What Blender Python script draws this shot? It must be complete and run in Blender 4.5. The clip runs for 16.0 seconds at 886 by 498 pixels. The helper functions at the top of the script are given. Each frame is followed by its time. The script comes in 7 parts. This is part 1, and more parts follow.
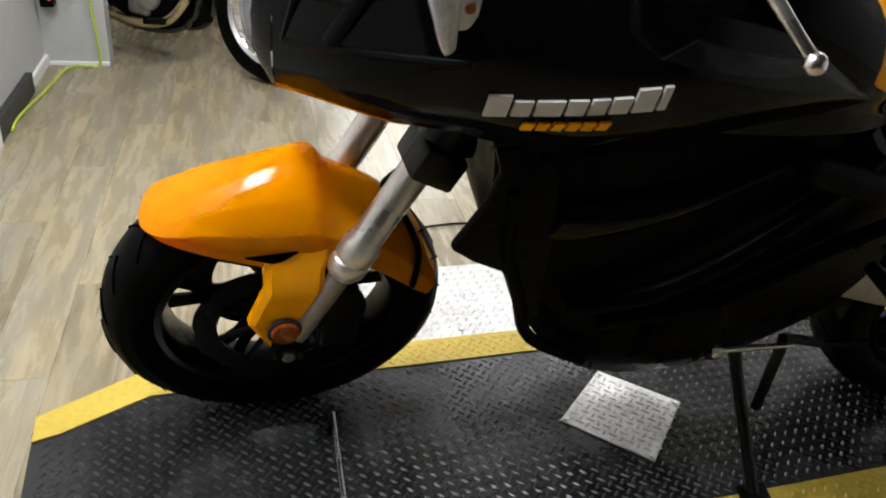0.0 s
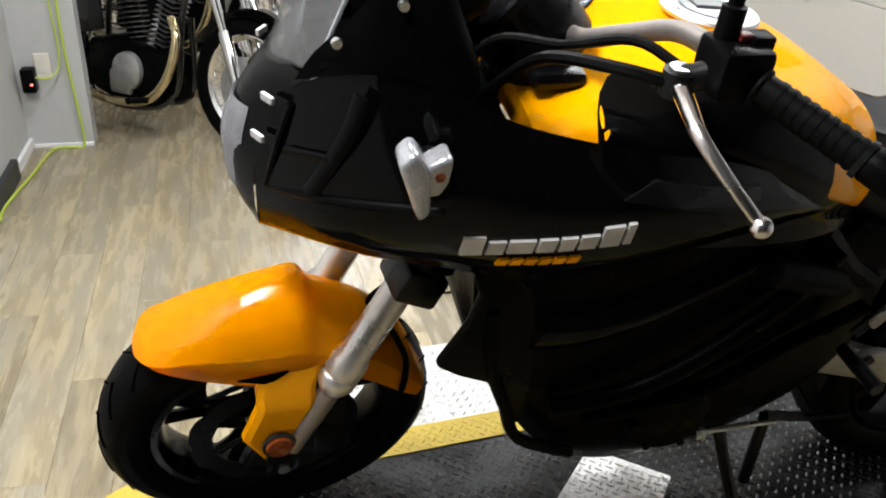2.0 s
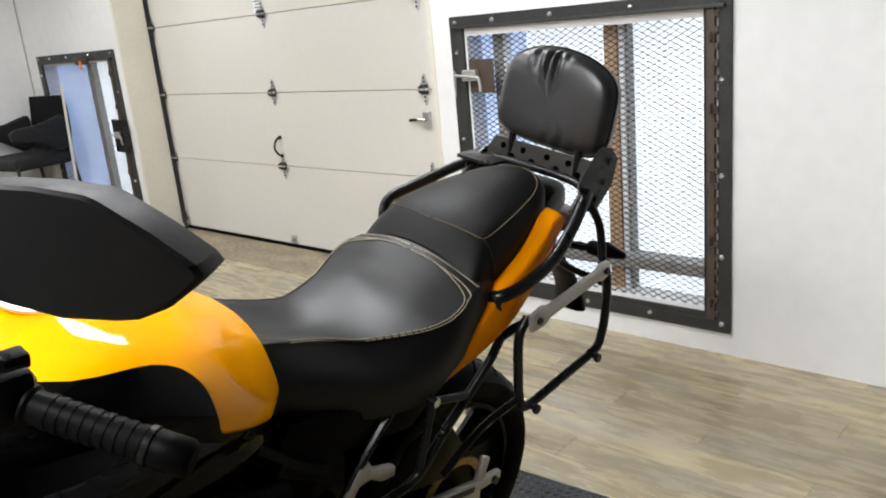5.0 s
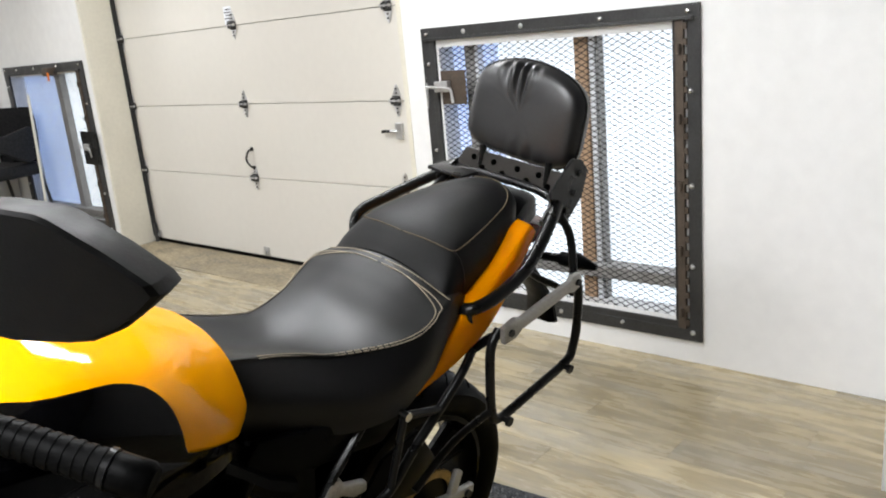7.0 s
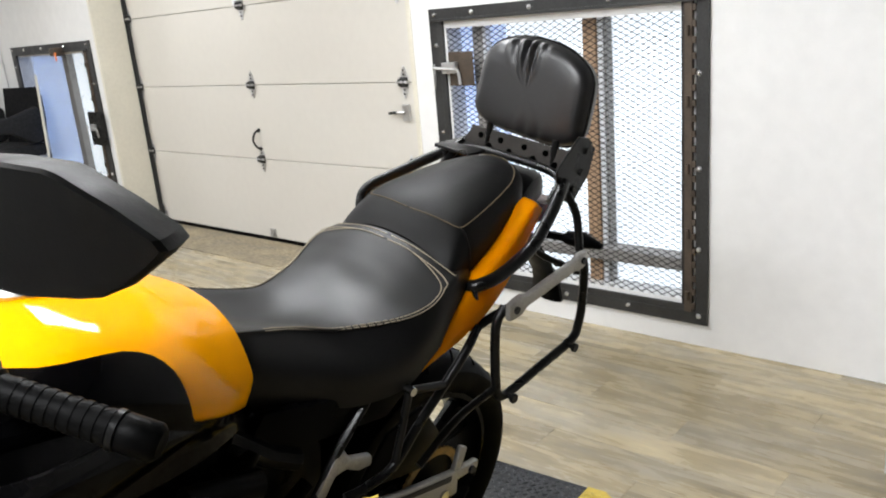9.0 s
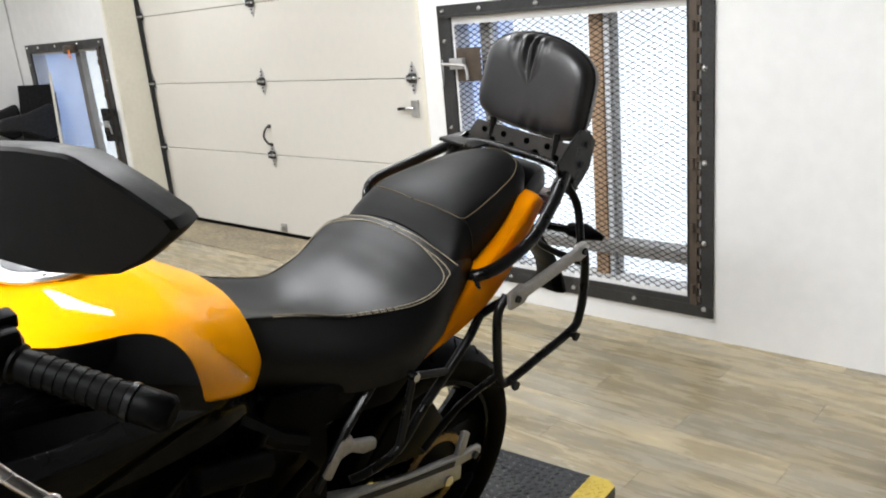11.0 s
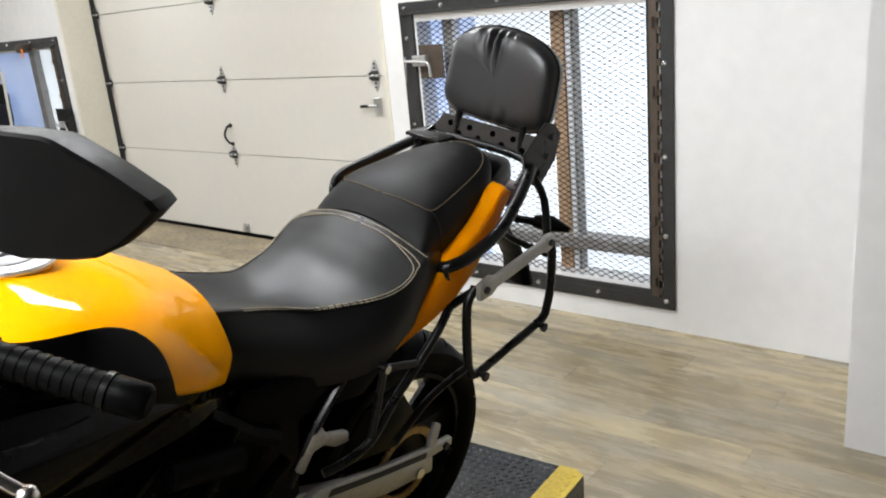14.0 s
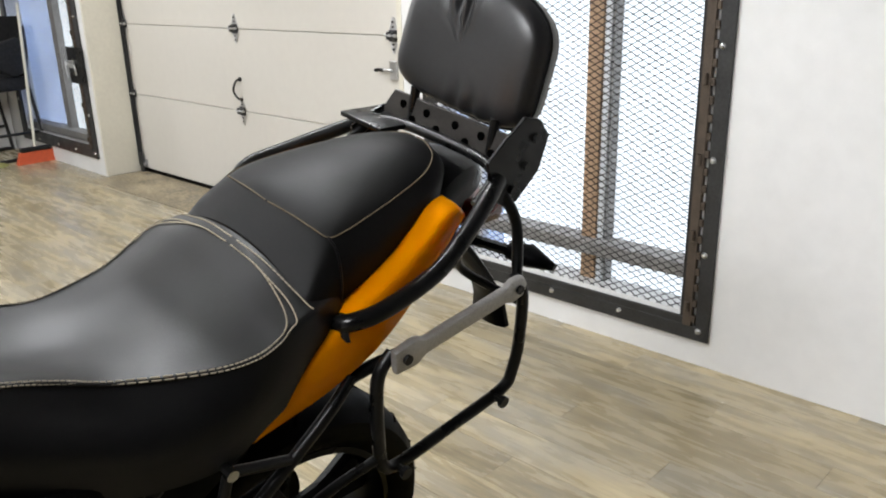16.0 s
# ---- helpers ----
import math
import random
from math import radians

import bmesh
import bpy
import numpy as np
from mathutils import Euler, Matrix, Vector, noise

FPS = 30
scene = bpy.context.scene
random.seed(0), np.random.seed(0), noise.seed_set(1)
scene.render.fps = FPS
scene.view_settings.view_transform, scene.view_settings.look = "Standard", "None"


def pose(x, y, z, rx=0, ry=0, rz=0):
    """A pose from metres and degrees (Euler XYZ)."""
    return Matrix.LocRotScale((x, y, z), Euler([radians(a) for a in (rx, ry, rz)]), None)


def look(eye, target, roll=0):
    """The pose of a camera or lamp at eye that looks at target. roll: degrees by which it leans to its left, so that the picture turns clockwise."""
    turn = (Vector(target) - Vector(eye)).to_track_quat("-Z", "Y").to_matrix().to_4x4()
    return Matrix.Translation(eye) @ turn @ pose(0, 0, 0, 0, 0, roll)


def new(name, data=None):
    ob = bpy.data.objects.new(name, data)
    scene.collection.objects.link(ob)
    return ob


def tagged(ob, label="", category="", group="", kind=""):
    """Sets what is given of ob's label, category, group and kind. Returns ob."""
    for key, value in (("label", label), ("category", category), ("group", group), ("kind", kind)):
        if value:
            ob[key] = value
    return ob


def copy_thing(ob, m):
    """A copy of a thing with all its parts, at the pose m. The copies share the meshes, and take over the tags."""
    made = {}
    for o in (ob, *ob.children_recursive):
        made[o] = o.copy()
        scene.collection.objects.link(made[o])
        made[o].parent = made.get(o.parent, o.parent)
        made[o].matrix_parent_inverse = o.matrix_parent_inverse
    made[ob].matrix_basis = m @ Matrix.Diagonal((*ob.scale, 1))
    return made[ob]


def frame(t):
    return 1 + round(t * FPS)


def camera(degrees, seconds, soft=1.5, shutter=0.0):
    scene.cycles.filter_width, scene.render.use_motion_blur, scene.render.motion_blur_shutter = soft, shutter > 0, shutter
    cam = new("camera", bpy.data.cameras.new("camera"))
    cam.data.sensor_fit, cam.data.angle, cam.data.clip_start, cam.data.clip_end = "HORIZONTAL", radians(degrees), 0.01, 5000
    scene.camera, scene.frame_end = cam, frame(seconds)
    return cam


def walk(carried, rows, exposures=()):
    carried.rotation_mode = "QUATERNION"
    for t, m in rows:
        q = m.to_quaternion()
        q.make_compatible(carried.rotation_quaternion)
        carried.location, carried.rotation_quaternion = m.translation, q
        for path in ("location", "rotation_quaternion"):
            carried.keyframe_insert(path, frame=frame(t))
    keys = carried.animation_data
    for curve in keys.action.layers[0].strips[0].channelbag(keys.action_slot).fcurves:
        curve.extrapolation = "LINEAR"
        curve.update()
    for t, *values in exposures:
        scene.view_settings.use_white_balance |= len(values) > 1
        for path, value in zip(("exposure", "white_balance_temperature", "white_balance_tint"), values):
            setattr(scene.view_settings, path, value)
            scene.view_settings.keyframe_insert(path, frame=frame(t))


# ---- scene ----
cam = camera(57.7, 16.0, soft=2.0)
PATH = [
    (0, (-0.012, -0.431, 1.31), (0.44, 1.245, 0.316), 5.5),
    (0.5, (-0.071, -0.436, 1.303), (0.249, 1.264, 0.3), 7.3),
    (1, (-0.094, -0.433, 1.299), (0.158, 1.272, 0.285), 7.8),
    (1.5, (-0.076, -0.425, 1.338), (0.205, 1.289, 0.345), 6.1),
    (2, (-0.006, -0.413, 1.442), (0.477, 1.298, 0.524), 2.8),
    (2.5, (0.07, -0.424, 1.506), (0.759, 1.316, 0.799), 0.4),
    (3, (0.136, -0.439, 1.529), (1.048, 1.212, 0.861), -3.8),
    (3.5, (0.187, -0.448, 1.53), (1.276, 1.105, 0.897), -5.1),
    (4, (0.228, -0.47, 1.531), (1.471, 0.978, 0.932), -5.9),
    (4.5, (0.255, -0.491, 1.536), (1.616, 0.866, 0.982), -5.5),
    (5, (0.264, -0.499, 1.537), (1.665, 0.823, 0.997), -5.4),
    (7.5, (0.276, -0.501, 1.539), (1.728, 0.772, 1.019), -5.3),
    (8, (0.275, -0.503, 1.537), (1.729, 0.767, 1.015), -5.3),
    (8.5, (0.269, -0.507, 1.533), (1.703, 0.779, 0.995), -5.5),
    (9, (0.269, -0.504, 1.523), (1.698, 0.781, 0.968), -5.0),
    (11.5, (0.24, -0.558, 1.522), (1.643, 0.753, 0.961), -5.5),
    (12, (0.239, -0.566, 1.523), (1.643, 0.752, 0.982), -6.0),
    (12.5, (0.238, -0.573, 1.524), (1.643, 0.745, 0.985), -5.9),
    (13, (0.255, -0.567, 1.511), (1.674, 0.715, 0.928), -6.3),
    (13.5, (0.243, -0.554, 1.511), (1.662, 0.737, 0.944), -5.5),
    (14, (0.227, -0.544, 1.511), (1.694, 0.69, 0.941), -5.3),
    (14.5, (0.181, -0.506, 1.502), (1.675, 0.685, 0.912), -4.8),
    (15, (0.219, -0.472, 1.488), (1.744, 0.629, 0.807), -1.6),
    (15.5, (0.511, -0.449, 1.474), (1.983, 0.766, 0.875), -1.0),
    (16, (0.786, -0.338, 1.454), (2.157, 0.97, 0.813), -1.3),
]
walk(cam, [(t, look(eye, target, roll)) for t, eye, target, roll in PATH],
     [(0.0, -0.3), (0.5, -0.15), (1.0, -0.05), (1.5, -0.1), (2.0, -0.15), (2.5, -0.22), (3.5, -0.12), (4.5, -0.09), (7.5, 0.06), (11.5, 0.06), (14.5, -0.04), (16.0, -0.04)])
# world: lights, exposure
world = bpy.data.worlds.new("world")
scene.world = world
world.use_nodes = True
_bg = world.node_tree.nodes["Background"]
_bg.inputs[0].default_value = (0.75, 0.85, 1.0, 1)
_bg.inputs[1].default_value = 1.0


def area_lamp(name, m, sx, sy, watts, colour=(1, 1, 1)):
    d = bpy.data.lights.new(name, "AREA")
    d.shape, d.size, d.size_y, d.energy, d.color = "RECTANGLE", sx, sy, watts, colour
    ob = new(name, d)
    ob.matrix_world = m
    return ob


# ---- materials ----
def material(name, colour, rough=0.5, metal=0.0, vary=0.12, scale=8.0, bump=0.0, bump_scale=60.0, rough_vary=0.1, coat=0.0, stretch=(1, 1, 1), spec=0.5):
    """Principled surface with colour and roughness varied at two scales, and fine relief."""
    m = bpy.data.materials.new(name)
    m.use_nodes = True
    nt = m.node_tree
    b = nt.nodes["Principled BSDF"]
    b.inputs["Metallic"].default_value = metal
    b.inputs["Coat Weight"].default_value = coat
    b.inputs["Coat Roughness"].default_value = 0.06
    b.inputs["Specular IOR Level"].default_value = spec
    tc = nt.nodes.new("ShaderNodeTexCoord")
    mp = nt.nodes.new("ShaderNodeMapping")
    mp.inputs["Scale"].default_value = stretch
    nt.links.new(tc.outputs["Object"], mp.inputs[0])
    n1 = nt.nodes.new("ShaderNodeTexNoise")
    n1.inputs["Scale"].default_value, n1.inputs["Detail"].default_value = scale, 4
    n2 = nt.nodes.new("ShaderNodeTexNoise")
    n2.inputs["Scale"].default_value, n2.inputs["Detail"].default_value = scale * 9, 3
    for n in (n1, n2):
        nt.links.new(mp.outputs[0], n.inputs["Vector"])
    add = nt.nodes.new("ShaderNodeMath")
    add.operation = "ADD"
    nt.links.new(n1.outputs["Fac"], add.inputs[0])
    nt.links.new(n2.outputs["Fac"], add.inputs[1])
    cr = nt.nodes.new("ShaderNodeMapRange")
    cr.inputs[1].default_value, cr.inputs[2].default_value = 0.7, 1.3
    cr.inputs[3].default_value, cr.inputs[4].default_value = 1 - vary, 1 + vary
    nt.links.new(add.outputs[0], cr.inputs[0])
    mul = nt.nodes.new("ShaderNodeVectorMath")
    mul.operation = "SCALE"
    mul.inputs[0].default_value = colour
    nt.links.new(cr.outputs[0], mul.inputs["Scale"])
    nt.links.new(mul.outputs[0], b.inputs["Base Color"])
    rr = nt.nodes.new("ShaderNodeMapRange")
    rr.inputs[1].default_value, rr.inputs[2].default_value = 0.35, 0.65
    rr.inputs[3].default_value, rr.inputs[4].default_value = max(0.02, rough - rough_vary), min(1, rough + rough_vary)
    nt.links.new(n1.outputs["Fac"], rr.inputs[0])
    nt.links.new(rr.outputs[0], b.inputs["Roughness"])
    if bump:
        n3 = nt.nodes.new("ShaderNodeTexNoise")
        n3.inputs["Scale"].default_value, n3.inputs["Detail"].default_value = bump_scale, 4
        nt.links.new(mp.outputs[0], n3.inputs["Vector"])
        bp = nt.nodes.new("ShaderNodeBump")
        bp.inputs["Strength"].default_value, bp.inputs["Distance"].default_value = bump, 0.004
        nt.links.new(n3.outputs["Fac"], bp.inputs["Height"])
        nt.links.new(bp.outputs[0], b.inputs["Normal"])
    return m


# ---- mesh builders ----
def bm_new():
    return bmesh.new()


def part(name, bm, mat, parent=None, label="", smooth=False, m=None):
    """Links a bmesh as one mesh object, under a thing or part if given."""
    me = bpy.data.meshes.new(name)
    bmesh.ops.recalc_face_normals(bm, faces=bm.faces)
    bm.to_mesh(me)
    bm.free()
    if smooth:
        for p in me.polygons:
            p.use_smooth = True
        me.set_sharp_from_angle(angle=radians(38 if smooth is True else smooth))
    me.materials.append(mat)
    ob = new(name, me)
    if parent:
        ob.parent = parent
    if m is not None:
        ob.matrix_basis = m
    if label:
        tagged(ob, label)
    return ob


def thing(name, m, label, category, group="", kind=""):
    ob = new(name)
    ob.matrix_basis = m
    ob.empty_display_size = 0.1
    return tagged(ob, label, category, group, kind)


def box(bm, lo, hi, bevel=0.0, m=None, seg=2):
    """A box between two corners, with rounded edges."""
    lo, hi = Vector(lo), Vector(hi)
    r = bmesh.ops.create_cube(bm, size=1)
    vs = r["verts"]
    mm = Matrix.Translation((lo + hi) / 2) @ Matrix.Diagonal((*(hi - lo), 1))
    bmesh.ops.transform(bm, matrix=mm, verts=vs)
    if bevel:
        es = list({e for v in vs for e in v.link_edges})
        out = bmesh.ops.bevel(bm, geom=es, offset=bevel, segments=seg, profile=0.5, affect="EDGES")
        vs = list({v for f in out["faces"] for v in f.verts} | {v for v in vs if v.is_valid})
    if m is not None:
        bmesh.ops.transform(bm, matrix=m, verts=vs)
    return vs


def smooth_path(pts, n=6, closed=False):
    """Catmull-Rom through the points."""
    p = [Vector(q) for q in pts]
    out = []
    cnt = len(p)
    for i in range(cnt if closed else cnt - 1):
        a = p[(i - 1) % cnt] if closed or i else p[0] * 2 - p[1]
        b, c = p[i], p[(i + 1) % cnt]
        d = p[(i + 2) % cnt] if closed or i + 2 < cnt else c * 2 - b
        for k in range(n):
            t = k / n
            out.append(0.5 * ((2 * b) + (c - a) * t + (2 * a - 5 * b + 4 * c - d) * t * t + (3 * b - a - 3 * c + d) * t ** 3))
    if not closed:
        out.append(p[-1])
    return out


def tube(bm, pts, r, n=10, closed=False, cap=True, smooth=0, flat=1.0):
    """A tube along points; r a number or one radius per point. flat squeezes it along its second axis."""
    if smooth:
        if not isinstance(r, (int, float)):
            k = len(pts)
            m = smooth * (k if closed else k - 1) + (0 if closed else 1)
            r = list(np.interp(np.linspace(0, k - 1, m), range(k), r))
        pts = smooth_path(pts, smooth, closed)
    pts = [Vector(p) for p in pts]
    cnt = len(pts)
    rs = [r] * cnt if isinstance(r, (int, float)) else list(r)
    rings = []
    up = None
    for i, p in enumerate(pts):
        a = pts[(i - 1) % cnt] if closed or i else p
        b = pts[(i + 1) % cnt] if closed or i + 1 < cnt else p
        d = (b - a).normalized()
        if up is None:
            up = d.orthogonal().normalized()
            if abs(d.z) < 0.9:
                up = (Vector((0, 0, 1)) - d * d.z).normalized()
        up = (up - d * up.dot(d))
        up = up.normalized() if up.length > 1e-5 else d.orthogonal().normalized()
        s = d.cross(up)
        rings.append([bm.verts.new(p + (up * math.cos(t) * flat + s * math.sin(t)) * rs[i]) for t in (2 * math.pi * k / n for k in range(n))])
    for i in range(cnt if closed else cnt - 1):
        a, b = rings[i], rings[(i + 1) % cnt]
        for k in range(n):
            bm.faces.new((a[k], a[(k + 1) % n], b[(k + 1) % n], b[k]))
    if cap and not closed:
        bm.faces.new(rings[0][::-1])
        bm.faces.new(rings[-1])
    return [v for q in rings for v in q]


def loft(bm, rings, closed=True, cap=True):
    """Skin over rings of equal length."""
    rr = [[bm.verts.new(p) for p in ring] for ring in rings]
    n = len(rr[0])
    for a, b in zip(rr, rr[1:]):
        for k in range(n if closed else n - 1):
            bm.faces.new((a[k], a[(k + 1) % n], b[(k + 1) % n], b[k]))
    if cap and closed:
        bm.faces.new(rr[0][::-1])
        bm.faces.new(rr[-1])
    return [v for q in rr for v in q]


def revolve(bm, profile, n=48, axis="Y", at=(0, 0, 0), closed=True):
    """Turns a profile of (radius, offset along the axis) about the axis."""
    at = Vector(at)
    rings = []
    for k in range(n):
        t = 2 * math.pi * k / n
        c, s = math.cos(t), math.sin(t)
        if axis == "Y":
            rings.append([bm.verts.new(at + Vector((r * c, o, r * s))) for r, o in profile])
        elif axis == "X":
            rings.append([bm.verts.new(at + Vector((o, r * c, r * s))) for r, o in profile])
        else:
            rings.append([bm.verts.new(at + Vector((r * c, r * s, o))) for r, o in profile])
    m = len(profile)
    for k in range(n):
        a, b = rings[k], rings[(k + 1) % n]
        for i in range(m if closed else m - 1):
            j = (i + 1) % m
            bm.faces.new((a[i], a[j], b[j], b[i]))
    return [v for q in rings for v in q]


def slab(bm, outline, depth, m=None, bevel=0.0, seg=2):
    """A flat outline (x, y) made solid from z = 0 to depth, then placed by m."""
    vs = [bm.verts.new((x, y, 0)) for x, y in outline]
    f = bm.faces.new(vs)
    r = bmesh.ops.extrude_face_region(bm, geom=[f])
    top = [v for v in r["geom"] if isinstance(v, bmesh.types.BMVert)]
    bmesh.ops.translate(bm, vec=(0, 0, depth), verts=top)
    al = vs + top
    if bevel:
        es = list({e for v in al for e in v.link_edges})
        out = bmesh.ops.bevel(bm, geom=es, offset=bevel, segments=seg, profile=0.5, affect="EDGES")
        al = list({v for q in out["faces"] for v in q.verts} | {v for v in al if v.is_valid})
    if m is not None:
        bmesh.ops.transform(bm, matrix=m, verts=al)
    return al


def rod(bm, a, b, r, n=10):
    return tube(bm, [a, b], r, n)


def side(y):
    """Turns an outline in (x, z) of the motorcycle's side into a slab that grows from y towards +y."""
    return Matrix(((1, 0, 0, 0), (0, 0, 1, y), (0, 1, 0, 0), (0, 0, 0, 1)))
M_WHITE = material("white_wall_paint", (0.7, 0.698, 0.692), 0.55, vary=0.04, scale=1.5, bump=0.15, bump_scale=120)
M_ORANGE = material("orange_paint", (1.0, 0.39, 0.0), 0.5, vary=0.02, scale=3, coat=0.5, rough_vary=0.04, spec=0.0)
M_GLOSS = material("black_gloss_paint", (0.002, 0.002, 0.0024), 0.08, vary=0.2, scale=5, coat=0.0, rough_vary=0.03, spec=0.3)
M_SATIN = material("black_satin_plastic", (0.002, 0.002, 0.0022), 0.36, vary=0.2, scale=12, bump=0.05, bump_scale=300, spec=0.05)
M_TEXTURED = material("black_grained_plastic", (0.0025, 0.0025, 0.0025), 0.5, vary=0.15, scale=20, bump=0.06, bump_scale=500, spec=0.06)
M_RUBBER = material("rubber", (0.0018, 0.0018, 0.0018), 0.5, vary=0.2, scale=20, bump=0.1, bump_scale=200, spec=0.035)
M_GROOVE = material("groove_black", (0.001, 0.001, 0.001), 0.9, spec=0.0)
M_WHEEL = material("wheel_black", (0.002, 0.002, 0.002), 0.3, vary=0.2, spec=0.06)
M_MIRRORSHELL = material("mirror_shell_plastic", (0.003, 0.003, 0.003), 0.46, vary=0.15, scale=20, bump=0.08, bump_scale=500, spec=0.15)
M_DISC = material("disc_steel", (0.012, 0.0115, 0.011), 0.35, metal=1.0, vary=0.2, scale=30)
M_CHAIN = material("chain_gold", (0.25, 0.17, 0.07), 0.45, metal=0.9, vary=0.4, scale=40)
M_FORK = material("fork_silver", (0.62, 0.59, 0.55), 0.32, metal=0.85, vary=0.08)
M_DARK = material("dark_metal", (0.012, 0.012, 0.012), 0.4, metal=0.2, vary=0.3, spec=0.3)
M_BLACKMETAL = material("black_coated_steel", (0.004, 0.004, 0.004), 0.33, vary=0.25, scale=18, spec=0.22)
M_STEEL = material("steel", (0.6, 0.6, 0.6), 0.25, metal=1.0, vary=0.1)
M_STEELSATIN = material("satin_steel", (0.65, 0.65, 0.66), 0.4, metal=0.9, vary=0.08)
M_POLISHED = material("polished_alloy", (0.72, 0.68, 0.66), 0.2, metal=1.0, vary=0.1)
M_ALU = material("cast_aluminium", (0.4, 0.39, 0.37), 0.45, metal=0.7, vary=0.2, scale=25, bump=0.15, bump_scale=250)
M_BARGREY = material("bar_grey", (0.25, 0.22, 0.2), 0.45, metal=0.8, vary=0.12)
M_AMBER = material("amber_lens", (0.22, 0.04, 0.004), 0.25, vary=0.3, scale=60)
M_TAILRED = material("dark_red_lens", (0.08, 0.004, 0.004), 0.2)
M_CAPGREY = material("cap_grey", (0.22, 0.22, 0.23), 0.4, metal=0.6, vary=0.1)
M_GREYPAINT = material("flat_grey", (0.06, 0.06, 0.065), 0.35, vary=0.1)
M_STREAK = material("dark_grey_streak", (0.004, 0.004, 0.0045), 0.3, vary=0.1, spec=0.2)
M_SILVERPAINT = material("silver_lettering", (0.5, 0.485, 0.47), 0.4, metal=0.3, vary=0.05)
M_LEATHER = material("black_leather", (0.0028, 0.0028, 0.0029), 0.42, vary=0.25, scale=14, bump=0.08, bump_scale=420, rough_vary=0.03, spec=0.26)
M_PILLION = material("black_pillion_vinyl", (0.0035, 0.0034, 0.0033), 0.5, vary=0.25, scale=20, bump=0.1, bump_scale=500, rough_vary=0.04, spec=0.13)
M_THREAD = material("pale_thread", (0.3, 0.26, 0.19), 0.8)
M_THREADDARK = material("tan_thread", (0.12, 0.09, 0.05), 0.8)
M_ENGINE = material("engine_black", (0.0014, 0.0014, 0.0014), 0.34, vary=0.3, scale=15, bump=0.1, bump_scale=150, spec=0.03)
M_PLATEBROWN = material("dark_plate_steel", (0.024, 0.021, 0.018), 0.45, metal=0.4, vary=0.25, scale=20)
M_POD = material("satin_pod_plastic", (0.003, 0.003, 0.0035), 0.26, vary=0.15, scale=20, spec=0.2)
M_MIRROR = material("mirror", (0.9, 0.9, 0.9), 0.03, metal=1.0, vary=0.0, rough_vary=0.0)
M_DARKGLASS = material("dark_glass", (0.002, 0.002, 0.003), 0.1, vary=0.2, spec=0.2)


def glass_material(name, colour, rough=0.03, mix_clear=0.6):
    """Thin clear plastic or glass: gloss over a see-through body."""
    m = bpy.data.materials.new(name)
    m.use_nodes = True
    nt = m.node_tree
    nt.nodes.remove(nt.nodes["Principled BSDF"])
    out = nt.nodes["Material Output"]
    tr = nt.nodes.new("ShaderNodeBsdfTransparent")
    tr.inputs[0].default_value = (*colour, 1)
    gl = nt.nodes.new("ShaderNodeBsdfGlossy")
    gl.inputs["Roughness"].default_value = rough
    fr = nt.nodes.new("ShaderNodeFresnel")
    fr.inputs[0].default_value = 1.5
    tc = nt.nodes.new("ShaderNodeTexCoord")
    ns = nt.nodes.new("ShaderNodeTexNoise")
    ns.inputs["Scale"].default_value = 9
    nt.links.new(tc.outputs["Object"], ns.inputs["Vector"])
    ad = nt.nodes.new("ShaderNodeMath")
    ad.operation = "MULTIPLY_ADD"
    ad.inputs[1].default_value, ad.inputs[2].default_value = 0.06, (1 - mix_clear) * 0.35
    nt.links.new(ns.outputs["Fac"], ad.inputs[0])
    sm = nt.nodes.new("ShaderNodeMath")
    sm.operation = "ADD"
    sm.use_clamp = True
    half = nt.nodes.new("ShaderNodeMath")
    half.operation = "MULTIPLY"
    half.inputs[1].default_value = 0.22
    nt.links.new(fr.outputs[0], half.inputs[0])
    nt.links.new(half.outputs[0], sm.inputs[0])
    nt.links.new(ad.outputs[0], sm.inputs[1])
    mx = nt.nodes.new("ShaderNodeMixShader")
    nt.links.new(sm.outputs[0], mx.inputs[0])
    nt.links.new(tr.outputs[0], mx.inputs[1])
    nt.links.new(gl.outputs[0], mx.inputs[2])
    nt.links.new(mx.outputs[0], out.inputs["Surface"])
    return m


M_SCREEN = glass_material("clear_screen", (0.93, 0.94, 0.95), 0.04, 0.85)
M_SCREENEDGE = material("screen_edge_highlight", (0.3, 0.31, 0.33), 0.25, vary=0.1)
M_CLEARLENS = material("clear_lens", (0.4, 0.4, 0.42), 0.12, metal=0.5, vary=0.25, scale=40)
M_DARKRED = material("dark_red_plastic", (0.09, 0.006, 0.005), 0.45)
M_PADVINYL = material("black_pad_vinyl", (0.012, 0.012, 0.013), 0.36, vary=0.2, scale=14, bump=0.05, bump_scale=420, rough_vary=0.03, spec=0.55)
# ---- lights of the room ----
# Ceiling lamps out of view, places and power tuned to the room's brightness.
for lx, ly, w in ((2.0, 1.8, 84), (2.3, 4.9, 50), (0.6, 6.6, 85), (2.0, 9.4, 125), (1.2, 12.2, 90)):
    area_lamp("unseen_ceiling_lamp", pose(lx, ly, 2.96), 1.5, 0.4, w, (0.95, 0.97, 1.0))
area_lamp("ceiling_panel", pose(0.02, 2.2, 2.96), 0.34, 0.34, 50, (0.95, 0.97, 1.0))
# Added lamp with no known source, brightens the front fender.
area_lamp("unseen_ceiling_lamp", pose(-0.68, 0.2, 2.96), 0.3, 0.9, 98, (0.95, 0.97, 1.0))

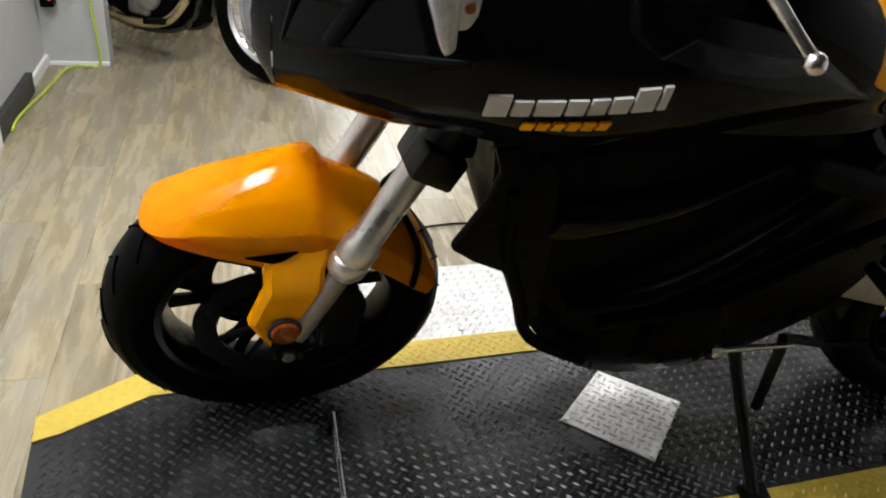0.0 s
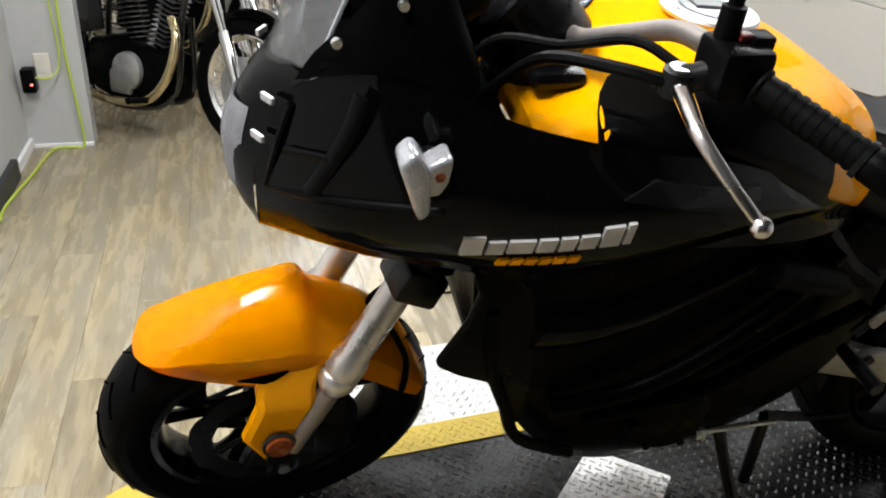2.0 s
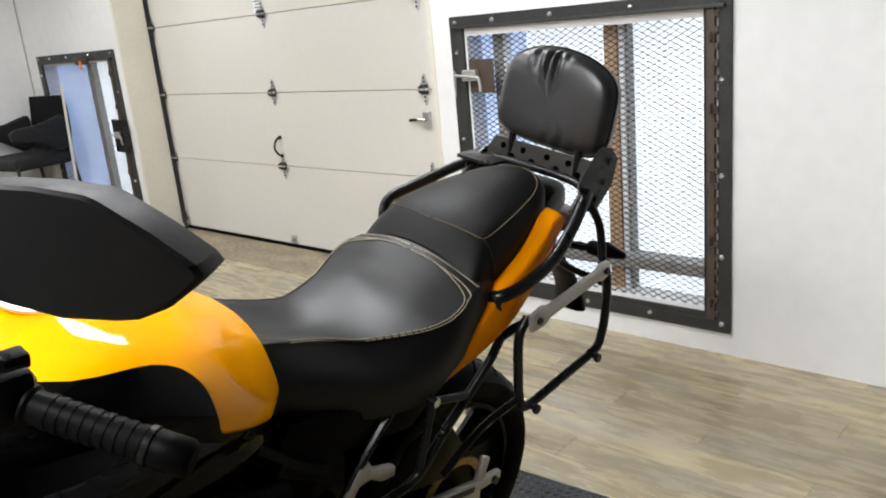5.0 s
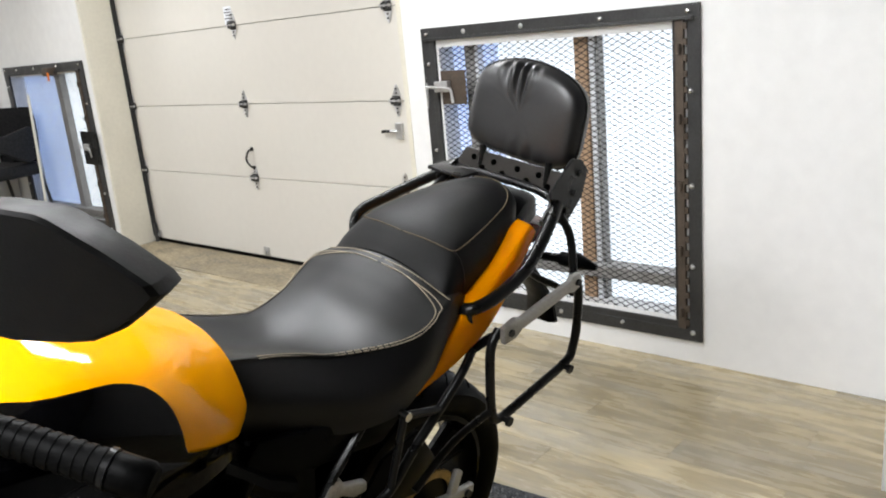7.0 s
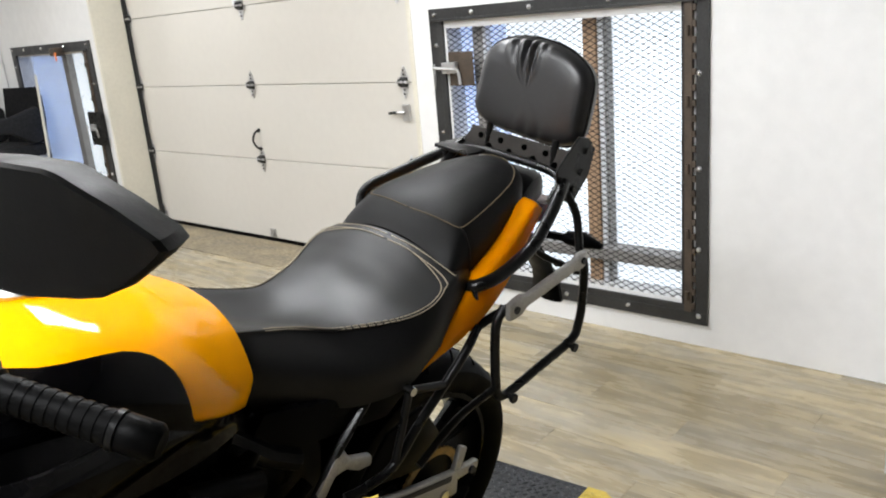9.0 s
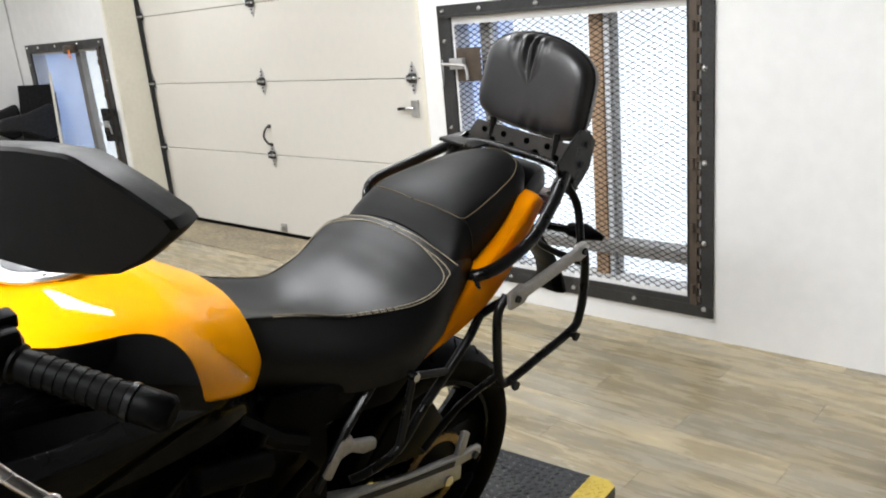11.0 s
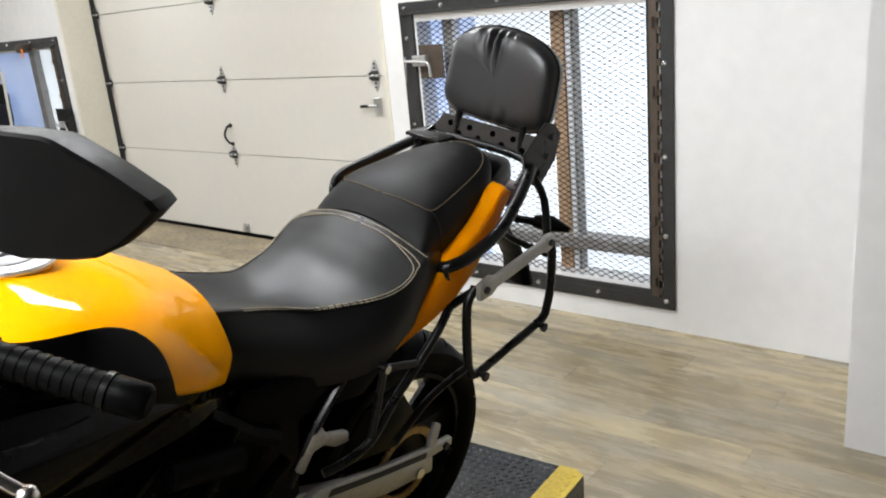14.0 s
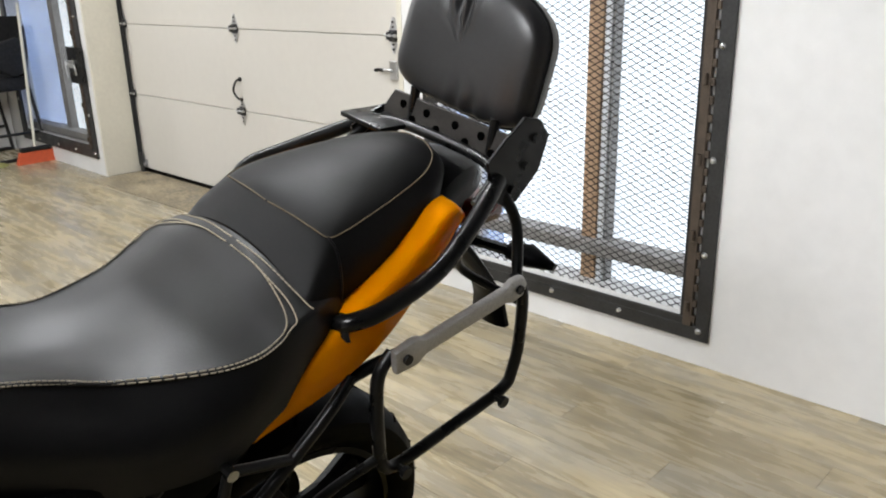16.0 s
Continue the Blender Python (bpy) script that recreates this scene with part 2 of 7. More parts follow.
# Dark colour for unseen surfaces: keeps reflections in the black parts dark.
M_UNSEENDARK = material("unseen_dark_surface", (0.06, 0.058, 0.055), 0.7, vary=0.1, scale=2)
M_CEIL = material("ceiling_paint", (0.62, 0.6, 0.57), 0.8, vary=0.06, scale=2)
# Wall paint with the recess's shade put into its grey.
M_SHADEDWALL = material("shaded_wall_paint", (0.42, 0.42, 0.41), 0.6, vary=0.05, scale=2, bump=0.1, bump_scale=90)
M_CREAM = material("cream_door_paint", (0.6, 0.576, 0.528), 0.5, vary=0.02, scale=2, bump=0.08, bump_scale=150)
M_TANJAMB = material("tan_jamb_paint", (0.62, 0.59, 0.5), 0.55, vary=0.05, scale=4)
M_GALV = material("galvanised_steel", (0.5, 0.5, 0.5), 0.4, metal=0.85, vary=0.2, scale=20)
M_IRON = material("dark_frame_steel", (0.034, 0.034, 0.034), 0.45, metal=0.35, vary=0.25, scale=10, bump=0.1, bump_scale=100)
M_MESH = material("mesh_steel", (0.014, 0.013, 0.012), 0.55, metal=0.3, vary=0.3, scale=30)
M_BROWNIRON = material("rusty_hinge_steel", (0.07, 0.052, 0.038), 0.6, metal=0.3, vary=0.35, scale=25)
M_WOODPOST = material("brown_wood_post", (0.44, 0.29, 0.18), 0.6, vary=0.25, scale=20, stretch=(1, 1, 0.1))
M_STONE = material("sill_stone", (0.3, 0.29, 0.28), 0.8, vary=0.3, scale=20, bump=0.3, bump_scale=80)
M_VINYL = material("white_vinyl", (0.72, 0.74, 0.78), 0.45, vary=0.04)
M_YELLOW = material("yellow_safety_paint", (0.5, 0.36, 0.04), 0.5, vary=0.18, scale=9, bump=0.1)
M_TREAD = material("grey_tread_plate", (0.016, 0.0165, 0.0172), 0.24, metal=0.1, vary=0.35, scale=6, rough_vary=0.1, bump=0.06)
M_TREADTOP = material("worn_tread_bumps", (0.03, 0.0305, 0.0315), 0.33, metal=0.1, vary=0.35, scale=5)
M_ALUTREAD = material("bright_tread_plate", (0.56, 0.555, 0.54), 0.4, metal=0.75, vary=0.3, scale=11, rough_vary=0.12)
M_DARKBASE = material("lift_frame_paint", (0.025, 0.025, 0.027), 0.5, vary=0.2)


def plank_material():
    """Grey and tan wood planks: tone by piece, with long grain and knots."""
    m = bpy.data.materials.new("vinyl_wood_plank")
    m.use_nodes = True
    nt = m.node_tree
    N, K = nt.nodes, nt.links
    b = N["Principled BSDF"]
    tc, oi, geo = N.new("ShaderNodeTexCoord"), N.new("ShaderNodeObjectInfo"), N.new("ShaderNodeNewGeometry")
    off = N.new("ShaderNodeVectorMath")
    off.operation = "MULTIPLY_ADD"
    off.inputs[1].default_value = (1, 1, 1)
    add = N.new("ShaderNodeMath")
    add.operation = "ADD"
    K.new(oi.outputs["Random"], add.inputs[0])
    K.new(geo.outputs["Random Per Island"], add.inputs[1])
    frac = N.new("ShaderNodeMath")
    frac.operation = "FRACT"
    K.new(add.outputs[0], frac.inputs[0])
    sc = N.new("ShaderNodeVectorMath")
    sc.operation = "SCALE"
    sc.inputs[0].default_value = (37, 91, 11)
    K.new(frac.outputs[0], sc.inputs["Scale"])
    K.new(tc.outputs["Object"], off.inputs[0])
    K.new(sc.outputs[0], off.inputs[2])
    mp = N.new("ShaderNodeMapping")
    mp.inputs["Scale"].default_value = (15, 2.3, 1)
    K.new(off.outputs[0], mp.inputs[0])
    n1 = N.new("ShaderNodeTexNoise")
    n1.inputs["Scale"].default_value, n1.inputs["Detail"].default_value, n1.inputs["Roughness"].default_value = 1.6, 6, 0.6
    n1.inputs["Distortion"].default_value = 0.35
    K.new(mp.outputs[0], n1.inputs["Vector"])
    mp2 = N.new("ShaderNodeMapping")
    mp2.inputs["Scale"].default_value = (90, 4, 1)
    K.new(off.outputs[0], mp2.inputs[0])
    n2 = N.new("ShaderNodeTexNoise")
    n2.inputs["Scale"].default_value, n2.inputs["Detail"].default_value = 2.0, 4
    K.new(mp2.outputs[0], n2.inputs["Vector"])
    mp3 = N.new("ShaderNodeMapping")
    mp3.inputs["Scale"].default_value = (3.5, 0.7, 1)
    K.new(off.outputs[0], mp3.inputs[0])
    n3 = N.new("ShaderNodeTexNoise")
    n3.inputs["Scale"].default_value, n3.inputs["Detail"].default_value = 2.2, 2
    K.new(mp3.outputs[0], n3.inputs["Vector"])
    ramp = N.new("ShaderNodeValToRGB")
    e = ramp.color_ramp.elements
    e[0].position, e[0].color = 0.22, (0.135, 0.109, 0.066, 1)
    e[1].position, e[1].color = 0.78, (0.41, 0.34, 0.208, 1)
    c = e.new(0.5)
    c.color = (0.275, 0.226, 0.137, 1)
    K.new(n1.outputs["Fac"], ramp.inputs[0])
    grey = N.new("ShaderNodeMixRGB")
    grey.blend_type = "MIX"
    grey.inputs[2].default_value = (0.25, 0.225, 0.175, 1)
    gr = N.new("ShaderNodeMapRange")
    gr.inputs[1].default_value, gr.inputs[2].default_value, gr.inputs[3].default_value, gr.inputs[4].default_value = 0.42, 0.65, 0.0, 0.65
    K.new(n3.outputs["Fac"], gr.inputs[0])
    K.new(gr.outputs[0], grey.inputs[0])
    K.new(ramp.outputs[0], grey.inputs[1])
    tone = N.new("ShaderNodeMapRange")
    tone.inputs[3].default_value, tone.inputs[4].default_value = 0.9, 1.22
    K.new(frac.outputs[0], tone.inputs[0])
    fine = N.new("ShaderNodeMapRange")
    fine.inputs[1].default_value, fine.inputs[2].default_value, fine.inputs[3].default_value, fine.inputs[4].default_value = 0.3, 0.7, 0.86, 1.1
    K.new(n2.outputs["Fac"], fine.inputs[0])
    mm = N.new("ShaderNodeMath")
    mm.operation = "MULTIPLY"
    K.new(tone.outputs[0], mm.inputs[0])
    K.new(fine.outputs[0], mm.inputs[1])
    fin = N.new("ShaderNodeVectorMath")
    fin.operation = "SCALE"
    K.new(grey.outputs[0], fin.inputs[0])
    K.new(mm.outputs[0], fin.inputs["Scale"])
    K.new(fin.outputs[0], b.inputs["Base Color"])
    rr = N.new("ShaderNodeMapRange")
    rr.inputs[1].default_value, rr.inputs[2].default_value, rr.inputs[3].default_value, rr.inputs[4].default_value = 0.3, 0.7, 0.2, 0.34
    K.new(n1.outputs["Fac"], rr.inputs[0])
    K.new(rr.outputs[0], b.inputs["Roughness"])
    bp = N.new("ShaderNodeBump")
    bp.inputs["Strength"].default_value, bp.inputs["Distance"].default_value = 0.12, 0.002
    K.new(n2.outputs["Fac"], bp.inputs["Height"])
    K.new(bp.outputs[0], b.inputs["Normal"])
    return m


M_PLANK = plank_material()


def structure(name, bm, mat, label, category="wall", smooth=False):
    return tagged(part(name, bm, mat, None, "", smooth), label, category, kind="structure")


# ---- walls ----
WX = 3.5
DX = 3.8
b = bm_new()
for y0, y1, z0, z1 in ((0.1, 0.97, 0, 3.1), (2.25, 2.5, 0, 3.1), (0.97, 2.25, 0, 0.21), (0.97, 2.25, 1.46, 3.1), (2.5, 5.93, 2.3, 3.1),
                       (5.93, 6.14, 0, 3.1), (6.14, 7.46, 0, 0.23), (6.14, 7.46, 1.48, 3.1), (7.46, 14.2, 0, 3.1)):
    box(b, (WX, y0, z0), (WX + 0.26, y1, z1))
structure("wall_east", b, M_WHITE, "white painted wall with barred windows and a garage door")
b = bm_new()
slab(b, [(2.84, -7), (3.5, -7), (3.5, 0.1), (2.84, -0.005)], 3.1)
structure("wall_pier", b, M_WHITE, "white painted wall that juts into the room")
b = bm_new()
box(b, (-1.1, -0.4, 0), (-0.925, 2.66, 3.1))
structure("wall_west", b, M_WHITE, "white painted wall beside the lift")
# Unseen closing wall, coloured dark so that black parts reflect little.
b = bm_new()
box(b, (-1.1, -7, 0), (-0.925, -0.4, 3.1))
structure("wall_west_2", b, M_UNSEENDARK, "unseen wall behind the camera, coloured dark for dark reflections")
b = bm_new()
box(b, (-1.1, 2.66, 0), (-0.96, 3.65, 3.1))
box(b, (-3.6, 3.65, 0), (-0.67, 3.77, 3.1))
structure("wall_recess", b, M_SHADEDWALL, "recessed wall with a socket, its shade put into the grey")
b = bm_new()
box(b, (-3.7, 3.77, 0), (-3.6, 14.2, 3.1))
structure("wall_far_west", b, M_WHITE, "white wall behind the parked motorcycles")
b = bm_new()
box(b, (-3.7, 14.2, 0), (3.76, 14.3, 3.1))
structure("wall_north", b, M_WHITE, "white wall behind the shelves")
# Unseen south wall and ceiling: missing light is put into their colour.
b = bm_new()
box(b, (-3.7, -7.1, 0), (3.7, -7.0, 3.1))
structure("wall_south", b, M_UNSEENDARK, "unseen wall behind the camera, its lack of light put into the colour")
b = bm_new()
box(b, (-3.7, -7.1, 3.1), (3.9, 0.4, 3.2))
structure("ceiling_1", b, M_UNSEENDARK, "unseen ceiling over the camera, its lack of light put into the colour", "ceiling")
b = bm_new()
box(b, (-3.7, 0.4, 3.1), (3.9, 14.3, 3.2))
structure("ceiling_2", b, M_CEIL, "pale unseen ceiling above the lamps", "ceiling")
b = bm_new()
box(b, (-0.96, 2.67, 0), (-0.932, 3.26, 0.09), 0.003)
structure("baseboard", b, M_DARKBASE, "dark scuffed baseboard", "baseboard")
b = bm_new()
box(b, (-0.96, 3.26, 0), (-0.942, 3.65, 0.05), 0.003)
box(b, (-0.942, 3.635, 0), (-0.67, 3.649, 0.02), 0.003)
structure("trim", b, M_WHITE, "white floor trim", "trim")
# block with shelves built in
b = bm_new()
X0, X1, Y0, Y1 = 2.68, 3.49, 7.8, 9.1
box(b, (X0, Y0, 0), (X1, Y0 + 0.2, 3.1))
box(b, (X0, Y1 - 0.2, 0), (X1, Y1, 3.1))
box(b, (X0 + 0.34, Y0 + 0.2, 0), (X1, Y1 - 0.2, 3.1))
box(b, (X0, Y0 + 0.2, 0), (X0 + 0.34, Y1 - 0.2, 0.1))
box(b, (X0, Y0 + 0.2, 1.6), (X0 + 0.34, Y1 - 0.2, 3.1))
for z in (0.52, 0.98):
    box(b, (X0 + 0.01, Y0 + 0.2, z), (X0 + 0.34, Y1 - 0.2, z + 0.025), 0.002)
structure("wall_niche", b, M_WHITE, "white partition with shelves built into it")

# ---- garage door ----
gd = thing("garage_door", pose(DX, 4.36, 0), "closed cream sectional garage door with steel hinges", "garage door")
SEAMS = (0.03, 0.63, 1.165, 1.71, 2.25)
for z0, z1 in zip(SEAMS, SEAMS[1:]):
    b = bm_new()
    box(b, (0, -1.84, z0), (0.045, 1.565, z1 - 0.004), 0.004)
    part("door_section", b, M_CREAM, gd)
b = bm_new()
box(b, (0.004, -1.84, 0), (0.04, 1.565, 0.03))
part("bottom_seal", b, M_RUBBER, gd, "black rubber bottom seal")
for z in SEAMS[1:4]:
    for y in (-1.5, 0.0, 1.53):
        h = new("hinge")
        h.parent = gd
        h.matrix_basis = Matrix.Translation((0, y, z))
        b = bm_new()
        for k in (1, -1):
            slab(b, [(-0.036, 0.016 * k), (-0.008, 0.094 * k), (0.008, 0.094 * k), (0.036, 0.016 * k)], 0.005, Matrix(((0, 0, -1, 0), (1, 0, 0, 0), (0, 1, 0, 0), (0, 0, 0, 1))), 0.0012)
        bmesh.ops.recalc_face_normals(b, faces=list(b.faces))
        part("hinge_leaf", b, M_STEELSATIN, h, "pointed galvanised leaves")
        b = bm_new()
        box(b, (-0.034, -0.028, -0.02), (0, -0.008, 0.022), 0.003)
        box(b, (-0.034, 0.008, -0.02), (0, 0.028, 0.022), 0.003)
        box(b, (-0.012, -0.03, -0.03), (0, 0.03, 0.03), 0.003)
        part("hinge_bracket", b, M_IRON, h, "dark steel bracket")
        b = bm_new()
        rod(b, (-0.026, -0.044, 0.002), (-0.026, 0.044, 0.002), 0.009, 10)
        part("hinge_barrel", b, M_GALV, h)
        for q in (-0.07, -0.045, 0.045, 0.07):
            b = bm_new()
            rod(b, (-0.01, 0, q), (0, 0, q), 0.006, 8)
            part("hinge_bolt", b, M_DARK, h)
b = bm_new()
tube(b, [(-0.006, -0.004, 0.705), (-0.03, 0.008, 0.72), (-0.045, 0.026, 0.77), (-0.03, 0.014, 0.825), (-0.006, 0.004, 0.84)], 0.0075, 8, smooth=4)
for z in (0.705, 0.84):
    rod(b, (0, 0, z), (-0.01, 0, z), 0.015, 12)
part("pull_handle", b, M_DARK, gd, "thin dark steel pull handle", True)
b = bm_new()
rod(b, (-0.022, -1.435, 0.985), (-0.022, -1.395, 0.985), 0.009, 10)
rod(b, (-0.022, -1.398, 0.985), (-0.05, -1.392, 0.985), 0.009, 10)
part("lock_knob", b, M_DARK, gd, "black tip of the slide lock")
b = bm_new()
box(b, (-0.02, -1.53, 0.935), (0, -1.475, 1.035), 0.004)
rod(b, (-0.022, -1.5, 0.985), (-0.022, -1.43, 0.985), 0.008, 10)
part("slide_lock", b, M_GALV, gd, "galvanised slide lock")
for y in (-1.3, 0.0, 1.5):
    b = bm_new()
    box(b, (-0.01, y - 0.03, 0.04), (0, y + 0.03, 0.1), 0.002)
    box(b, (-0.03, y - 0.012, 0.05), (0, y + 0.012, 0.08), 0.003)
    part("bottom_bracket", b, M_GALV, gd)
b = bm_new()
slab(b, [(-0.05, 1.72), (0.04, 1.72), (0.04, 1.84), (-0.05, 1.84)], 0.002, Matrix(((0, 0, -1, 0), (1, 0, 0, 0.05), (0, 1, 0, 0), (0, 0, 0, 1))))
st = part("sticker", b, M_VINYL, gd, "white warning sticker with faded lines")
b = bm_new()
for k in range(5):
    box(b, (-0.0035, 0.01, 1.735 + 0.02 * k), (-0.002, 0.01 + 0.055 + 0.015 * (k % 2), 1.743 + 0.02 * k))
part("sticker_bars", b, M_GREYPAINT, st)
# track, jamb and guide
b = bm_new()
box(b, (WX - 0.004, 5.915, 0), (DX + 0.1, 5.945, 2.3), 0.003)
structure("door_jamb", b, M_TANJAMB, "tan painted wooden door jamb", "jamb")
b = bm_new()
box(b, (DX - 0.02, 5.886, 0.05), (DX - 0.008, 5.913, 2.3))
box(b, (DX - 0.034, 5.905, 0.05), (DX - 0.02, 5.913, 2.3))
box(b, (DX - 0.04, 5.85, 0.0), (DX - 0.02, 5.884, 0.16), 0.002)
structure("door_track", b, M_IRON, "galvanised roller track beside the garage door", "track")
b = bm_new()
box(b, (WX - 0.004, 2.485, 0), (DX + 0.1, 2.515, 2.3))
structure("door_jamb_2", b, M_TANJAMB, "tan painted wooden door jamb", "jamb")
b = bm_new()
box(b, (DX + 0.05, 2.48, 0), (DX + 0.1, 5.95, 2.32))
box(b, (WX + 0.26, 2.48, 2.3), (DX + 0.05, 5.95, 2.34))
structure("wall_door_back", b, M_UNSEENDARK, "dark closing panel behind the garage door")


M_THRESH = material("worn_threshold_wood", (0.23, 0.19, 0.125), 0.5, vary=0.6, scale=7, stretch=(1, 0.5, 1), bump=0.15, bump_scale=60)
b = bm_new()
box(b, (3.36, 2.52, 0.0), (DX - 0.005, 5.91, 0.004), 0.001)
structure("threshold", b, M_THRESH, "worn brown threshold strip below the garage door", "threshold")


# ---- barred windows ----
def diamond_mesh(bm, y0, y1, z0, z1, x, dy=0.052, dz=0.0135, w=0.0042):
    """Expanded metal: zigzag strands that meet at their peaks."""
    rows = int((z1 - z0) / dz)
    cols = int((y1 - y0) / (dy / 2))
    verts, faces = [], []
    for r in range(rows + 1):
        zc = z0 + r * dz
        for k in range(cols + 1):
            y = y0 + k * dy / 2
            z = zc + (dz * 0.5 if (k + r) % 2 else -dz * 0.5) * 0.92
            tilt = 0.003 if (k + r) % 2 else -0.003
            base = len(verts)
            verts += [(x + tilt - 0.0012, y, z - w / 2), (x + tilt - 0.0012, y, z + w / 2), (x + tilt + 0.0012, y, z + w / 2), (x + tilt + 0.0012, y, z - w / 2)]
            if k:
                a = base - 4
                for i in range(4):
                    j = (i + 1) % 4
                    faces.append((a + i, a + j, base + j, base + i))
    me = bpy.data.meshes.new("mesh")
    me.from_pydata(verts, [], faces)
    me.update()
    bm.from_mesh(me)
    bpy.data.meshes.remove(me)


def barred_window(name, yc, zc, hw, hh, blue, lock_y, lock_z, posts, sill_z, fw=0.07, strand=0.0038, plate=(0.006, 0.08, 0.085), plate_mat=M_BROWNIRON):
    win = thing(name, pose(WX, yc, zc), "window behind a bolted frame of dark steel mesh", "window", kind="structure")
    bars = [((-0.014, -hw, -hh), (0, hw, -hh + fw)), ((-0.014, -hw, hh - fw), (0, hw, hh)), ((-0.0135, -hw, -hh + fw), (0, -hw + fw, hh - fw)), ((-0.0135, hw - fw, -hh + fw), (0, hw, hh - fw))]
    for lo, hi in bars:
        b = bm_new()
        box(b, lo, hi, 0.002)
        fr = part("window_frame", b, M_IRON, win, "dark steel frame bar")
    for y, z in [(-hw + 0.04, z) for z in (-hh + 0.04, -hh * 0.52, -0.02, hh * 0.52)] + [(y, -hh + 0.035) for y in (-hw * 0.48, -0.02, hw * 0.5)] + [(y, hh - 0.03) for y in (-hw + 0.05, -hw * 0.4, 0.12, hw * 0.62, hw - 0.04)] + [(hw - 0.04, z) for z in (-hh * 0.5, 0.1, hh * 0.75)]:
        b = bm_new()
        revolve(b, [(0.001, -0.024), (0.008, -0.022), (0.0125, -0.014), (0.001, -0.013)], 10, "X", (0, y, z))
        part("bolt", b, M_STEEL, win)
    # gate inside the frame
    gw, gh = hw - fw, hh - fw
    for lo, hi in (((-0.03, -gw - 0.03, gh - 0.008), (0.0, gw + 0.03, gh + 0.006)), ((-0.02, gw - 0.032, -gh), (0.0, gw - 0.002, gh - 0.008)), ((-0.012, -gw, -gh), (0.0, gw - 0.03, -gh + 0.03))):
        b = bm_new()
        box(b, lo, hi, 0.002)
        part("gate_bar", b, M_IRON, win)
    b = bm_new()
    box(b, (-0.022, -gw + 0.012, -gh), (0, -gw + 0.048, gh - 0.008), 0.003)
    part("gate_post", b, M_BROWNIRON, win, "rusty brown hinge post")
    b = bm_new()
    box(b, (-0.006, -gw + 0.05, -gh), (0.003, -gw + 0.066, gh - 0.008), 0.001)
    part("gate_bar", b, M_MESH, win)
    n = int(2 * gh / 0.062)
    for k in range(n):
        b = bm_new()
        z = -gh + 0.03 + k * (2 * gh - 0.06) / (n - 1)
        box(b, (-0.02, -gw - 0.002, z - 0.014), (0.0, -gw + 0.014, z + 0.014), 0.002)
        part("hinge_plate", b, M_BROWNIRON, win)
    for k in range(5):
        b = bm_new()
        z = -gh + 0.08 + k * (2 * gh - 0.2) / 4
        rod(b, (-0.028, -gw + 0.03, z - 0.02), (-0.028, -gw + 0.03, z + 0.02), 0.009, 8)
        part("hinge_knuckle", b, M_BROWNIRON, win)
    b = bm_new()
    diamond_mesh(b, -gw + 0.01, gw - 0.01, -gh + 0.006, gh - 0.008, 0.006, w=strand)
    tagged(part("expanded_mesh", b, M_MESH, win, "dark diamond steel mesh"), kind="stuff")
    # lock plate with a padlock bar
    b = bm_new()
    box(b, (-plate[0], lock_y - plate[1], lock_z - plate[2]), (0.004 - plate[0], lock_y + plate[1], lock_z + plate[2]), 0.001)
    part("lock_plate", b, plate_mat, win, "steel lock plate")
    b = bm_new()
    box(b, (-0.045, lock_y + 0.01, lock_z - 0.02), (-0.015, lock_y + 0.1, lock_z + 0.035), 0.004)
    tube(b, [(-0.04, lock_y + 0.16, lock_z + 0.01), (-0.045, lock_y + 0.02, lock_z), (-0.045, lock_y - 0.01, lock_z - 0.01), (-0.04, lock_y - 0.015, lock_z - 0.075)], 0.008, 8, smooth=4)
    tube(b, [(-0.04, lock_y + 0.15, lock_z + 0.03), (-0.05, lock_y + 0.14, lock_z - 0.03), (-0.035, lock_y + 0.16, lock_z - 0.1)], 0.004, 6, smooth=4)
    part("lock_bar", b, M_GALV, win, "steel padlock bar")
    # glazing
    b = bm_new()
    box(b, (0.13, -gw - 0.02, -gh - 0.02), (0.14, gw + 0.02, gh + 0.02))
    part("pane", b, M_FROST, win, "bright frosted glass")
    for y, w2, mat in posts:
        b = bm_new()
        box(b, (0.07, y - w2, -gh), (0.13, y + w2, gh), 0.004)
        part("mullion", b, mat, win)
    b = bm_new()
    box(b, (0.02, -gw - 0.02, sill_z - 0.06), (0.135, gw + 0.02, sill_z), 0.006)
    part("window_sill", b, M_STONE, win, "grey rough sill")
    if blue:
        b = bm_new()
        box(b, (0.118, blue[0], -gh), (0.126, blue[1], gh))
        part("pane", b, M_BLUEPANE, win, "blue-tinted pane")
        # Slats glow by themselves: daylight through the blind is put into their material.
        for k in range(26):
            b = bm_new()
            z = -gh + 0.02 + k * (2 * gh - 0.04) / 25
            box(b, (0.112, blue[0], z), (0.117, blue[1], z + 0.012))
            part("blind_slat", b, M_BLUESLAT, win)
    return win


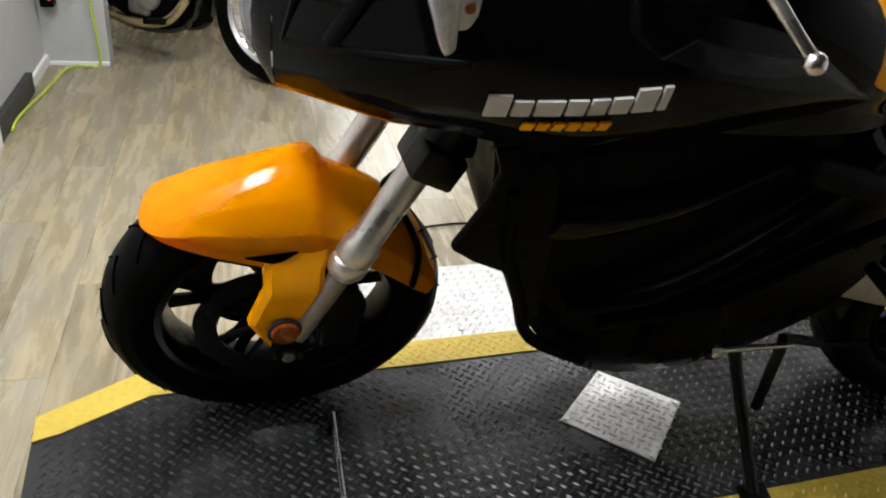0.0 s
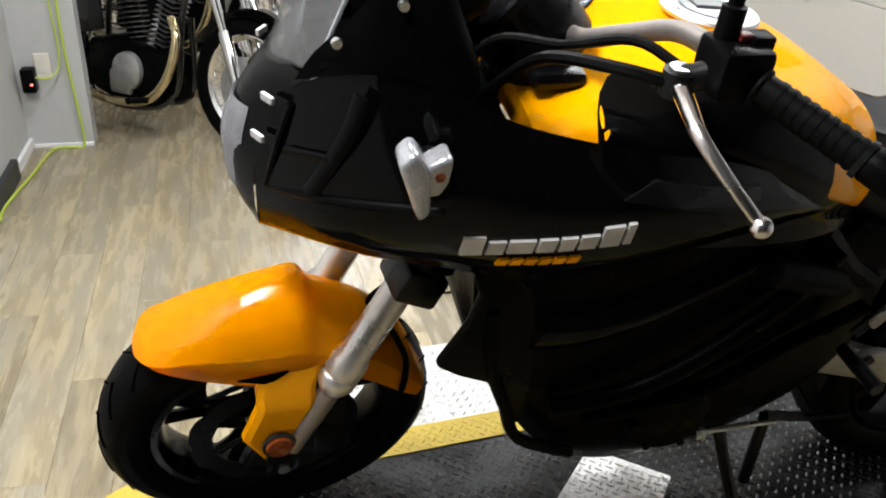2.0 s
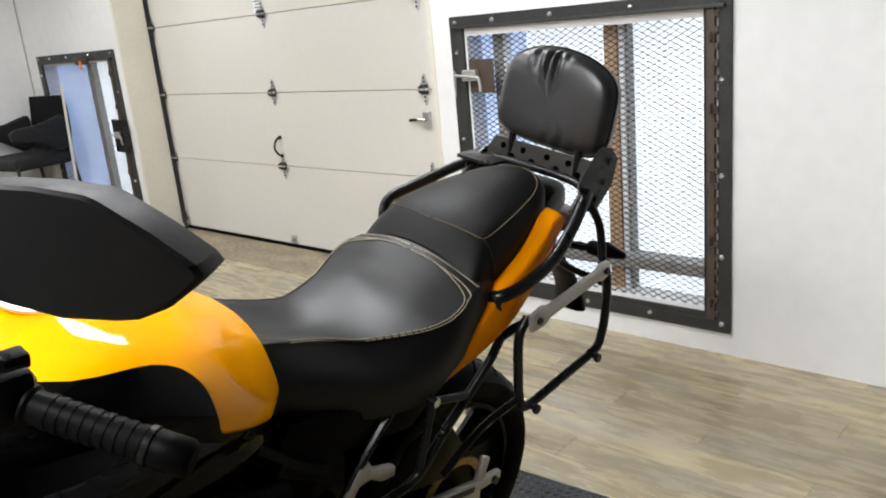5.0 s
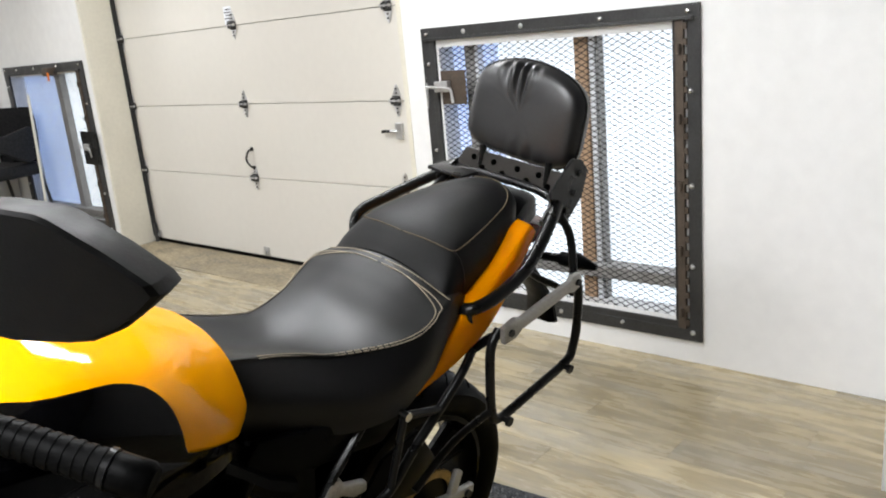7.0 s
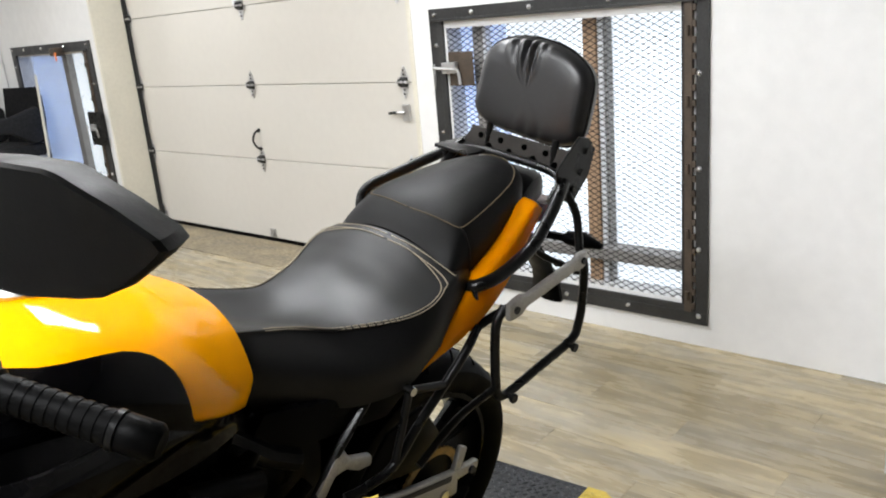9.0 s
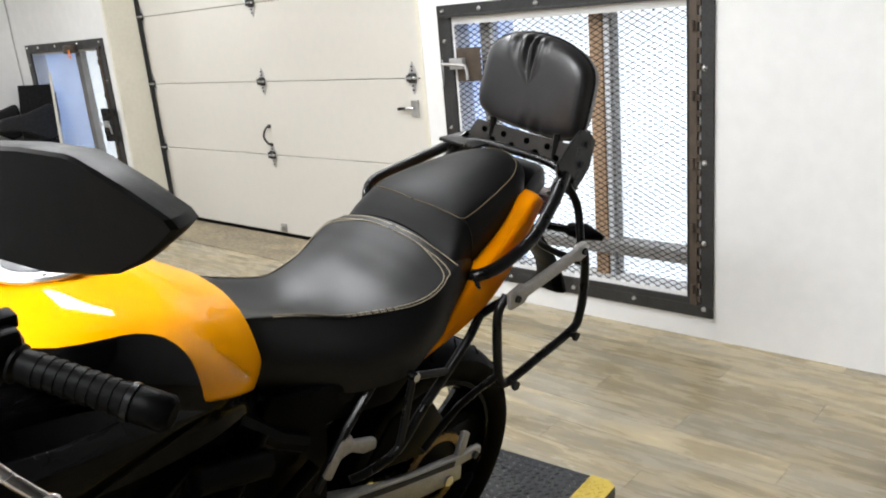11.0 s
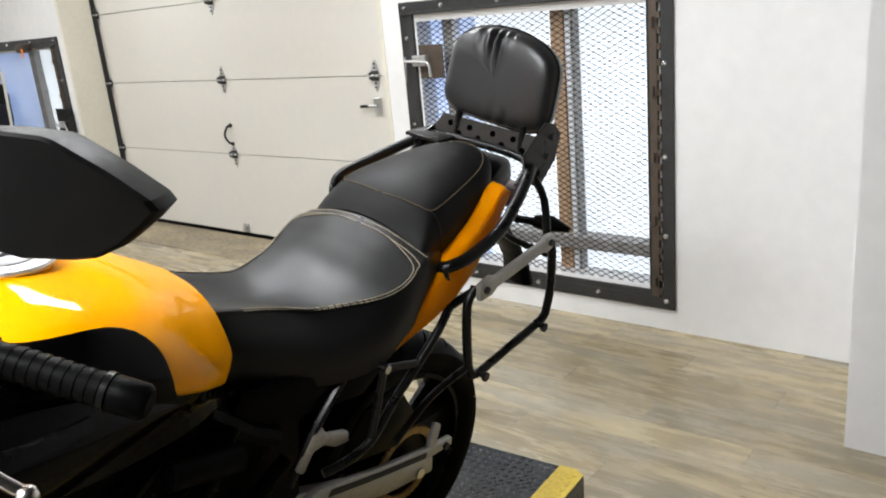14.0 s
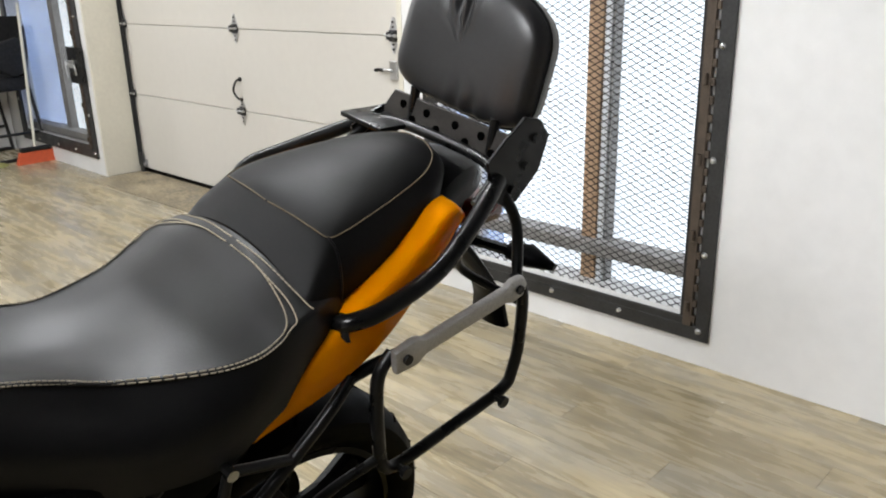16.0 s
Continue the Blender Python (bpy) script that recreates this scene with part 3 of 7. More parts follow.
def glow_pane(name, colour, strength):
    """A pane or blind slat with bright daylight behind it, put into emission."""
    m = bpy.data.materials.new(name)
    m.use_nodes = True
    nt = m.node_tree
    b = nt.nodes["Principled BSDF"]
    b.inputs["Base Color"].default_value = (0.7, 0.75, 0.8, 1)
    b.inputs["Roughness"].default_value = 0.3
    tc = nt.nodes.new("ShaderNodeTexCoord")
    ns = nt.nodes.new("ShaderNodeTexNoise")
    ns.inputs["Scale"].default_value = 2.5
    nt.links.new(tc.outputs["Object"], ns.inputs["Vector"])
    mr = nt.nodes.new("ShaderNodeMapRange")
    mr.inputs[1].default_value, mr.inputs[2].default_value = 0.3, 0.7
    mr.inputs[3].default_value, mr.inputs[4].default_value = strength * 0.85, strength * 1.1
    nt.links.new(ns.outputs["Fac"], mr.inputs[0])
    b.inputs["Emission Color"].default_value = (*colour, 1)
    nt.links.new(mr.outputs[0], b.inputs["Emission Strength"])
    return m


M_FROST = glow_pane("daylit_glass", (0.84, 0.92, 1.0), 1.15)
M_BLUEPANE = glow_pane("daylit_blue_glass", (0.4, 0.55, 0.95), 0.62)
M_BLUESLAT = glow_pane("daylit_blue_blind", (0.42, 0.58, 1.0), 0.85)
barred_window("window_1", 1.605, 0.833, 0.745, 0.727, (0.36, 0.66), 0.56, 0.425, ((0.5, 0.035, M_STONE), (-0.142, 0.034, M_WOODPOST), (-0.2, 0.016, M_VINYL), (-0.226, 0.004, M_STONE), (0.46, 0.012, M_VINYL)), -0.44, 0.056)
barred_window("window_2", 6.79, 0.852, 0.765, 0.722, (0.0, 0.66), -0.66, 0.01, ((-0.1, 0.045, M_STONE),), -0.55, 0.07, 0.0028, (0.03, 0.13, 0.14), M_BLACKMETAL)

# ---- lift table ----
TAB = pose(0.79, 0.75, 0, 0, 0, 4.2)
lift = thing("lift_table", TAB, "low motorcycle lift with grey tread plate and yellow edges", "lift table")
HX, HY, TOP = 1.22, 0.335, 0.18
cut = 0.2
OUT = [(-HX, -HY), (HX - 0.02, -HY), (HX, -HY + 0.03), (HX, HY), (-HX + cut, HY), (-HX, HY - 0.11)]
b = bm_new()
slab(b, OUT, 0.03, Matrix.Translation((0, 0, TOP - 0.03)), 0.004)
part("deck", b, M_TREAD, lift, "worn grey tread plate deck")
b = bm_new()
for (xa, ya), (xb, yb) in zip(OUT, OUT[1:] + OUT[:1]):
    d = Vector((xb - xa, yb - ya, 0))
    n = Vector((d.y, -d.x, 0)).normalized() * 0.012
    ring = [Vector((xa, ya, 0.075)) - n, Vector((xb, yb, 0.075)) - n, Vector((xb, yb, 0.075)) - n * 0.25, Vector((xa, ya, 0.075)) - n * 0.25]
    loft(b, [ring, [p + Vector((0, 0, 0.078)) for p in ring]])
part("skirt", b, M_TREAD, lift)
b = bm_new()
box(b, (-0.9, -0.22, 0.0), (0.95, 0.22, 0.05), 0.01)
for x in (-0.7, 0.7):
    box(b, (x - 0.12, -0.2, 0.05), (x + 0.12, 0.2, 0.152), 0.006)
part("base_frame", b, M_DARKBASE, lift)
YW = 0.085
for nm, out in (("far", [(-HX + cut, HY), (-HX, HY - 0.11), (-HX, HY - 0.18), (-HX + 0.05, HY - 0.165), (-HX + cut + 0.01, HY - YW), (HX, HY - YW), (HX, HY)]),
                ("near", [(-HX, -HY), (HX - 0.02, -HY), (HX, -HY + 0.03), (HX, -HY + YW), (-HX, -HY + YW)])):
    b = bm_new()
    slab(b, [(x * 0.9985, y * 0.9985) for x, y in out], 0.004, Matrix.Translation((0, 0, TOP)), 0.001)
    part("yellow_edge", b, M_YELLOW, lift, "scuffed yellow safety border")


def inside(px, py, poly):
    c = False
    for (xa, ya), (xb, yb) in zip(poly, poly[1:] + poly[:1]):
        if (ya > py) != (yb > py) and px < (xb - xa) * (py - ya) / (yb - ya) + xa:
            c = not c
    return c


def treads(poly, z, pitch=0.0185, length=0.021, width=0.0062, height=0.0022):
    """Raised lens-shaped bumps, by turns in two slants, over an outline."""
    verts, faces = [], []
    xs, ys = [p[0] for p in poly], [p[1] for p in poly]
    half = pitch * math.sqrt(0.5)
    reach = int((max(abs(q) for q in xs) + max(abs(q) for q in ys)) / pitch) + 2
    for i in range(-reach, reach + 1):
        for j in range(-reach, reach + 1):
            x, y = (i - j) * half, (i + j) * half
            if not (min(xs) < x < max(xs) and min(ys) < y < max(ys)):
                continue
            if not all(inside(x + dx, y + dy, poly) for dx, dy in ((0.008, 0.008), (-0.008, -0.008))):
                continue
            a = radians(45 if (i + j) % 2 else -45)
            u, v = Vector((math.cos(a), math.sin(a), 0)), Vector((-math.sin(a), math.cos(a), 0))
            o = Vector((x, y, z))
            n = len(verts)
            L2, W2 = length / 2, width / 2
            for p in (u * -L2, u * -L2 * 0.4 - v * W2, u * L2 * 0.4 - v * W2, u * L2, u * L2 * 0.4 + v * W2, u * -L2 * 0.4 + v * W2):
                verts.append(o + p)
            verts.append(o + u * -L2 * 0.45 + Vector((0, 0, height)))
            verts.append(o + u * L2 * 0.45 + Vector((0, 0, height)))
            q = n
            faces += [(q, q + 1, q + 6), (q + 1, q + 2, q + 7, q + 6), (q + 2, q + 3, q + 7), (q + 3, q + 4, q + 7), (q + 4, q + 5, q + 6, q + 7), (q + 5, q, q + 6)]
    me = bpy.data.meshes.new("tread")
    me.from_pydata(verts, [], faces)
    me.update()
    bm = bm_new()
    bm.from_mesh(me)
    bpy.data.meshes.remove(me)
    return bm


DECK = [(-HX + 0.01, -HY + YW), (HX - 0.005, -HY + YW), (HX - 0.005, HY - YW), (-HX + cut, HY - YW), (-HX + 0.05, HY - 0.17), (-HX + 0.01, HY - 0.19)]
tagged(part("tread_pattern", treads(DECK, TOP), M_TREADTOP, lift, "raised tread pattern"), kind="stuff")
tagged(part("tread_pattern", treads([(-HX + cut, HY - YW), (HX, HY - YW), (HX, HY - 0.004), (-HX + cut, HY - 0.004)], TOP + 0.004), M_YELLOW, lift), kind="stuff")
tagged(part("tread_pattern", treads([(-HX, -HY + 0.004), (HX - 0.02, -HY + 0.004), (HX - 0.02, -HY + YW), (-HX, -HY + YW)], TOP + 0.004), M_YELLOW, lift), kind="stuff")
# bright square cover plate
b = bm_new()
PC = [(-0.195, 0.012), (-0.04, 0.15), (0.096, 0.014), (-0.055, -0.138)]
slab(b, PC, 0.003, Matrix.Translation((0, 0, TOP + 0.001)), 0.0008)
cov = part("cover_plate", b, M_ALUTREAD, lift, "bright aluminium tread cover plate with screws")
tagged(part("plate_pattern", treads(PC, TOP + 0.0042), M_ALUTREAD, cov), kind="stuff")
for x, y in PC:
    b = bm_new()
    cx, cy = -0.05, 0.008
    revolve(b, [(0.0005, 0.0), (0.006, 0.0), (0.005, 0.003), (0.0005, 0.0035)], 10, "Z", (cx + (x - cx) * 0.9, cy + (y - cy) * 0.9, TOP + 0.004))
    part("screw", b, M_STEELSATIN, cov)
# bright side panel
b = bm_new()
SP = [(-0.55, HY + 0.006), (0.95, HY + 0.006), (0.95, HY + 0.32), (-0.55, HY + 0.32)]
slab(b, SP, 0.004, Matrix.Translation((0, 0, TOP - 0.006)), 0.001)
box(b, (-0.55, HY + 0.3, 0.0), (0.95, HY + 0.318, TOP - 0.006))
ext = part("side_panel", b, M_ALUTREAD, lift, "bright aluminium tread side panel")
tagged(part("plate_pattern", treads(SP, TOP - 0.002), M_ALUTREAD, ext), kind="stuff")
for k in range(8):
    b = bm_new()
    revolve(b, [(0.0005, 0), (0.008, 0), (0.006, 0.004), (0.0005, 0.005)], 10, "Z", (-0.5 + 0.2 * k, HY + 0.03, TOP - 0.002))
    part("screw", b, M_STEELSATIN, ext)
# thin bright rod lying on the deck below the front wheel
rodt = thing("tie_rod", pose(0.122, 0.6, 0.19), "thin chrome rod lying on the lift deck", "rod")
b = bm_new()
rod(b, (0.002, -0.17, 0), (0.004, 0.22, 0), 0.0055, 12)
part("shaft", b, M_STEEL, rodt, "", True)
b = bm_new()
rod(b, (0.002, -0.17, 0), (0.002, -0.03, 0), 0.009, 12)
part("collar", b, M_DARK, rodt, "", True)
# ---- the motorcycle: x runs rearward from the front axle, y to its right, z up ----
BIKE = pose(0.045, 0.852, 0.18, 11, 0, -1.8)
bike = thing("motorcycle", BIKE, "orange and black touring motorcycle on its side stand", "motorcycle")


def cat1(rows, n):
    """Refines an array of rows along its first axis by Catmull-Rom."""
    a = np.array(rows, float)
    k = len(a)
    out = []
    for i in range(k - 1):
        p0 = a[i - 1] if i else 2 * a[0] - a[1]
        p1, p2 = a[i], a[i + 1]
        p3 = a[i + 2] if i + 2 < k else 2 * a[-1] - a[-2]
        for j in range(n):
            t = j / n
            out.append(0.5 * (2 * p1 + (p2 - p0) * t + (2 * p0 - 5 * p1 + 4 * p2 - p3) * t * t + (3 * p1 - p0 - 3 * p2 + p3) * t ** 3))
    out.append(a[-1])
    return np.array(out)


def refine(grid, nu, nv):
    g = cat1(grid, nu)
    return np.swapaxes(cat1(np.swapaxes(g, 0, 1), nv), 0, 1)


def sheet(bm, grid, thick=0.0, nu=4, nv=4):
    """A curved panel through a grid of points (x, y, z), with thickness."""
    g = refine(grid, nu, nv) if nu else np.array(grid, float)
    vs = [[bm.verts.new(p) for p in row] for row in g]
    fs = []
    for a, b in zip(vs, vs[1:]):
        for k in range(len(a) - 1):
            fs.append(bm.faces.new((a[k], a[k + 1], b[k + 1], b[k])))
    if thick:
        bmesh.ops.solidify(bm, geom=fs, thickness=thick)
    return g


def mirror_rows(rows):
    """Half profiles of (s, z), s to the left, into whole rows of (x, y, z) from left to right."""
    out = []
    for x, prof in rows:
        left = [(x, -s, z) for s, z in prof]
        right = [(x, s, z) for s, z in prof[:-1]][::-1]
        out.append(left + right)
    return out


def hull(bm, rows, nu=4, nv=4):
    """A closed body through half profiles, mirrored, with closed ends and underside."""
    g = refine(mirror_rows(rows), nu, nv)
    vs = [[bm.verts.new(p) for p in row] for row in g]
    n = len(vs[0])
    for a, b in zip(vs, vs[1:]):
        for k in range(n):
            j = (k + 1) % n
            bm.faces.new((a[k], a[j], b[j], b[k]))
    bm.faces.new(vs[0][::-1])
    bm.faces.new(vs[-1])
    return g


def L(x, s, z):
    return Vector((x, -s, z))


# wheels
def wheel(name, at, r, w, parent, steer=0, discs=True, lean=0):
    m = Matrix.Translation(at) @ pose(0, 0, 0, lean, 0, steer)
    wh = new(name)
    wh.parent = parent
    wh.matrix_basis = m
    b = bm_new()
    h = w / 2
    prof = [(r - 0.088, -h * 0.72), (r - 0.075, -h * 0.86), (r - 0.05, -h), (r - 0.028, -h * 0.97), (r - 0.012, -h * 0.76), (r - 0.003, -h * 0.4), (r, 0),
            (r - 0.003, h * 0.4), (r - 0.012, h * 0.76), (r - 0.028, h * 0.97), (r - 0.05, h), (r - 0.075, h * 0.86), (r - 0.088, h * 0.72), (r - 0.1, 0)]
    revolve(b, prof, 72)
    part("tyre", b, M_RUBBER, wh, "black rubber tyre with curved tread grooves", True)
    b = bm_new()
    for k in range(22):
        for sg in (-1, 1):
            pts = []
            for j in range(5):
                t = j / 4
                a = 2 * math.pi * (k + 0.25 * (sg > 0)) / 22 + 0.16 * t
                o = sg * h * (0.12 + 0.66 * t)
                rr = r - 0.012 * (abs(o) / (h * 0.76)) ** 2 + 0.0004
                pts.append((rr * math.cos(a), o, rr * math.sin(a)))
            tube(b, pts, 0.0022, 4)
    tagged(part("tread_groove", b, M_GROOVE, wh), kind="stuff")
    b = bm_new()
    ri = r - 0.085
    revolve(b, [(ri, -h * 0.78), (ri - 0.012, -h * 0.8), (ri - 0.022, -h * 0.5), (ri - 0.026, 0), (ri - 0.022, h * 0.5), (ri - 0.012, h * 0.8), (ri, h * 0.78), (ri - 0.004, 0)], 60)
    revolve(b, [(0.012, -h * 0.75), (0.045, -h * 0.75), (0.05, -h * 0.3), (0.05, h * 0.3), (0.045, h * 0.75), (0.012, h * 0.75)], 32)
    part("rim", b, M_WHEEL, wh, "black cast alloy rim", True)
    for k in range(5):
        a = 2 * math.pi * k / 5 + 0.35
        b = bm_new()
        for da in (-0.16, 0.16):
            p = [(0.045 * math.cos(a + da * 2), 0, 0.045 * math.sin(a + da * 2)), (0.12 * math.cos(a + da * 0.6), 0, 0.12 * math.sin(a + da * 0.6)), ((ri - 0.02) * math.cos(a + da), 0, (ri - 0.02) * math.sin(a + da))]
            tube(b, p, [0.016, 0.011, 0.013] if discs else [0.026, 0.021, 0.024], 8, smooth=4)
        part("spoke", b, M_WHEEL, wh, "", True)
    if discs:
        for sg in (-1, 1):
            b = bm_new()
            n = 90
            o = sg * h * 0.95
            outer = [0.148 + 0.007 * math.copysign(abs(math.sin(10 * 2 * math.pi * k / n / 2)) ** 0.5, 1) for k in range(n)]
            lo, hi = o - 0.0025, o + 0.0025
            ring = []
            for k in range(n):
                t = 2 * math.pi * k / n
                c, s = math.cos(t), math.sin(t)
                ring.append([b.verts.new((rr * c, yy, rr * s)) for rr, yy in ((0.112, lo), (outer[k], lo), (outer[k], hi), (0.112, hi))])
            for k in range(n):
                p, q = ring[k], ring[(k + 1) % n]
                for i in range(4):
                    j = (i + 1) % 4
                    b.faces.new((p[i], p[j], q[j], q[i]))
            for k in range(20):
                t = 2 * math.pi * k / 20
                rr = 0.128 + 0.01 * (k % 2)
                revolve(b, [(0.001, lo - 0.0012), (0.005, lo - 0.0012), (0.005, hi + 0.0012), (0.001, hi + 0.0012)], 8, at=(rr * math.cos(t), 0, rr * math.sin(t)))
            for k in range(8):
                t = 2 * math.pi * k / 8
                rod(b, (0.04 * math.cos(t), o, 0.04 * math.sin(t)), (0.116 * math.cos(t + 0.25), o, 0.116 * math.sin(t + 0.25)), 0.006, 6)
            part("brake_disc", b, M_DISC, wh, "petal brake disc of dark steel", 30)
    return wh


front_wheel = wheel("front_wheel", (-0.021, 0.03, 0.294), 0.301, 0.12, bike, 6, True, 8)
rear_wheel = wheel("rear_wheel", (1.41, 0, 0.312), 0.312, 0.16, bike, 0, False)
b = bm_new()
revolve(b, [(0.012, -0.08), (0.085, -0.078), (0.09, -0.06), (0.06, -0.04), (0.012, -0.04)], 32)
revolve(b, [(0.07, 0.07), (0.112, 0.07), (0.112, 0.075), (0.07, 0.075)], 40)
part("sprocket_carrier", b, M_WHEEL, rear_wheel, "", True)
b = bm_new()
n = 84
ring = []
for k in range(n):
    t = 2 * math.pi * k / n
    rr = 0.098 + (0.006 if k % 2 else 0)
    ring.append([b.verts.new((q * math.cos(t), yy, q * math.sin(t))) for q, yy in ((0.082, -0.088), (rr, -0.088), (rr, -0.082), (0.082, -0.082))])
for k in range(n):
    p, q = ring[k], ring[(k + 1) % n]
    for i in range(4):
        b.faces.new((p[i], p[(i + 1) % 4], q[(i + 1) % 4], q[i]))
part("sprocket", b, M_CHAIN, rear_wheel, "gold-brown rear sprocket with its chain")

# front fork, in the steered frame
STEER = pose(-0.02, 0, 0, 0, 0, 7)
fork = new("front_fork")
fork.parent = bike
fork.matrix_basis = STEER
for sg in (1, -1):
    s = 0.1 * sg
    b = bm_new()
    tube(b, [L(0.09, s, 0.462), L(0.096, s, 0.474), L(0.1, s, 0.481), L(0.104, s, 0.488), L(0.106, s, 0.492), L(0.109, s, 0.498), L(0.122, s, 0.522), L(0.126, s, 0.529), L(0.243, s, 0.742)], [0.026, 0.033, 0.033, 0.033, 0.03, 0.033, 0.0325, 0.0265, 0.0265], 24)
    part("fork_tube", b, M_FORK, fork, "silver fork tube with a ringed collar", True)
    b = bm_new()
    tube(b, [L(0.018, s, 0.328), L(0.06, s, 0.403), L(0.097, s, 0.474)], [0.017, 0.018, 0.02], 16)
    part("fork_leg", b, M_BARGREY, fork, "bronze-grey lower fork leg", True)
    b = bm_new()
    slab(b, [(-0.03, 0.285), (0.025, 0.272), (0.04, 0.32), (0.03, 0.35), (0.0, 0.345), (-0.025, 0.325)], 0.026, side(-s - 0.013), 0.006)
    revolve(b, [(0.001, -0.016), (0.02, -0.016), (0.022, 0.016), (0.001, 0.016)], 16, at=(0.0, -s, 0.3))
    part("fork_foot", b, M_WHEEL, fork, "", True)
    b = bm_new()
    tube(b, [L(0.203, s, 0.662), L(0.248, s, 0.745)], 0.036, 16)
    box(b, (-0.03, -0.048, -0.028), (0.045, 0.042, 0.03), 0.008, Matrix.Translation(L(0.21, s, 0.685)) @ pose(0, 0, 0, 0, 28, 0))
    box(b, (0.24, -s - 0.03, 0.69), (0.275, -s + 0.012, 0.735), 0.006)
    part("fork_clamp", b, M_BLACKMETAL, fork, "", True)
    b = bm_new()
    box(b, (0.055, -s - 0.035 if sg < 0 else -s + 0.004, 0.28), (0.125, -s - 0.004 if sg < 0 else -s + 0.035, 0.42), 0.012)
    part("brake_caliper", b, M_WHEEL, fork, "", True)
b = bm_new()
box(b, (0.215, -0.13, 0.69), (0.28, 0.13, 0.73), 0.012)
rod(b, (0.265, 0, 0.7), (0.385, 0, 1.04), 0.028, 16)
part("steering_stem", b, M_BLACKMETAL, fork)
b = bm_new()
rod(b, (0, -0.125, 0.3), (0, 0.125, 0.3), 0.011)
part("axle", b, M_STEEL, fork)

# front fender
fender = new("front_fender")
fender.parent = bike
fender.matrix_basis = STEER
ridge = [(-0.21, 0.535), (-0.198, 0.552), (-0.172, 0.571), (-0.107, 0.6), (-0.048, 0.62), (0.01, 0.634), (0.055, 0.64), (0.078, 0.612), (0.115, 0.59), (0.16, 0.565), (0.205, 0.524), (0.245, 0.468), (0.278, 0.4)]
lower = [(-0.205, 0.532), (-0.193, 0.535), (-0.17, 0.527), (-0.12, 0.507), (-0.063, 0.487), (-0.012, 0.474), (0.04, 0.47), (0.07, 0.468), (0.1, 0.464), (0.14, 0.447), (0.185, 0.412), (0.225, 0.374), (0.258, 0.345)]
wid = [0.025, 0.052, 0.07, 0.08, 0.086, 0.091, 0.093, 0.09, 0.089, 0.084, 0.078, 0.07, 0.06]
rows = []
for (rx, rz), (lx, lz), s in zip(ridge, lower, wid):
    prof = [(lx + (rx - lx) * t, s * q, lz + (rz - lz) * t) for t, q in ((0, 0.95), (0.2, 1.0), (0.42, 1.04), (0.46, 1.03), (0.72, 0.8), (0.76, 0.74), (0.92, 0.4), (0.985, 0.14), (1, 0))]
    rows.append([(x, -q, z) for x, q, z in prof] + [(x, q, z) for x, q, z in prof[:-1]][::-1])
rows = [list(r) for r in cat1(rows, 4)]
b = bm_new()
sheet(b, rows, 0.004, 0)
part("fender_shell", b, M_ORANGE, fender, "glossy orange moulded fender", 22)
for sg in (1, -1):
    b = bm_new()
    rings = []
    for z, xl, xr, so in ((0.524, 0.012, 0.078, 0.088), (0.496, -0.028, 0.074, 0.096), (0.47, -0.034, 0.064, 0.102), (0.44, -0.034, 0.062, 0.109), (0.428, -0.039, 0.06, 0.109), (0.366, -0.062, 0.03, 0.104), (0.335, -0.045, 0.012, 0.104), (0.29, -0.018, -0.012, 0.102)):
        rings.append([L(xl, sg * (so - 0.022), z), L(xl, sg * (so - 0.006), z), L(xl + (xr - xl) * 0.12, sg * so, z), L(xr - (xr - xl) * 0.1, sg * so, z), L(xr, sg * (so - 0.006), z), L(xr, sg * (so - 0.022), z)])
    loft(b, rings)
    bmesh.ops.recalc_face_normals(b, faces=list(b.faces))
    part("fender_stay", b, M_ORANGE, fender, "", 18)
    b = bm_new()
    revolve(b, [(0.001, -0.008), (0.02, -0.008), (0.024, -0.004), (0.024, 0.004), (0.001, 0.004)], 24, at=(-0.004, -0.112 * sg, 0.353))
    part("reflector", b, M_AMBER, fender, "round amber reflector in a dark ring", True)
    b = bm_new()
    tube(b, [L(-0.004 + 0.026 * math.cos(k * math.pi / 12), 0.112 * sg, 0.353 + 0.026 * math.sin(k * math.pi / 12)) for k in range(24)], 0.004, 6, closed=True)
    part("reflector_ring", b, M_DARK, fender)
    b = bm_new()
    slab(b, [(-0.06, 0.51), (0.02, 0.512), (-0.002, 0.497), (-0.02, 0.494)], 0.004, side(-0.0975 if sg > 0 else 0.0935))
    part("fender_slot", b, M_GROOVE, fender)
b = bm_new()
tube(b, [L(0.165, 0.055, 0.585), L(0.195, 0.074, 0.545), L(0.222, 0.08, 0.48), L(0.225, 0.08, 0.43), L(0.222, 0.076, 0.39)], 0.006, 8, smooth=4)
tube(b, [L(0.165, 0.055, 0.585), L(0.16, 0.06, 0.61), L(0.2, 0.075, 0.66)], 0.005, 8, smooth=3)
part("brake_hose", b, M_RUBBER, fender)
b = bm_new()
revolve(b, [(0.001, -0.006), (0.007, -0.006), (0.008, 0.004), (0.001, 0.004)], 10, at=L(0.15, 0.09, 0.52))
part("fender_bolt", b, M_ORANGE, fender)

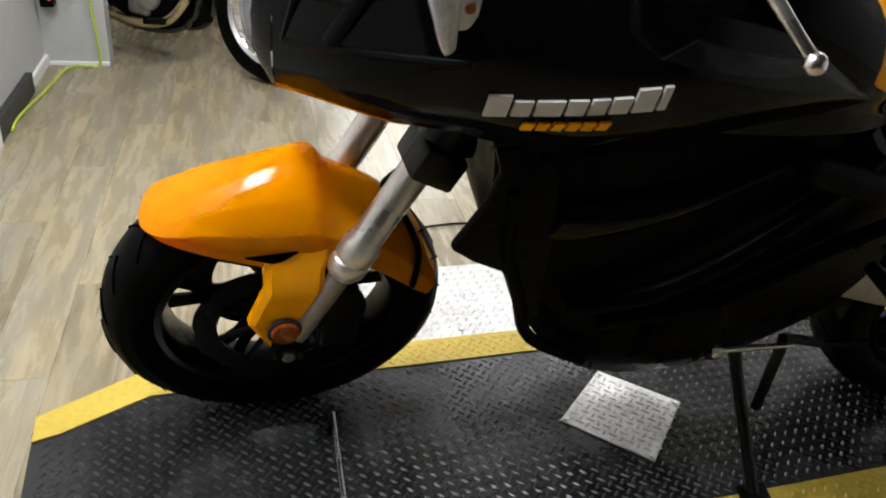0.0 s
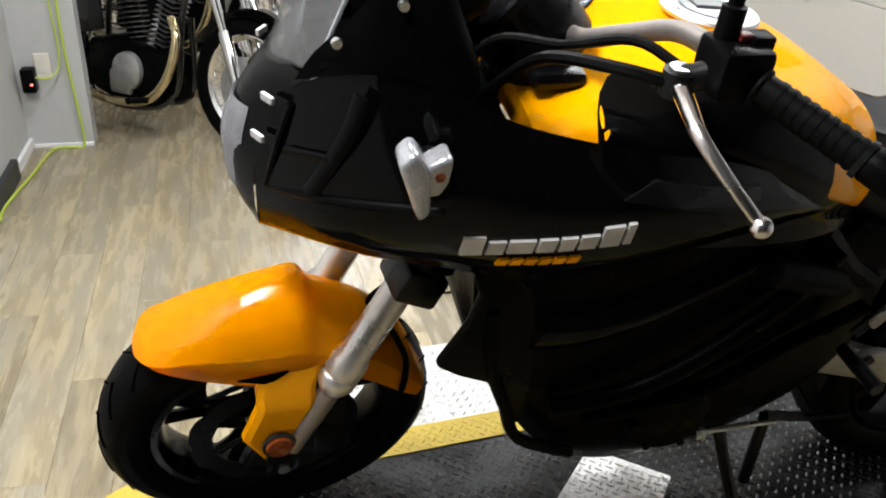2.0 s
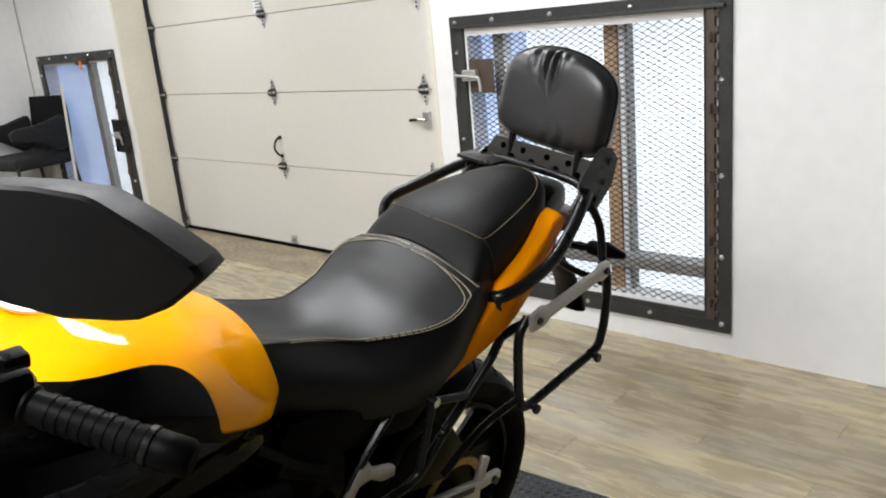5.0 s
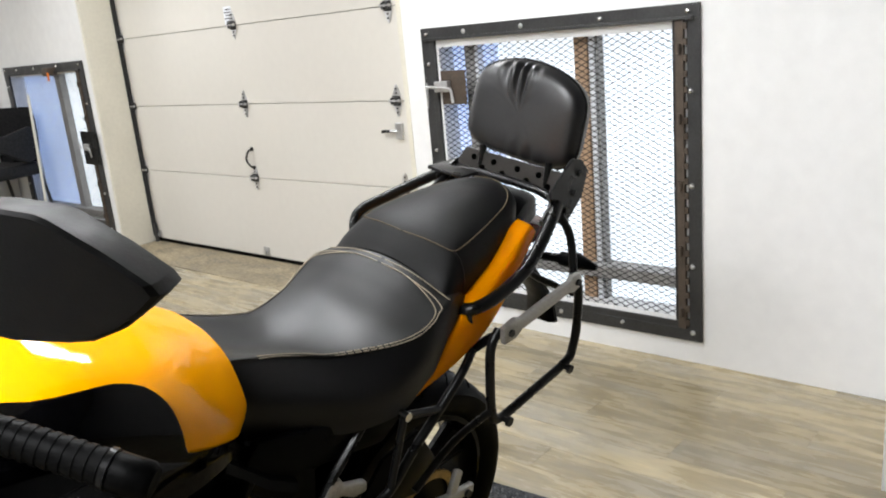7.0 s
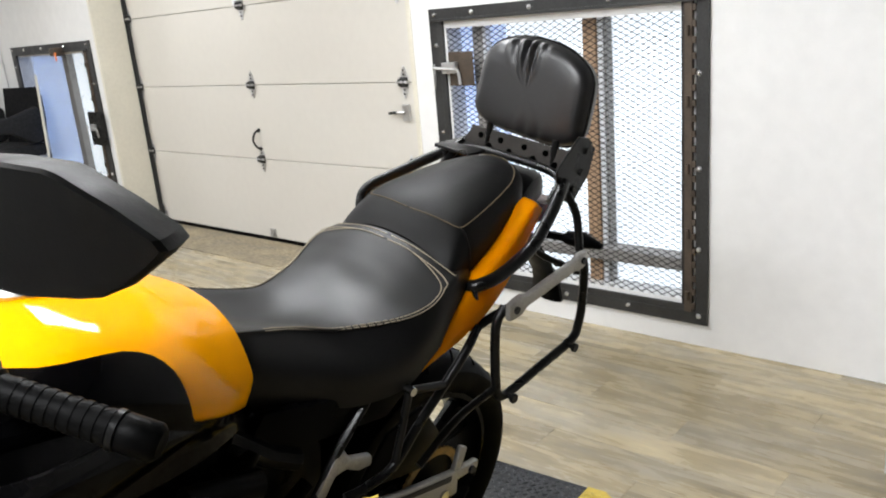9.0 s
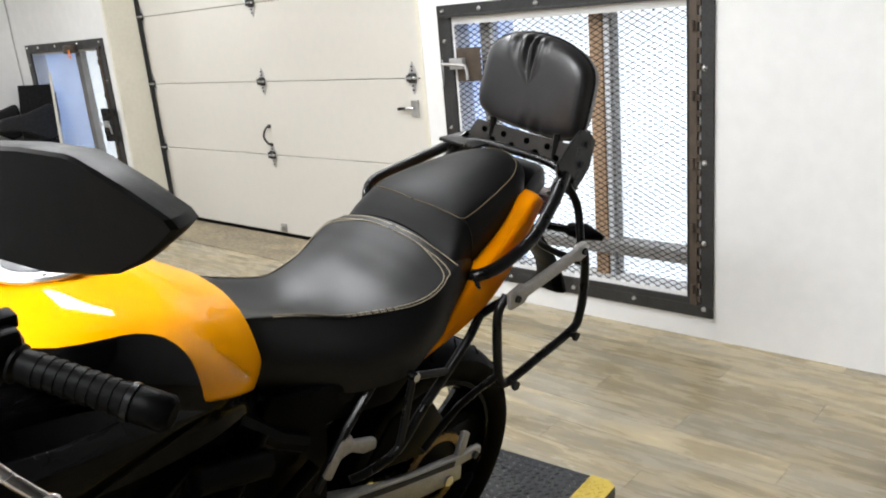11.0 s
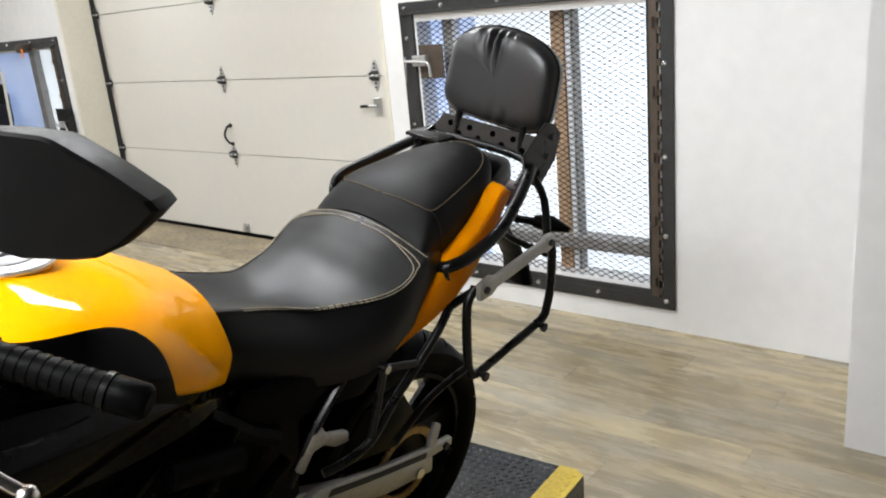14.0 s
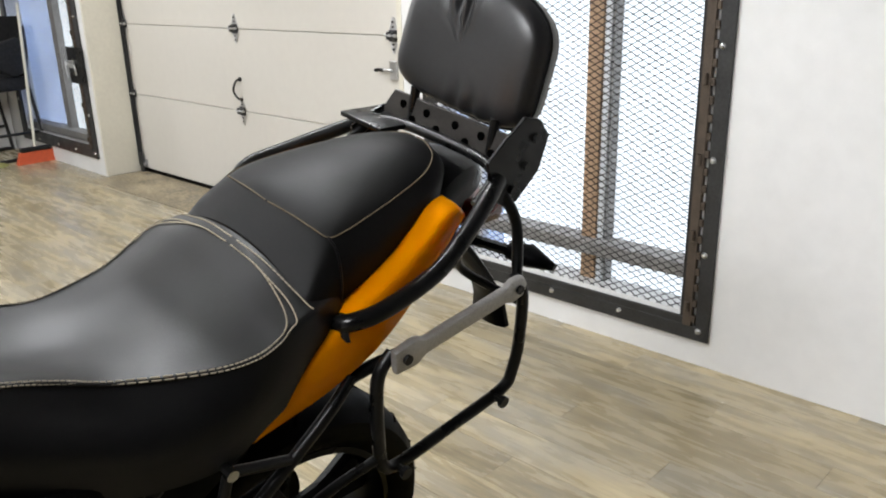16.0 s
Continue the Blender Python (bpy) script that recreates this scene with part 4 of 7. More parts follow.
# upper fairing
SIDE = [
    (-0.02, [(0.06, 0.787), (0.078, 0.84), (0.082, 0.90), (0.062, 0.975)]),
    (0.05, [(0.125, 0.803), (0.152, 0.85), (0.152, 0.93), (0.118, 1.035)]),
    (0.12, [(0.165, 0.80), (0.20, 0.85), (0.20, 0.95), (0.165, 1.075)]),
    (0.20, [(0.205, 0.808), (0.24, 0.86), (0.245, 0.95), (0.20, 1.06)]),
    (0.285, [(0.23, 0.802), (0.265, 0.86), (0.275, 0.94), (0.228, 1.03)]),
    (0.36, [(0.245, 0.80), (0.285, 0.87), (0.295, 0.945), (0.25, 1.018)]),
    (0.45, [(0.25, 0.82), (0.295, 0.88), (0.305, 0.95), (0.268, 1.008)]),
    (0.56, [(0.245, 0.842), (0.283, 0.89), (0.288, 0.935), (0.26, 0.985)]),
    (0.68, [(0.228, 0.856), (0.25, 0.885), (0.255, 0.91), (0.237, 0.935)]),
    (0.75, [(0.214, 0.862), (0.226, 0.874), (0.228, 0.884), (0.22, 0.893)]),
]
for sg in (1, -1):
    b = bm_new()
    SKIN = sheet(b, [[(x, -sg * s, z) for s, z in p] for x, p in SIDE], 0.005 * sg, 4, 5)
    panel = part("side_fairing", b, M_GLOSS, bike, "glossy black side fairing with maker's lettering" if sg > 0 else "glossy black side fairing", 50)

    def skin_at(x, z):
        """Half width of the side fairing at x and z."""
        vals = [np.interp(z, row[:, 2], abs(row[:, 1])) for row in SKIN]
        return float(np.interp(x, SKIN[:, 0, 0], vals))

    def decal(name, outline, mat, lift=0.0055):
        """A thin flat mark that follows the panel."""
        bb = bm_new()
        top = [bb.verts.new((x, -sg * (skin_at(x, z) + lift), z)) for x, z in outline]
        bot = [bb.verts.new((x, -sg * (skin_at(x, z) + lift - 0.008), z)) for x, z in outline]
        bb.faces.new(top)
        bb.faces.new(bot[::-1])
        for k in range(len(top)):
            j = (k + 1) % len(top)
            bb.faces.new((top[k], top[j], bot[j], bot[k]))
        return part(name, bb, mat, panel)
    # lettering of the maker and model as plain bars
    xx = 0.222
    for w, hh in zip((0.025, 0.02, 0.029, 0.02, 0.018, 0.02, 0.023, 0.009), (0.031, 0.022, 0.022, 0.022, 0.022, 0.022, 0.031, 0.031)):
        zz = 0.862 + (xx - 0.222) * 0.235
        decal("letter_bar", [(xx, zz), (xx + w, zz + w * 0.22), (xx + w + 0.002, zz + w * 0.22 + hh), (xx + 0.002, zz + hh)], M_SILVERPAINT)
        xx += w + 0.0045
    for k in range(6):
        xx, zz = 0.268 + k * 0.0165, 0.848 + k * 0.0035
        decal("letter_bar", [(xx, zz), (xx + 0.012, zz + 0.002), (xx + 0.015, zz + 0.015), (xx + 0.003, zz + 0.012)], M_ORANGE)
    # Faint streak along the panel, in one flat dark grey.
    decal("flat_grey", [(0.40, 0.965), (0.47, 0.955), (0.55, 0.942), (0.6, 0.94), (0.6, 0.955), (0.52, 0.968), (0.44, 0.985)], M_STREAK)
    # raised ribs of the nose
    b = bm_new()
    tube(b, [L(0.105, sg * 0.19, 1.05), L(0.09, sg * 0.187, 1.0), L(0.06, sg * 0.166, 0.93), L(0.045, sg * 0.152, 0.895)], 0.011, 8, smooth=3, flat=0.35)
    tube(b, [L(-0.005, sg * 0.092, 0.872), L(0.05, sg * 0.156, 0.893), L(0.12, sg * 0.206, 0.91), L(0.2, sg * 0.247, 0.925)], 0.006, 8, smooth=3)
    tube(b, [L(-0.005, sg * 0.092, 0.872), L(0.01, sg * 0.11, 0.94), L(0.03, sg * 0.11, 1.0)], 0.006, 8, smooth=3)
    tube(b, [L(0.02, sg * 0.125, 0.945), L(0.07, sg * 0.172, 0.958)], 0.005, 8)
    part("fairing_rib", b, M_SATIN, panel, "", True)
    # Two small bright rectangles near the nose's front edge.
    for mx, mz in ((-0.006, 1.004), (-0.021, 0.952)):
        b = bm_new()
        box(b, (-0.012, -0.003, -0.005), (0.012, 0.003, 0.005), 0.0015, Matrix.Translation(L(mx + 0.008, sg * 0.101, mz)) @ pose(0, 0, 0, 0, 0, -58 * sg))
        part("nose_rectangle", b, M_STEELSATIN, panel, "small bright rectangle on the nose")
    # orange trim under the nose
    b = bm_new()
    sheet(b, [[(x, -sg * (s + 0.004), z + 0.012), (x, -sg * (s - 0.004), z - 0.004), (x, -sg * (s - 0.05), z - 0.012)] for x, s, z in ((-0.018, 0.062, 0.789), (0.03, 0.108, 0.799), (0.08, 0.143, 0.801), (0.13, 0.17, 0.80), (0.165, 0.188, 0.807))], 0.003, 3, 3)
    part("nose_trim", b, M_ORANGE, panel, "orange strip below the nose", True)
    # cockpit wing beside the screen
    b = bm_new()
    rows = [[(0.035, -sg * 0.105, 1.03), (0.05, -sg * 0.115, 1.06), (0.06, -sg * 0.12, 1.075)],
            [(0.09, -sg * 0.155, 1.06), (0.1, -sg * 0.15, 1.1), (0.105, -sg * 0.14, 1.13)],
            [(0.15, -sg * 0.185, 1.07), (0.155, -sg * 0.17, 1.13), (0.16, -sg * 0.145, 1.2)],
            [(0.2, -sg * 0.2, 1.055), (0.205, -sg * 0.185, 1.11), (0.2, -sg * 0.15, 1.175)],
            [(0.235, -sg * 0.205, 1.045), (0.24, -sg * 0.19, 1.075), (0.235, -sg * 0.165, 1.1)]]
    sheet(b, rows, 0.006 * sg, 4, 4)
    wing = part("cockpit_wing", b, M_SATIN, bike, "satin black cockpit panel", 45)
    for q in ((0.151, 0.158, 1.148), (0.081, 0.135, 1.095)):
        b = bm_new()
        revolve(b, [(0.001, -0.004), (0.006, -0.004), (0.007, 0.003), (0.001, 0.003)], 10, at=L(q[0], sg * (q[1] + 0.012), q[2]))
        part("screw", b, M_STEEL, wing)
    b = bm_new()
    sheet(b, [[(x, -sg * (s - 0.006), z - 0.006), (x, -sg * (s - 0.05), z - 0.03), (x + 0.01, -sg * 0.09, z - 0.1), (x + 0.012, -sg * 0.05, z - 0.13)] for x, s, z in ((0.13, 0.168, 1.07), (0.2, 0.2, 1.06), (0.262, 0.222, 1.038))], 0.004 * sg, 3, 3)
    part("inner_panel", b, M_TEXTURED, bike, "grained black inner fairing panel", 50)
    # turn signal
    sig = new("turn_signal")
    sig.parent = bike
    b = bm_new()
    tube(b, [L(0.178, sg * 0.23, 0.99), L(0.175, sg * 0.27, 1.01), L(0.17, sg * 0.3, 1.025)], [0.016, 0.013, 0.016], 10)
    part("stalk", b, M_SATIN, sig, "", True)
    b = bm_new()
    slab(b, [(0.122, 1.05), (0.139, 1.066), (0.151, 1.052), (0.157, 1.035), (0.16, 0.988), (0.15, 0.978), (0.144, 0.985)], 0.045, side(-0.34 if sg > 0 else 0.295), 0.008, 3)
    part("lens", b, M_CLEARLENS, sig, "clear turn signal lens with silver reflector", 50)
    b = bm_new()
    slab(b, [(0.15, 1.038), (0.162, 1.046), (0.177, 1.054), (0.182, 1.047), (0.179, 1.02), (0.17, 1.004), (0.152, 1.004)], 0.035, side(-0.33 if sg > 0 else 0.295), 0.006, 3)
    part("signal_bowl", b, M_CLEARLENS, sig, "silver bowl of the turn signal", 50)
    b = bm_new()
    tube(b, [L(0.168, sg * 0.322, 1.03), L(0.168, sg * 0.331, 1.03)], 0.006, 8)
    part("bulb", b, M_AMBER, sig)

# nose, headlight and screen
b = bm_new()
rows = []
for z, xc, xe, se in ((0.782, -0.03, -0.015, 0.062), (0.83, -0.052, -0.022, 0.076), (0.9, -0.058, -0.02, 0.081), (0.96, -0.04, -0.005, 0.07), (1.01, -0.008, 0.03, 0.088), (1.035, 0.02, 0.05, 0.115)):
    rows.append([(xc + (xe - xc) * (k / 3) ** 2 if k >= 0 else xc + (xe - xc) * (k / 3) ** 2, se * k / 3, z) for k in range(-3, 4)])
sheet(b, rows, -0.005, 4, 3)
nose = part("nose_cone", b, M_GLOSS, bike, "", 50)
b = bm_new()
rows = []
for z, xc, xe, se in ((0.835, -0.058, -0.036, 0.05), (0.87, -0.062, -0.037, 0.058), (0.92, -0.06, -0.034, 0.058), (0.965, -0.042, -0.022, 0.05)):
    rows.append([(xc + (xe - xc) * (k / 3) ** 2, se * k / 3, z) for k in range(-3, 4)])
sheet(b, rows, 0.006, 4, 3)
part("headlight_lens", b, M_CLEARLENS, nose, "clear headlight lens", 50)
b = bm_new()
rows = []
for z, xc, xe, se in ((1.0, -0.005, 0.05, 0.098), (1.07, 0.022, 0.068, 0.112), (1.15, 0.05, 0.098, 0.12), (1.23, 0.082, 0.124, 0.122), (1.3, 0.108, 0.144, 0.112), (1.36, 0.13, 0.158, 0.082)):
    rows.append([(xc + (xe - xc) * (k / 3) ** 2, se * k / 3, z) for k in range(-3, 4)])
g = refine(rows, 5, 4)
fa = [[b.verts.new(p) for p in r] for r in g]
fb = [[b.verts.new((p[0] + 0.004, p[1], p[2])) for p in r] for r in g]
nr, nc = len(fa), len(fa[0])
for i in range(nr - 1):
    for j in range(nc - 1):
        b.faces.new((fa[i][j], fa[i][j + 1], fa[i + 1][j + 1], fa[i + 1][j]))
        b.faces.new((fb[i][j], fb[i + 1][j], fb[i + 1][j + 1], fb[i][j + 1]))
for i in range(nr - 1):
    b.faces.new((fa[i][0], fa[i + 1][0], fb[i + 1][0], fb[i][0]))
    b.faces.new((fa[i][-1], fb[i][-1], fb[i + 1][-1], fa[i + 1][-1]))
for j in range(nc - 1):
    b.faces.new((fa[0][j], fb[0][j], fb[0][j + 1], fa[0][j + 1]))
    b.faces.new((fa[-1][j], fa[-1][j + 1], fb[-1][j + 1], fb[-1][j]))
screen = part("windscreen", b, M_SCREEN, bike, "clear curved windscreen", True)
# Pale tube round the screen: the rim's highlight as a coloured part.
b = bm_new()
rim = [g[i][0] for i in range(nr)] + [g[-1][j] for j in range(nc)] + [g[i][-1] for i in range(nr - 1, -1, -1)]
rim = [Vector(p) + Vector((0.002, 0, 0)) for k, p in enumerate(rim) if k == 0 or (Vector(p) - Vector(rim[k - 1])).length > 1e-4]
tube(b, rim, 0.0032, 6)
part("screen_rim", b, M_SCREENEDGE, screen, "pale tube on the screen's edge, its highlight put into the colour", True)

# cockpit
b = bm_new()
hull(b, [(0.06, [(0.1, 0.99), (0.1, 1.02), (0, 1.03)]), (0.14, [(0.16, 0.95), (0.15, 1.0), (0, 1.01)]), (0.24, [(0.2, 0.93), (0.19, 0.98), (0, 0.99)]), (0.31, [(0.18, 0.92), (0.17, 0.96), (0, 0.97)])])
part("cockpit_tray", b, M_TEXTURED, bike, "", True)
dash = new("instrument_panel")
dash.parent = bike
dash.matrix_basis = pose(0.215, 0, 1.11, 0, -35, 0)
b = bm_new()
box(b, (-0.06, -0.105, -0.03), (0.06, 0.105, 0.025), 0.018, seg=3)
part("housing", b, M_TEXTURED, dash, "", True)
b = bm_new()
box(b, (-0.046, -0.088, 0.025), (0.046, 0.088, 0.03), 0.002)
part("display_glass", b, M_DARKGLASS, dash, "dark glass instrument face")
b = bm_new()
tube(b, [(0.0, -0.04, 0.031), (0.0, -0.04, 0.034)], 0.034, 24)
part("dial", b, M_STEEL, dash)

# handlebar
bar = new("handlebar")
bar.parent = bike
b = bm_new()
BAR = [(0.4, 0.0, 1.06), (0.402, 0.08, 1.07), (0.425, 0.15, 1.105), (0.45, 0.22, 1.14), (0.448, 0.3, 1.157), (0.455, 0.37, 1.155), (0.5, 0.44, 1.135), (0.55, 0.505, 1.115)]
RBAR = [(0.4, 0.0, 1.06), (0.402, -0.08, 1.07), (0.425, -0.15, 1.105), (0.46, -0.23, 1.14), (0.48, -0.3, 1.155), (0.5, -0.37, 1.15), (0.53, -0.44, 1.13), (0.565, -0.51, 1.11)]
tube(b, [L(*p) for p in RBAR[5::-1][:-1] + BAR[:6]], 0.0125, 14, smooth=5)
part("bar_tube", b, M_BARGREY, bar, "grey tubular handlebar", True)
b = bm_new()
vs = revolve(b, [(0.001, -0.06), (0.045, -0.06), (0.06, -0.05), (0.064, -0.01), (0.0645, 0.0), (0.062, 0.004), (0.06, 0.045), (0.064, 0.049), (0.064, 0.06), (0.058, 0.062), (0.05, 0.05), (0.001, 0.05)], 40, "Z")
bmesh.ops.transform(b, matrix=pose(0.352, 0, 1.055, 0, -48, 0) @ Matrix.Scale(1.18, 4), verts=vs)
box(b, (0.34, -0.1, 1.0), (0.42, 0.1, 1.03), 0.014)
part("top_clamp", b, M_POD, bar, "satin black gauge pod over the bar clamp", 40)
for sg, P in ((1, BAR), (-1, RBAR)):
    a, c = L(*P[5]), L(*P[7])
    d = (c - a).normalized()
    g0 = a + d * 0.012
    b = bm_new()
    tube(b, [g0, g0 + d * 0.003, g0 + d * 0.006, g0 + d * 0.115], [0.02, 0.02, 0.0162, 0.0162], 18)
    grip = part("grip", b, M_TEXTURED, bar, "ribbed black rubber grip", 45)
    for k in range(9):
        q = g0 + d * (0.018 + 0.011 * k)
        b = bm_new()
        tube(b, [q, q + d * 0.006], 0.0173, 18)
        part("grip_rib", b, M_TEXTURED, grip, "", 45)
    b = bm_new()
    tube(b, [g0 + d * 0.114, g0 + d * 0.12], 0.0195, 18)
    part("grip_ring", b, M_BLACKMETAL, grip, "", 45)
    b = bm_new()
    tube(b, [g0 + d * 0.12, g0 + d * 0.123, g0 + d * 0.154, g0 + d * 0.159], [0.0165, 0.0185, 0.0185, 0.014], 18)
    part("bar_end", b, M_RUBBER, grip, "", 45)
    q = a - d * 0.02
    b = bm_new()
    box(b, (-0.028, -0.03, -0.025), (0.028, 0.03, 0.028), 0.008, Matrix.Translation(q))
    box(b, (-0.012, -0.012, 0.02), (0.012, 0.012, 0.036), 0.004, Matrix.Translation(q + Vector((0.02, 0, 0))))
    box(b, (-0.006, -0.02, -0.03), (0.014, 0.02, -0.015), 0.004, Matrix.Translation(q + Vector((0.02, 0, 0.01))))
    sw = part("switch_box", b, M_SATIN, bar, "black handlebar switch box", True)
    b = bm_new()
    box(b, (0.02, -0.012, -0.004), (0.034, 0.012, 0.01), 0.003, Matrix.Translation(q))
    part("switch_button", b, M_GREYPAINT, sw)
    b = bm_new()
    box(b, (-0.004, -0.006, 0.028), (0.01, 0.006, 0.036), 0.002, Matrix.Translation(q))
    part("hazard_switch", b, M_DARKRED, sw)
    # lever and its perch
    piv = L(0.397, 0.342 * sg, 1.14) if sg > 0 else L(0.44, -0.35, 1.14)
    b = bm_new()
    tube(b, [q + Vector((0, 0, 0)), q + (piv - q) * 0.6, piv], [0.018, 0.014, 0.016], 12)
    tube(b, [piv + Vector((0, 0, -0.014)), piv + Vector((0, 0, 0.012))], 0.017, 16)
    part("lever_perch", b, M_BLACKMETAL, bar, "", True)
    b = bm_new()
    tube(b, [piv + Vector((0, 0, 0.012)), piv + Vector((0, 0, 0.016))], 0.012, 18)
    part("lever_bolt", b, M_STEEL, bar)
    b = bm_new()
    end = L(0.437, 0.486 * sg, 1.063) if sg > 0 else L(0.47, -0.5, 1.075)
    e = end - piv
    sh = Vector((-0.028, 0, 0.022))
    tube(b, [piv, piv + e * 0.2 + sh * 0.4, piv + e * 0.38 + sh * 0.75, piv + e * 0.55 + sh * 1.0, piv + e * 0.8 + sh * 0.55, end - e * 0.03], [0.011, 0.0095, 0.0085, 0.0075, 0.0065, 0.0065], 12, smooth=4)
    bmesh.ops.create_uvsphere(b, u_segments=14, v_segments=8, radius=0.011, matrix=Matrix.Translation(end))
    part("lever", b, M_POLISHED, bar, "polished alloy hand lever with a ball end", True)
    if sg < 0:
        res = new("brake_reservoir")
        res.parent = bar
        res.matrix_basis = Matrix.Translation(piv + Vector((0.02, -0.03, 0.045))) @ pose(0, 0, 0, 0, 0, -14)
        b = bm_new()
        box(b, (-0.026, -0.045, -0.03), (0.026, 0.045, 0.018), 0.008)
        part("cup", b, M_SATIN, res, "", True)
        b = bm_new()
        box(b, (-0.03, -0.049, 0.018), (0.03, 0.049, 0.032), 0.005)
        part("reservoir_cap", b, M_ALU, res, "bright metal reservoir cap", True)
    # cable and hose from the perch
    b = bm_new()
    tube(b, [piv + Vector((-0.01, 0, 0)), piv + Vector((-0.05, 0.03 * sg, 0.0)), piv + Vector((-0.09, 0.10 * sg, -0.02)), L(0.3, 0.16 * sg, 1.07), L(0.27, 0.1 * sg, 1.0)], 0.0075, 8, smooth=5)
    tube(b, [piv + Vector((0.02, 0.02 * sg, 0)), piv + Vector((-0.02, 0.07 * sg, 0.012)), L(0.33, 0.2 * sg, 1.115), L(0.27, 0.13 * sg, 1.09), L(0.23, 0.08 * sg, 1.0)], 0.006, 8, smooth=5)
    part("control_cable", b, M_TEXTURED, bar, "", True)
    # mirror
    mir = new("mirror")
    mir.parent = bike
    b = bm_new()
    base = piv + Vector((0.035, -0.004 * sg, 0.01))
    top = L(0.437, 0.338, 1.3) if sg > 0 else L(0.47, -0.338, 1.3)
    tube(b, [base, base + (top - base) * 0.45, base + (top - base) * 0.46, top], [0.0125, 0.0125, 0.008, 0.0075], 12)
    nx = L(0.415, 0.488, 1.354) if sg > 0 else L(0.45, -0.488, 1.354)
    tube(b, [top + Vector((-0.004, 0, 0.0)), top + Vector((0, 0, 0.006)), top.lerp(nx, 0.55), top.lerp(nx, 0.7), nx], [0.007, 0.0085, 0.0085, 0.015, 0.02], 12)
    part("stem", b, M_SATIN, mir, "", True)
    b = bm_new()
    dx = 0.0 if sg > 0 else 0.035
    face = [Vector(p) for p in ((0.401, 0.487, 1.333), (0.407, 0.466, 1.362), (0.414, 0.463, 1.386), (0.427, 0.475, 1.399), (0.447, 0.525, 1.406), (0.462, 0.57, 1.409), (0.466, 0.578, 1.407), (0.486, 0.61, 1.388),
                                (0.502, 0.634, 1.37), (0.506, 0.637, 1.362), (0.503, 0.625, 1.349), (0.497, 0.598, 1.325), (0.489, 0.572, 1.309), (0.479, 0.556, 1.305), (0.455, 0.524, 1.303), (0.428, 0.504, 1.316))]
    mid = sum(face, Vector()) / len(face)

    def shell(k, back):
        """The mirror's outline, drawn in towards its middle by k and set back."""
        return [b.verts.new(L(q.x + dx, q.y * sg, q.z)) for q in ((mid + (p - mid) * k + Vector((0.75 * back, -0.5 * back, -0.12 * back))) for p in face)]
    rings = [shell(0.93, -0.01), shell(0.975, -0.005), shell(0.985, 0.003), shell(0.955, 0.03), shell(0.94, 0.036), shell(0.9, 0.038)]
    n = len(face)
    for p, q in zip(rings, rings[1:]):
        for k in range(n):
            b.faces.new((p[k], p[(k + 1) % n], q[(k + 1) % n], q[k]))
    f = rings[0]
    b.faces.new(f[:7] + f[14:])
    b.faces.new(f[6:15])
    b.faces.new(rings[-1][::-1])
    part("mirror_shell", b, M_MIRRORSHELL, mir, "grained black plastic mirror housing", 24)
    b = bm_new()
    b.faces.new(shell(0.87, 0.0395))
    part("mirror_glass", b, M_MIRROR, mir)

# tank
TANK = [
    (0.335, [(0.135, 0.935), (0.15, 0.965), (0.111, 0.977), (0.055, 0.98), (0, 0.98)]),
    (0.40, [(0.172, 0.905), (0.187, 0.972), (0.147, 0.996), (0.078, 1.006), (0, 1.008)]),
    (0.50, [(0.205, 0.88), (0.228, 0.982), (0.185, 1.02), (0.098, 1.039), (0, 1.045)]),
    (0.60, [(0.22, 0.865), (0.245, 0.975), (0.203, 1.046), (0.1, 1.07), (0, 1.074)]),
    (0.70, [(0.22, 0.852), (0.243, 0.945), (0.195, 1.018), (0.1, 1.046), (0, 1.052)]),
    (0.775, [(0.21, 0.845), (0.225, 0.917), (0.172, 0.992), (0.087, 1.022), (0, 1.027)]),
    (0.842, [(0.185, 0.84), (0.192, 0.892), (0.14, 0.955), (0.072, 0.985), (0, 0.99)]),
    (0.89, [(0.145, 0.842), (0.15, 0.88), (0.11, 0.934), (0.057, 0.957), (0, 0.961)]),
]
b = bm_new()
TANK_SKIN = hull(b, TANK, 5, 5)
tank = part("fuel_tank", b, M_ORANGE, bike, "glossy orange fuel tank", True)


def tank_side(x, z):
    """Half width of the tank's skin at x and z."""
    half = (TANK_SKIN.shape[1] + 1) // 2
    vals = [np.interp(z, row[:half, 2], -row[:half, 1]) for row in TANK_SKIN]
    return float(np.interp(x, TANK_SKIN[:, 0, 0], vals))


for sg in (1, -1):
    tops = [(0.405, 0.985), (0.425, 1.01), (0.465, 1.028), (0.515, 1.038), (0.565, 1.043), (0.615, 1.041), (0.662, 1.03), (0.7, 1.01), (0.721, 0.984), (0.728, 0.958), (0.731, 0.93), (0.736, 0.905),
            (0.76, 0.892), (0.791, 0.876), (0.835, 0.854), (0.876, 0.83)]
    b = bm_new()
    rows = []
    for x, zt in tops:
        zb = min(0.82, zt - 0.02)
        rows.append([(x, -sg * (tank_side(x, zb + (zt - zb) * k / 16) + 0.0035), zb + (zt - zb) * k / 16 + 0.003 * (k / 16) ** 3) for k in range(17)])
    sheet(b, rows, 0.004 * sg, 2, 1)
    part("knee_panel", b, M_GLOSS, tank, "black panel let into the tank's side", True)
cap_m = pose(0.625, 0, 1.0735, 0, 4, 0)
cap = new("fuel_cap")
cap.parent = tank
cap.matrix_basis = cap_m
b = bm_new()
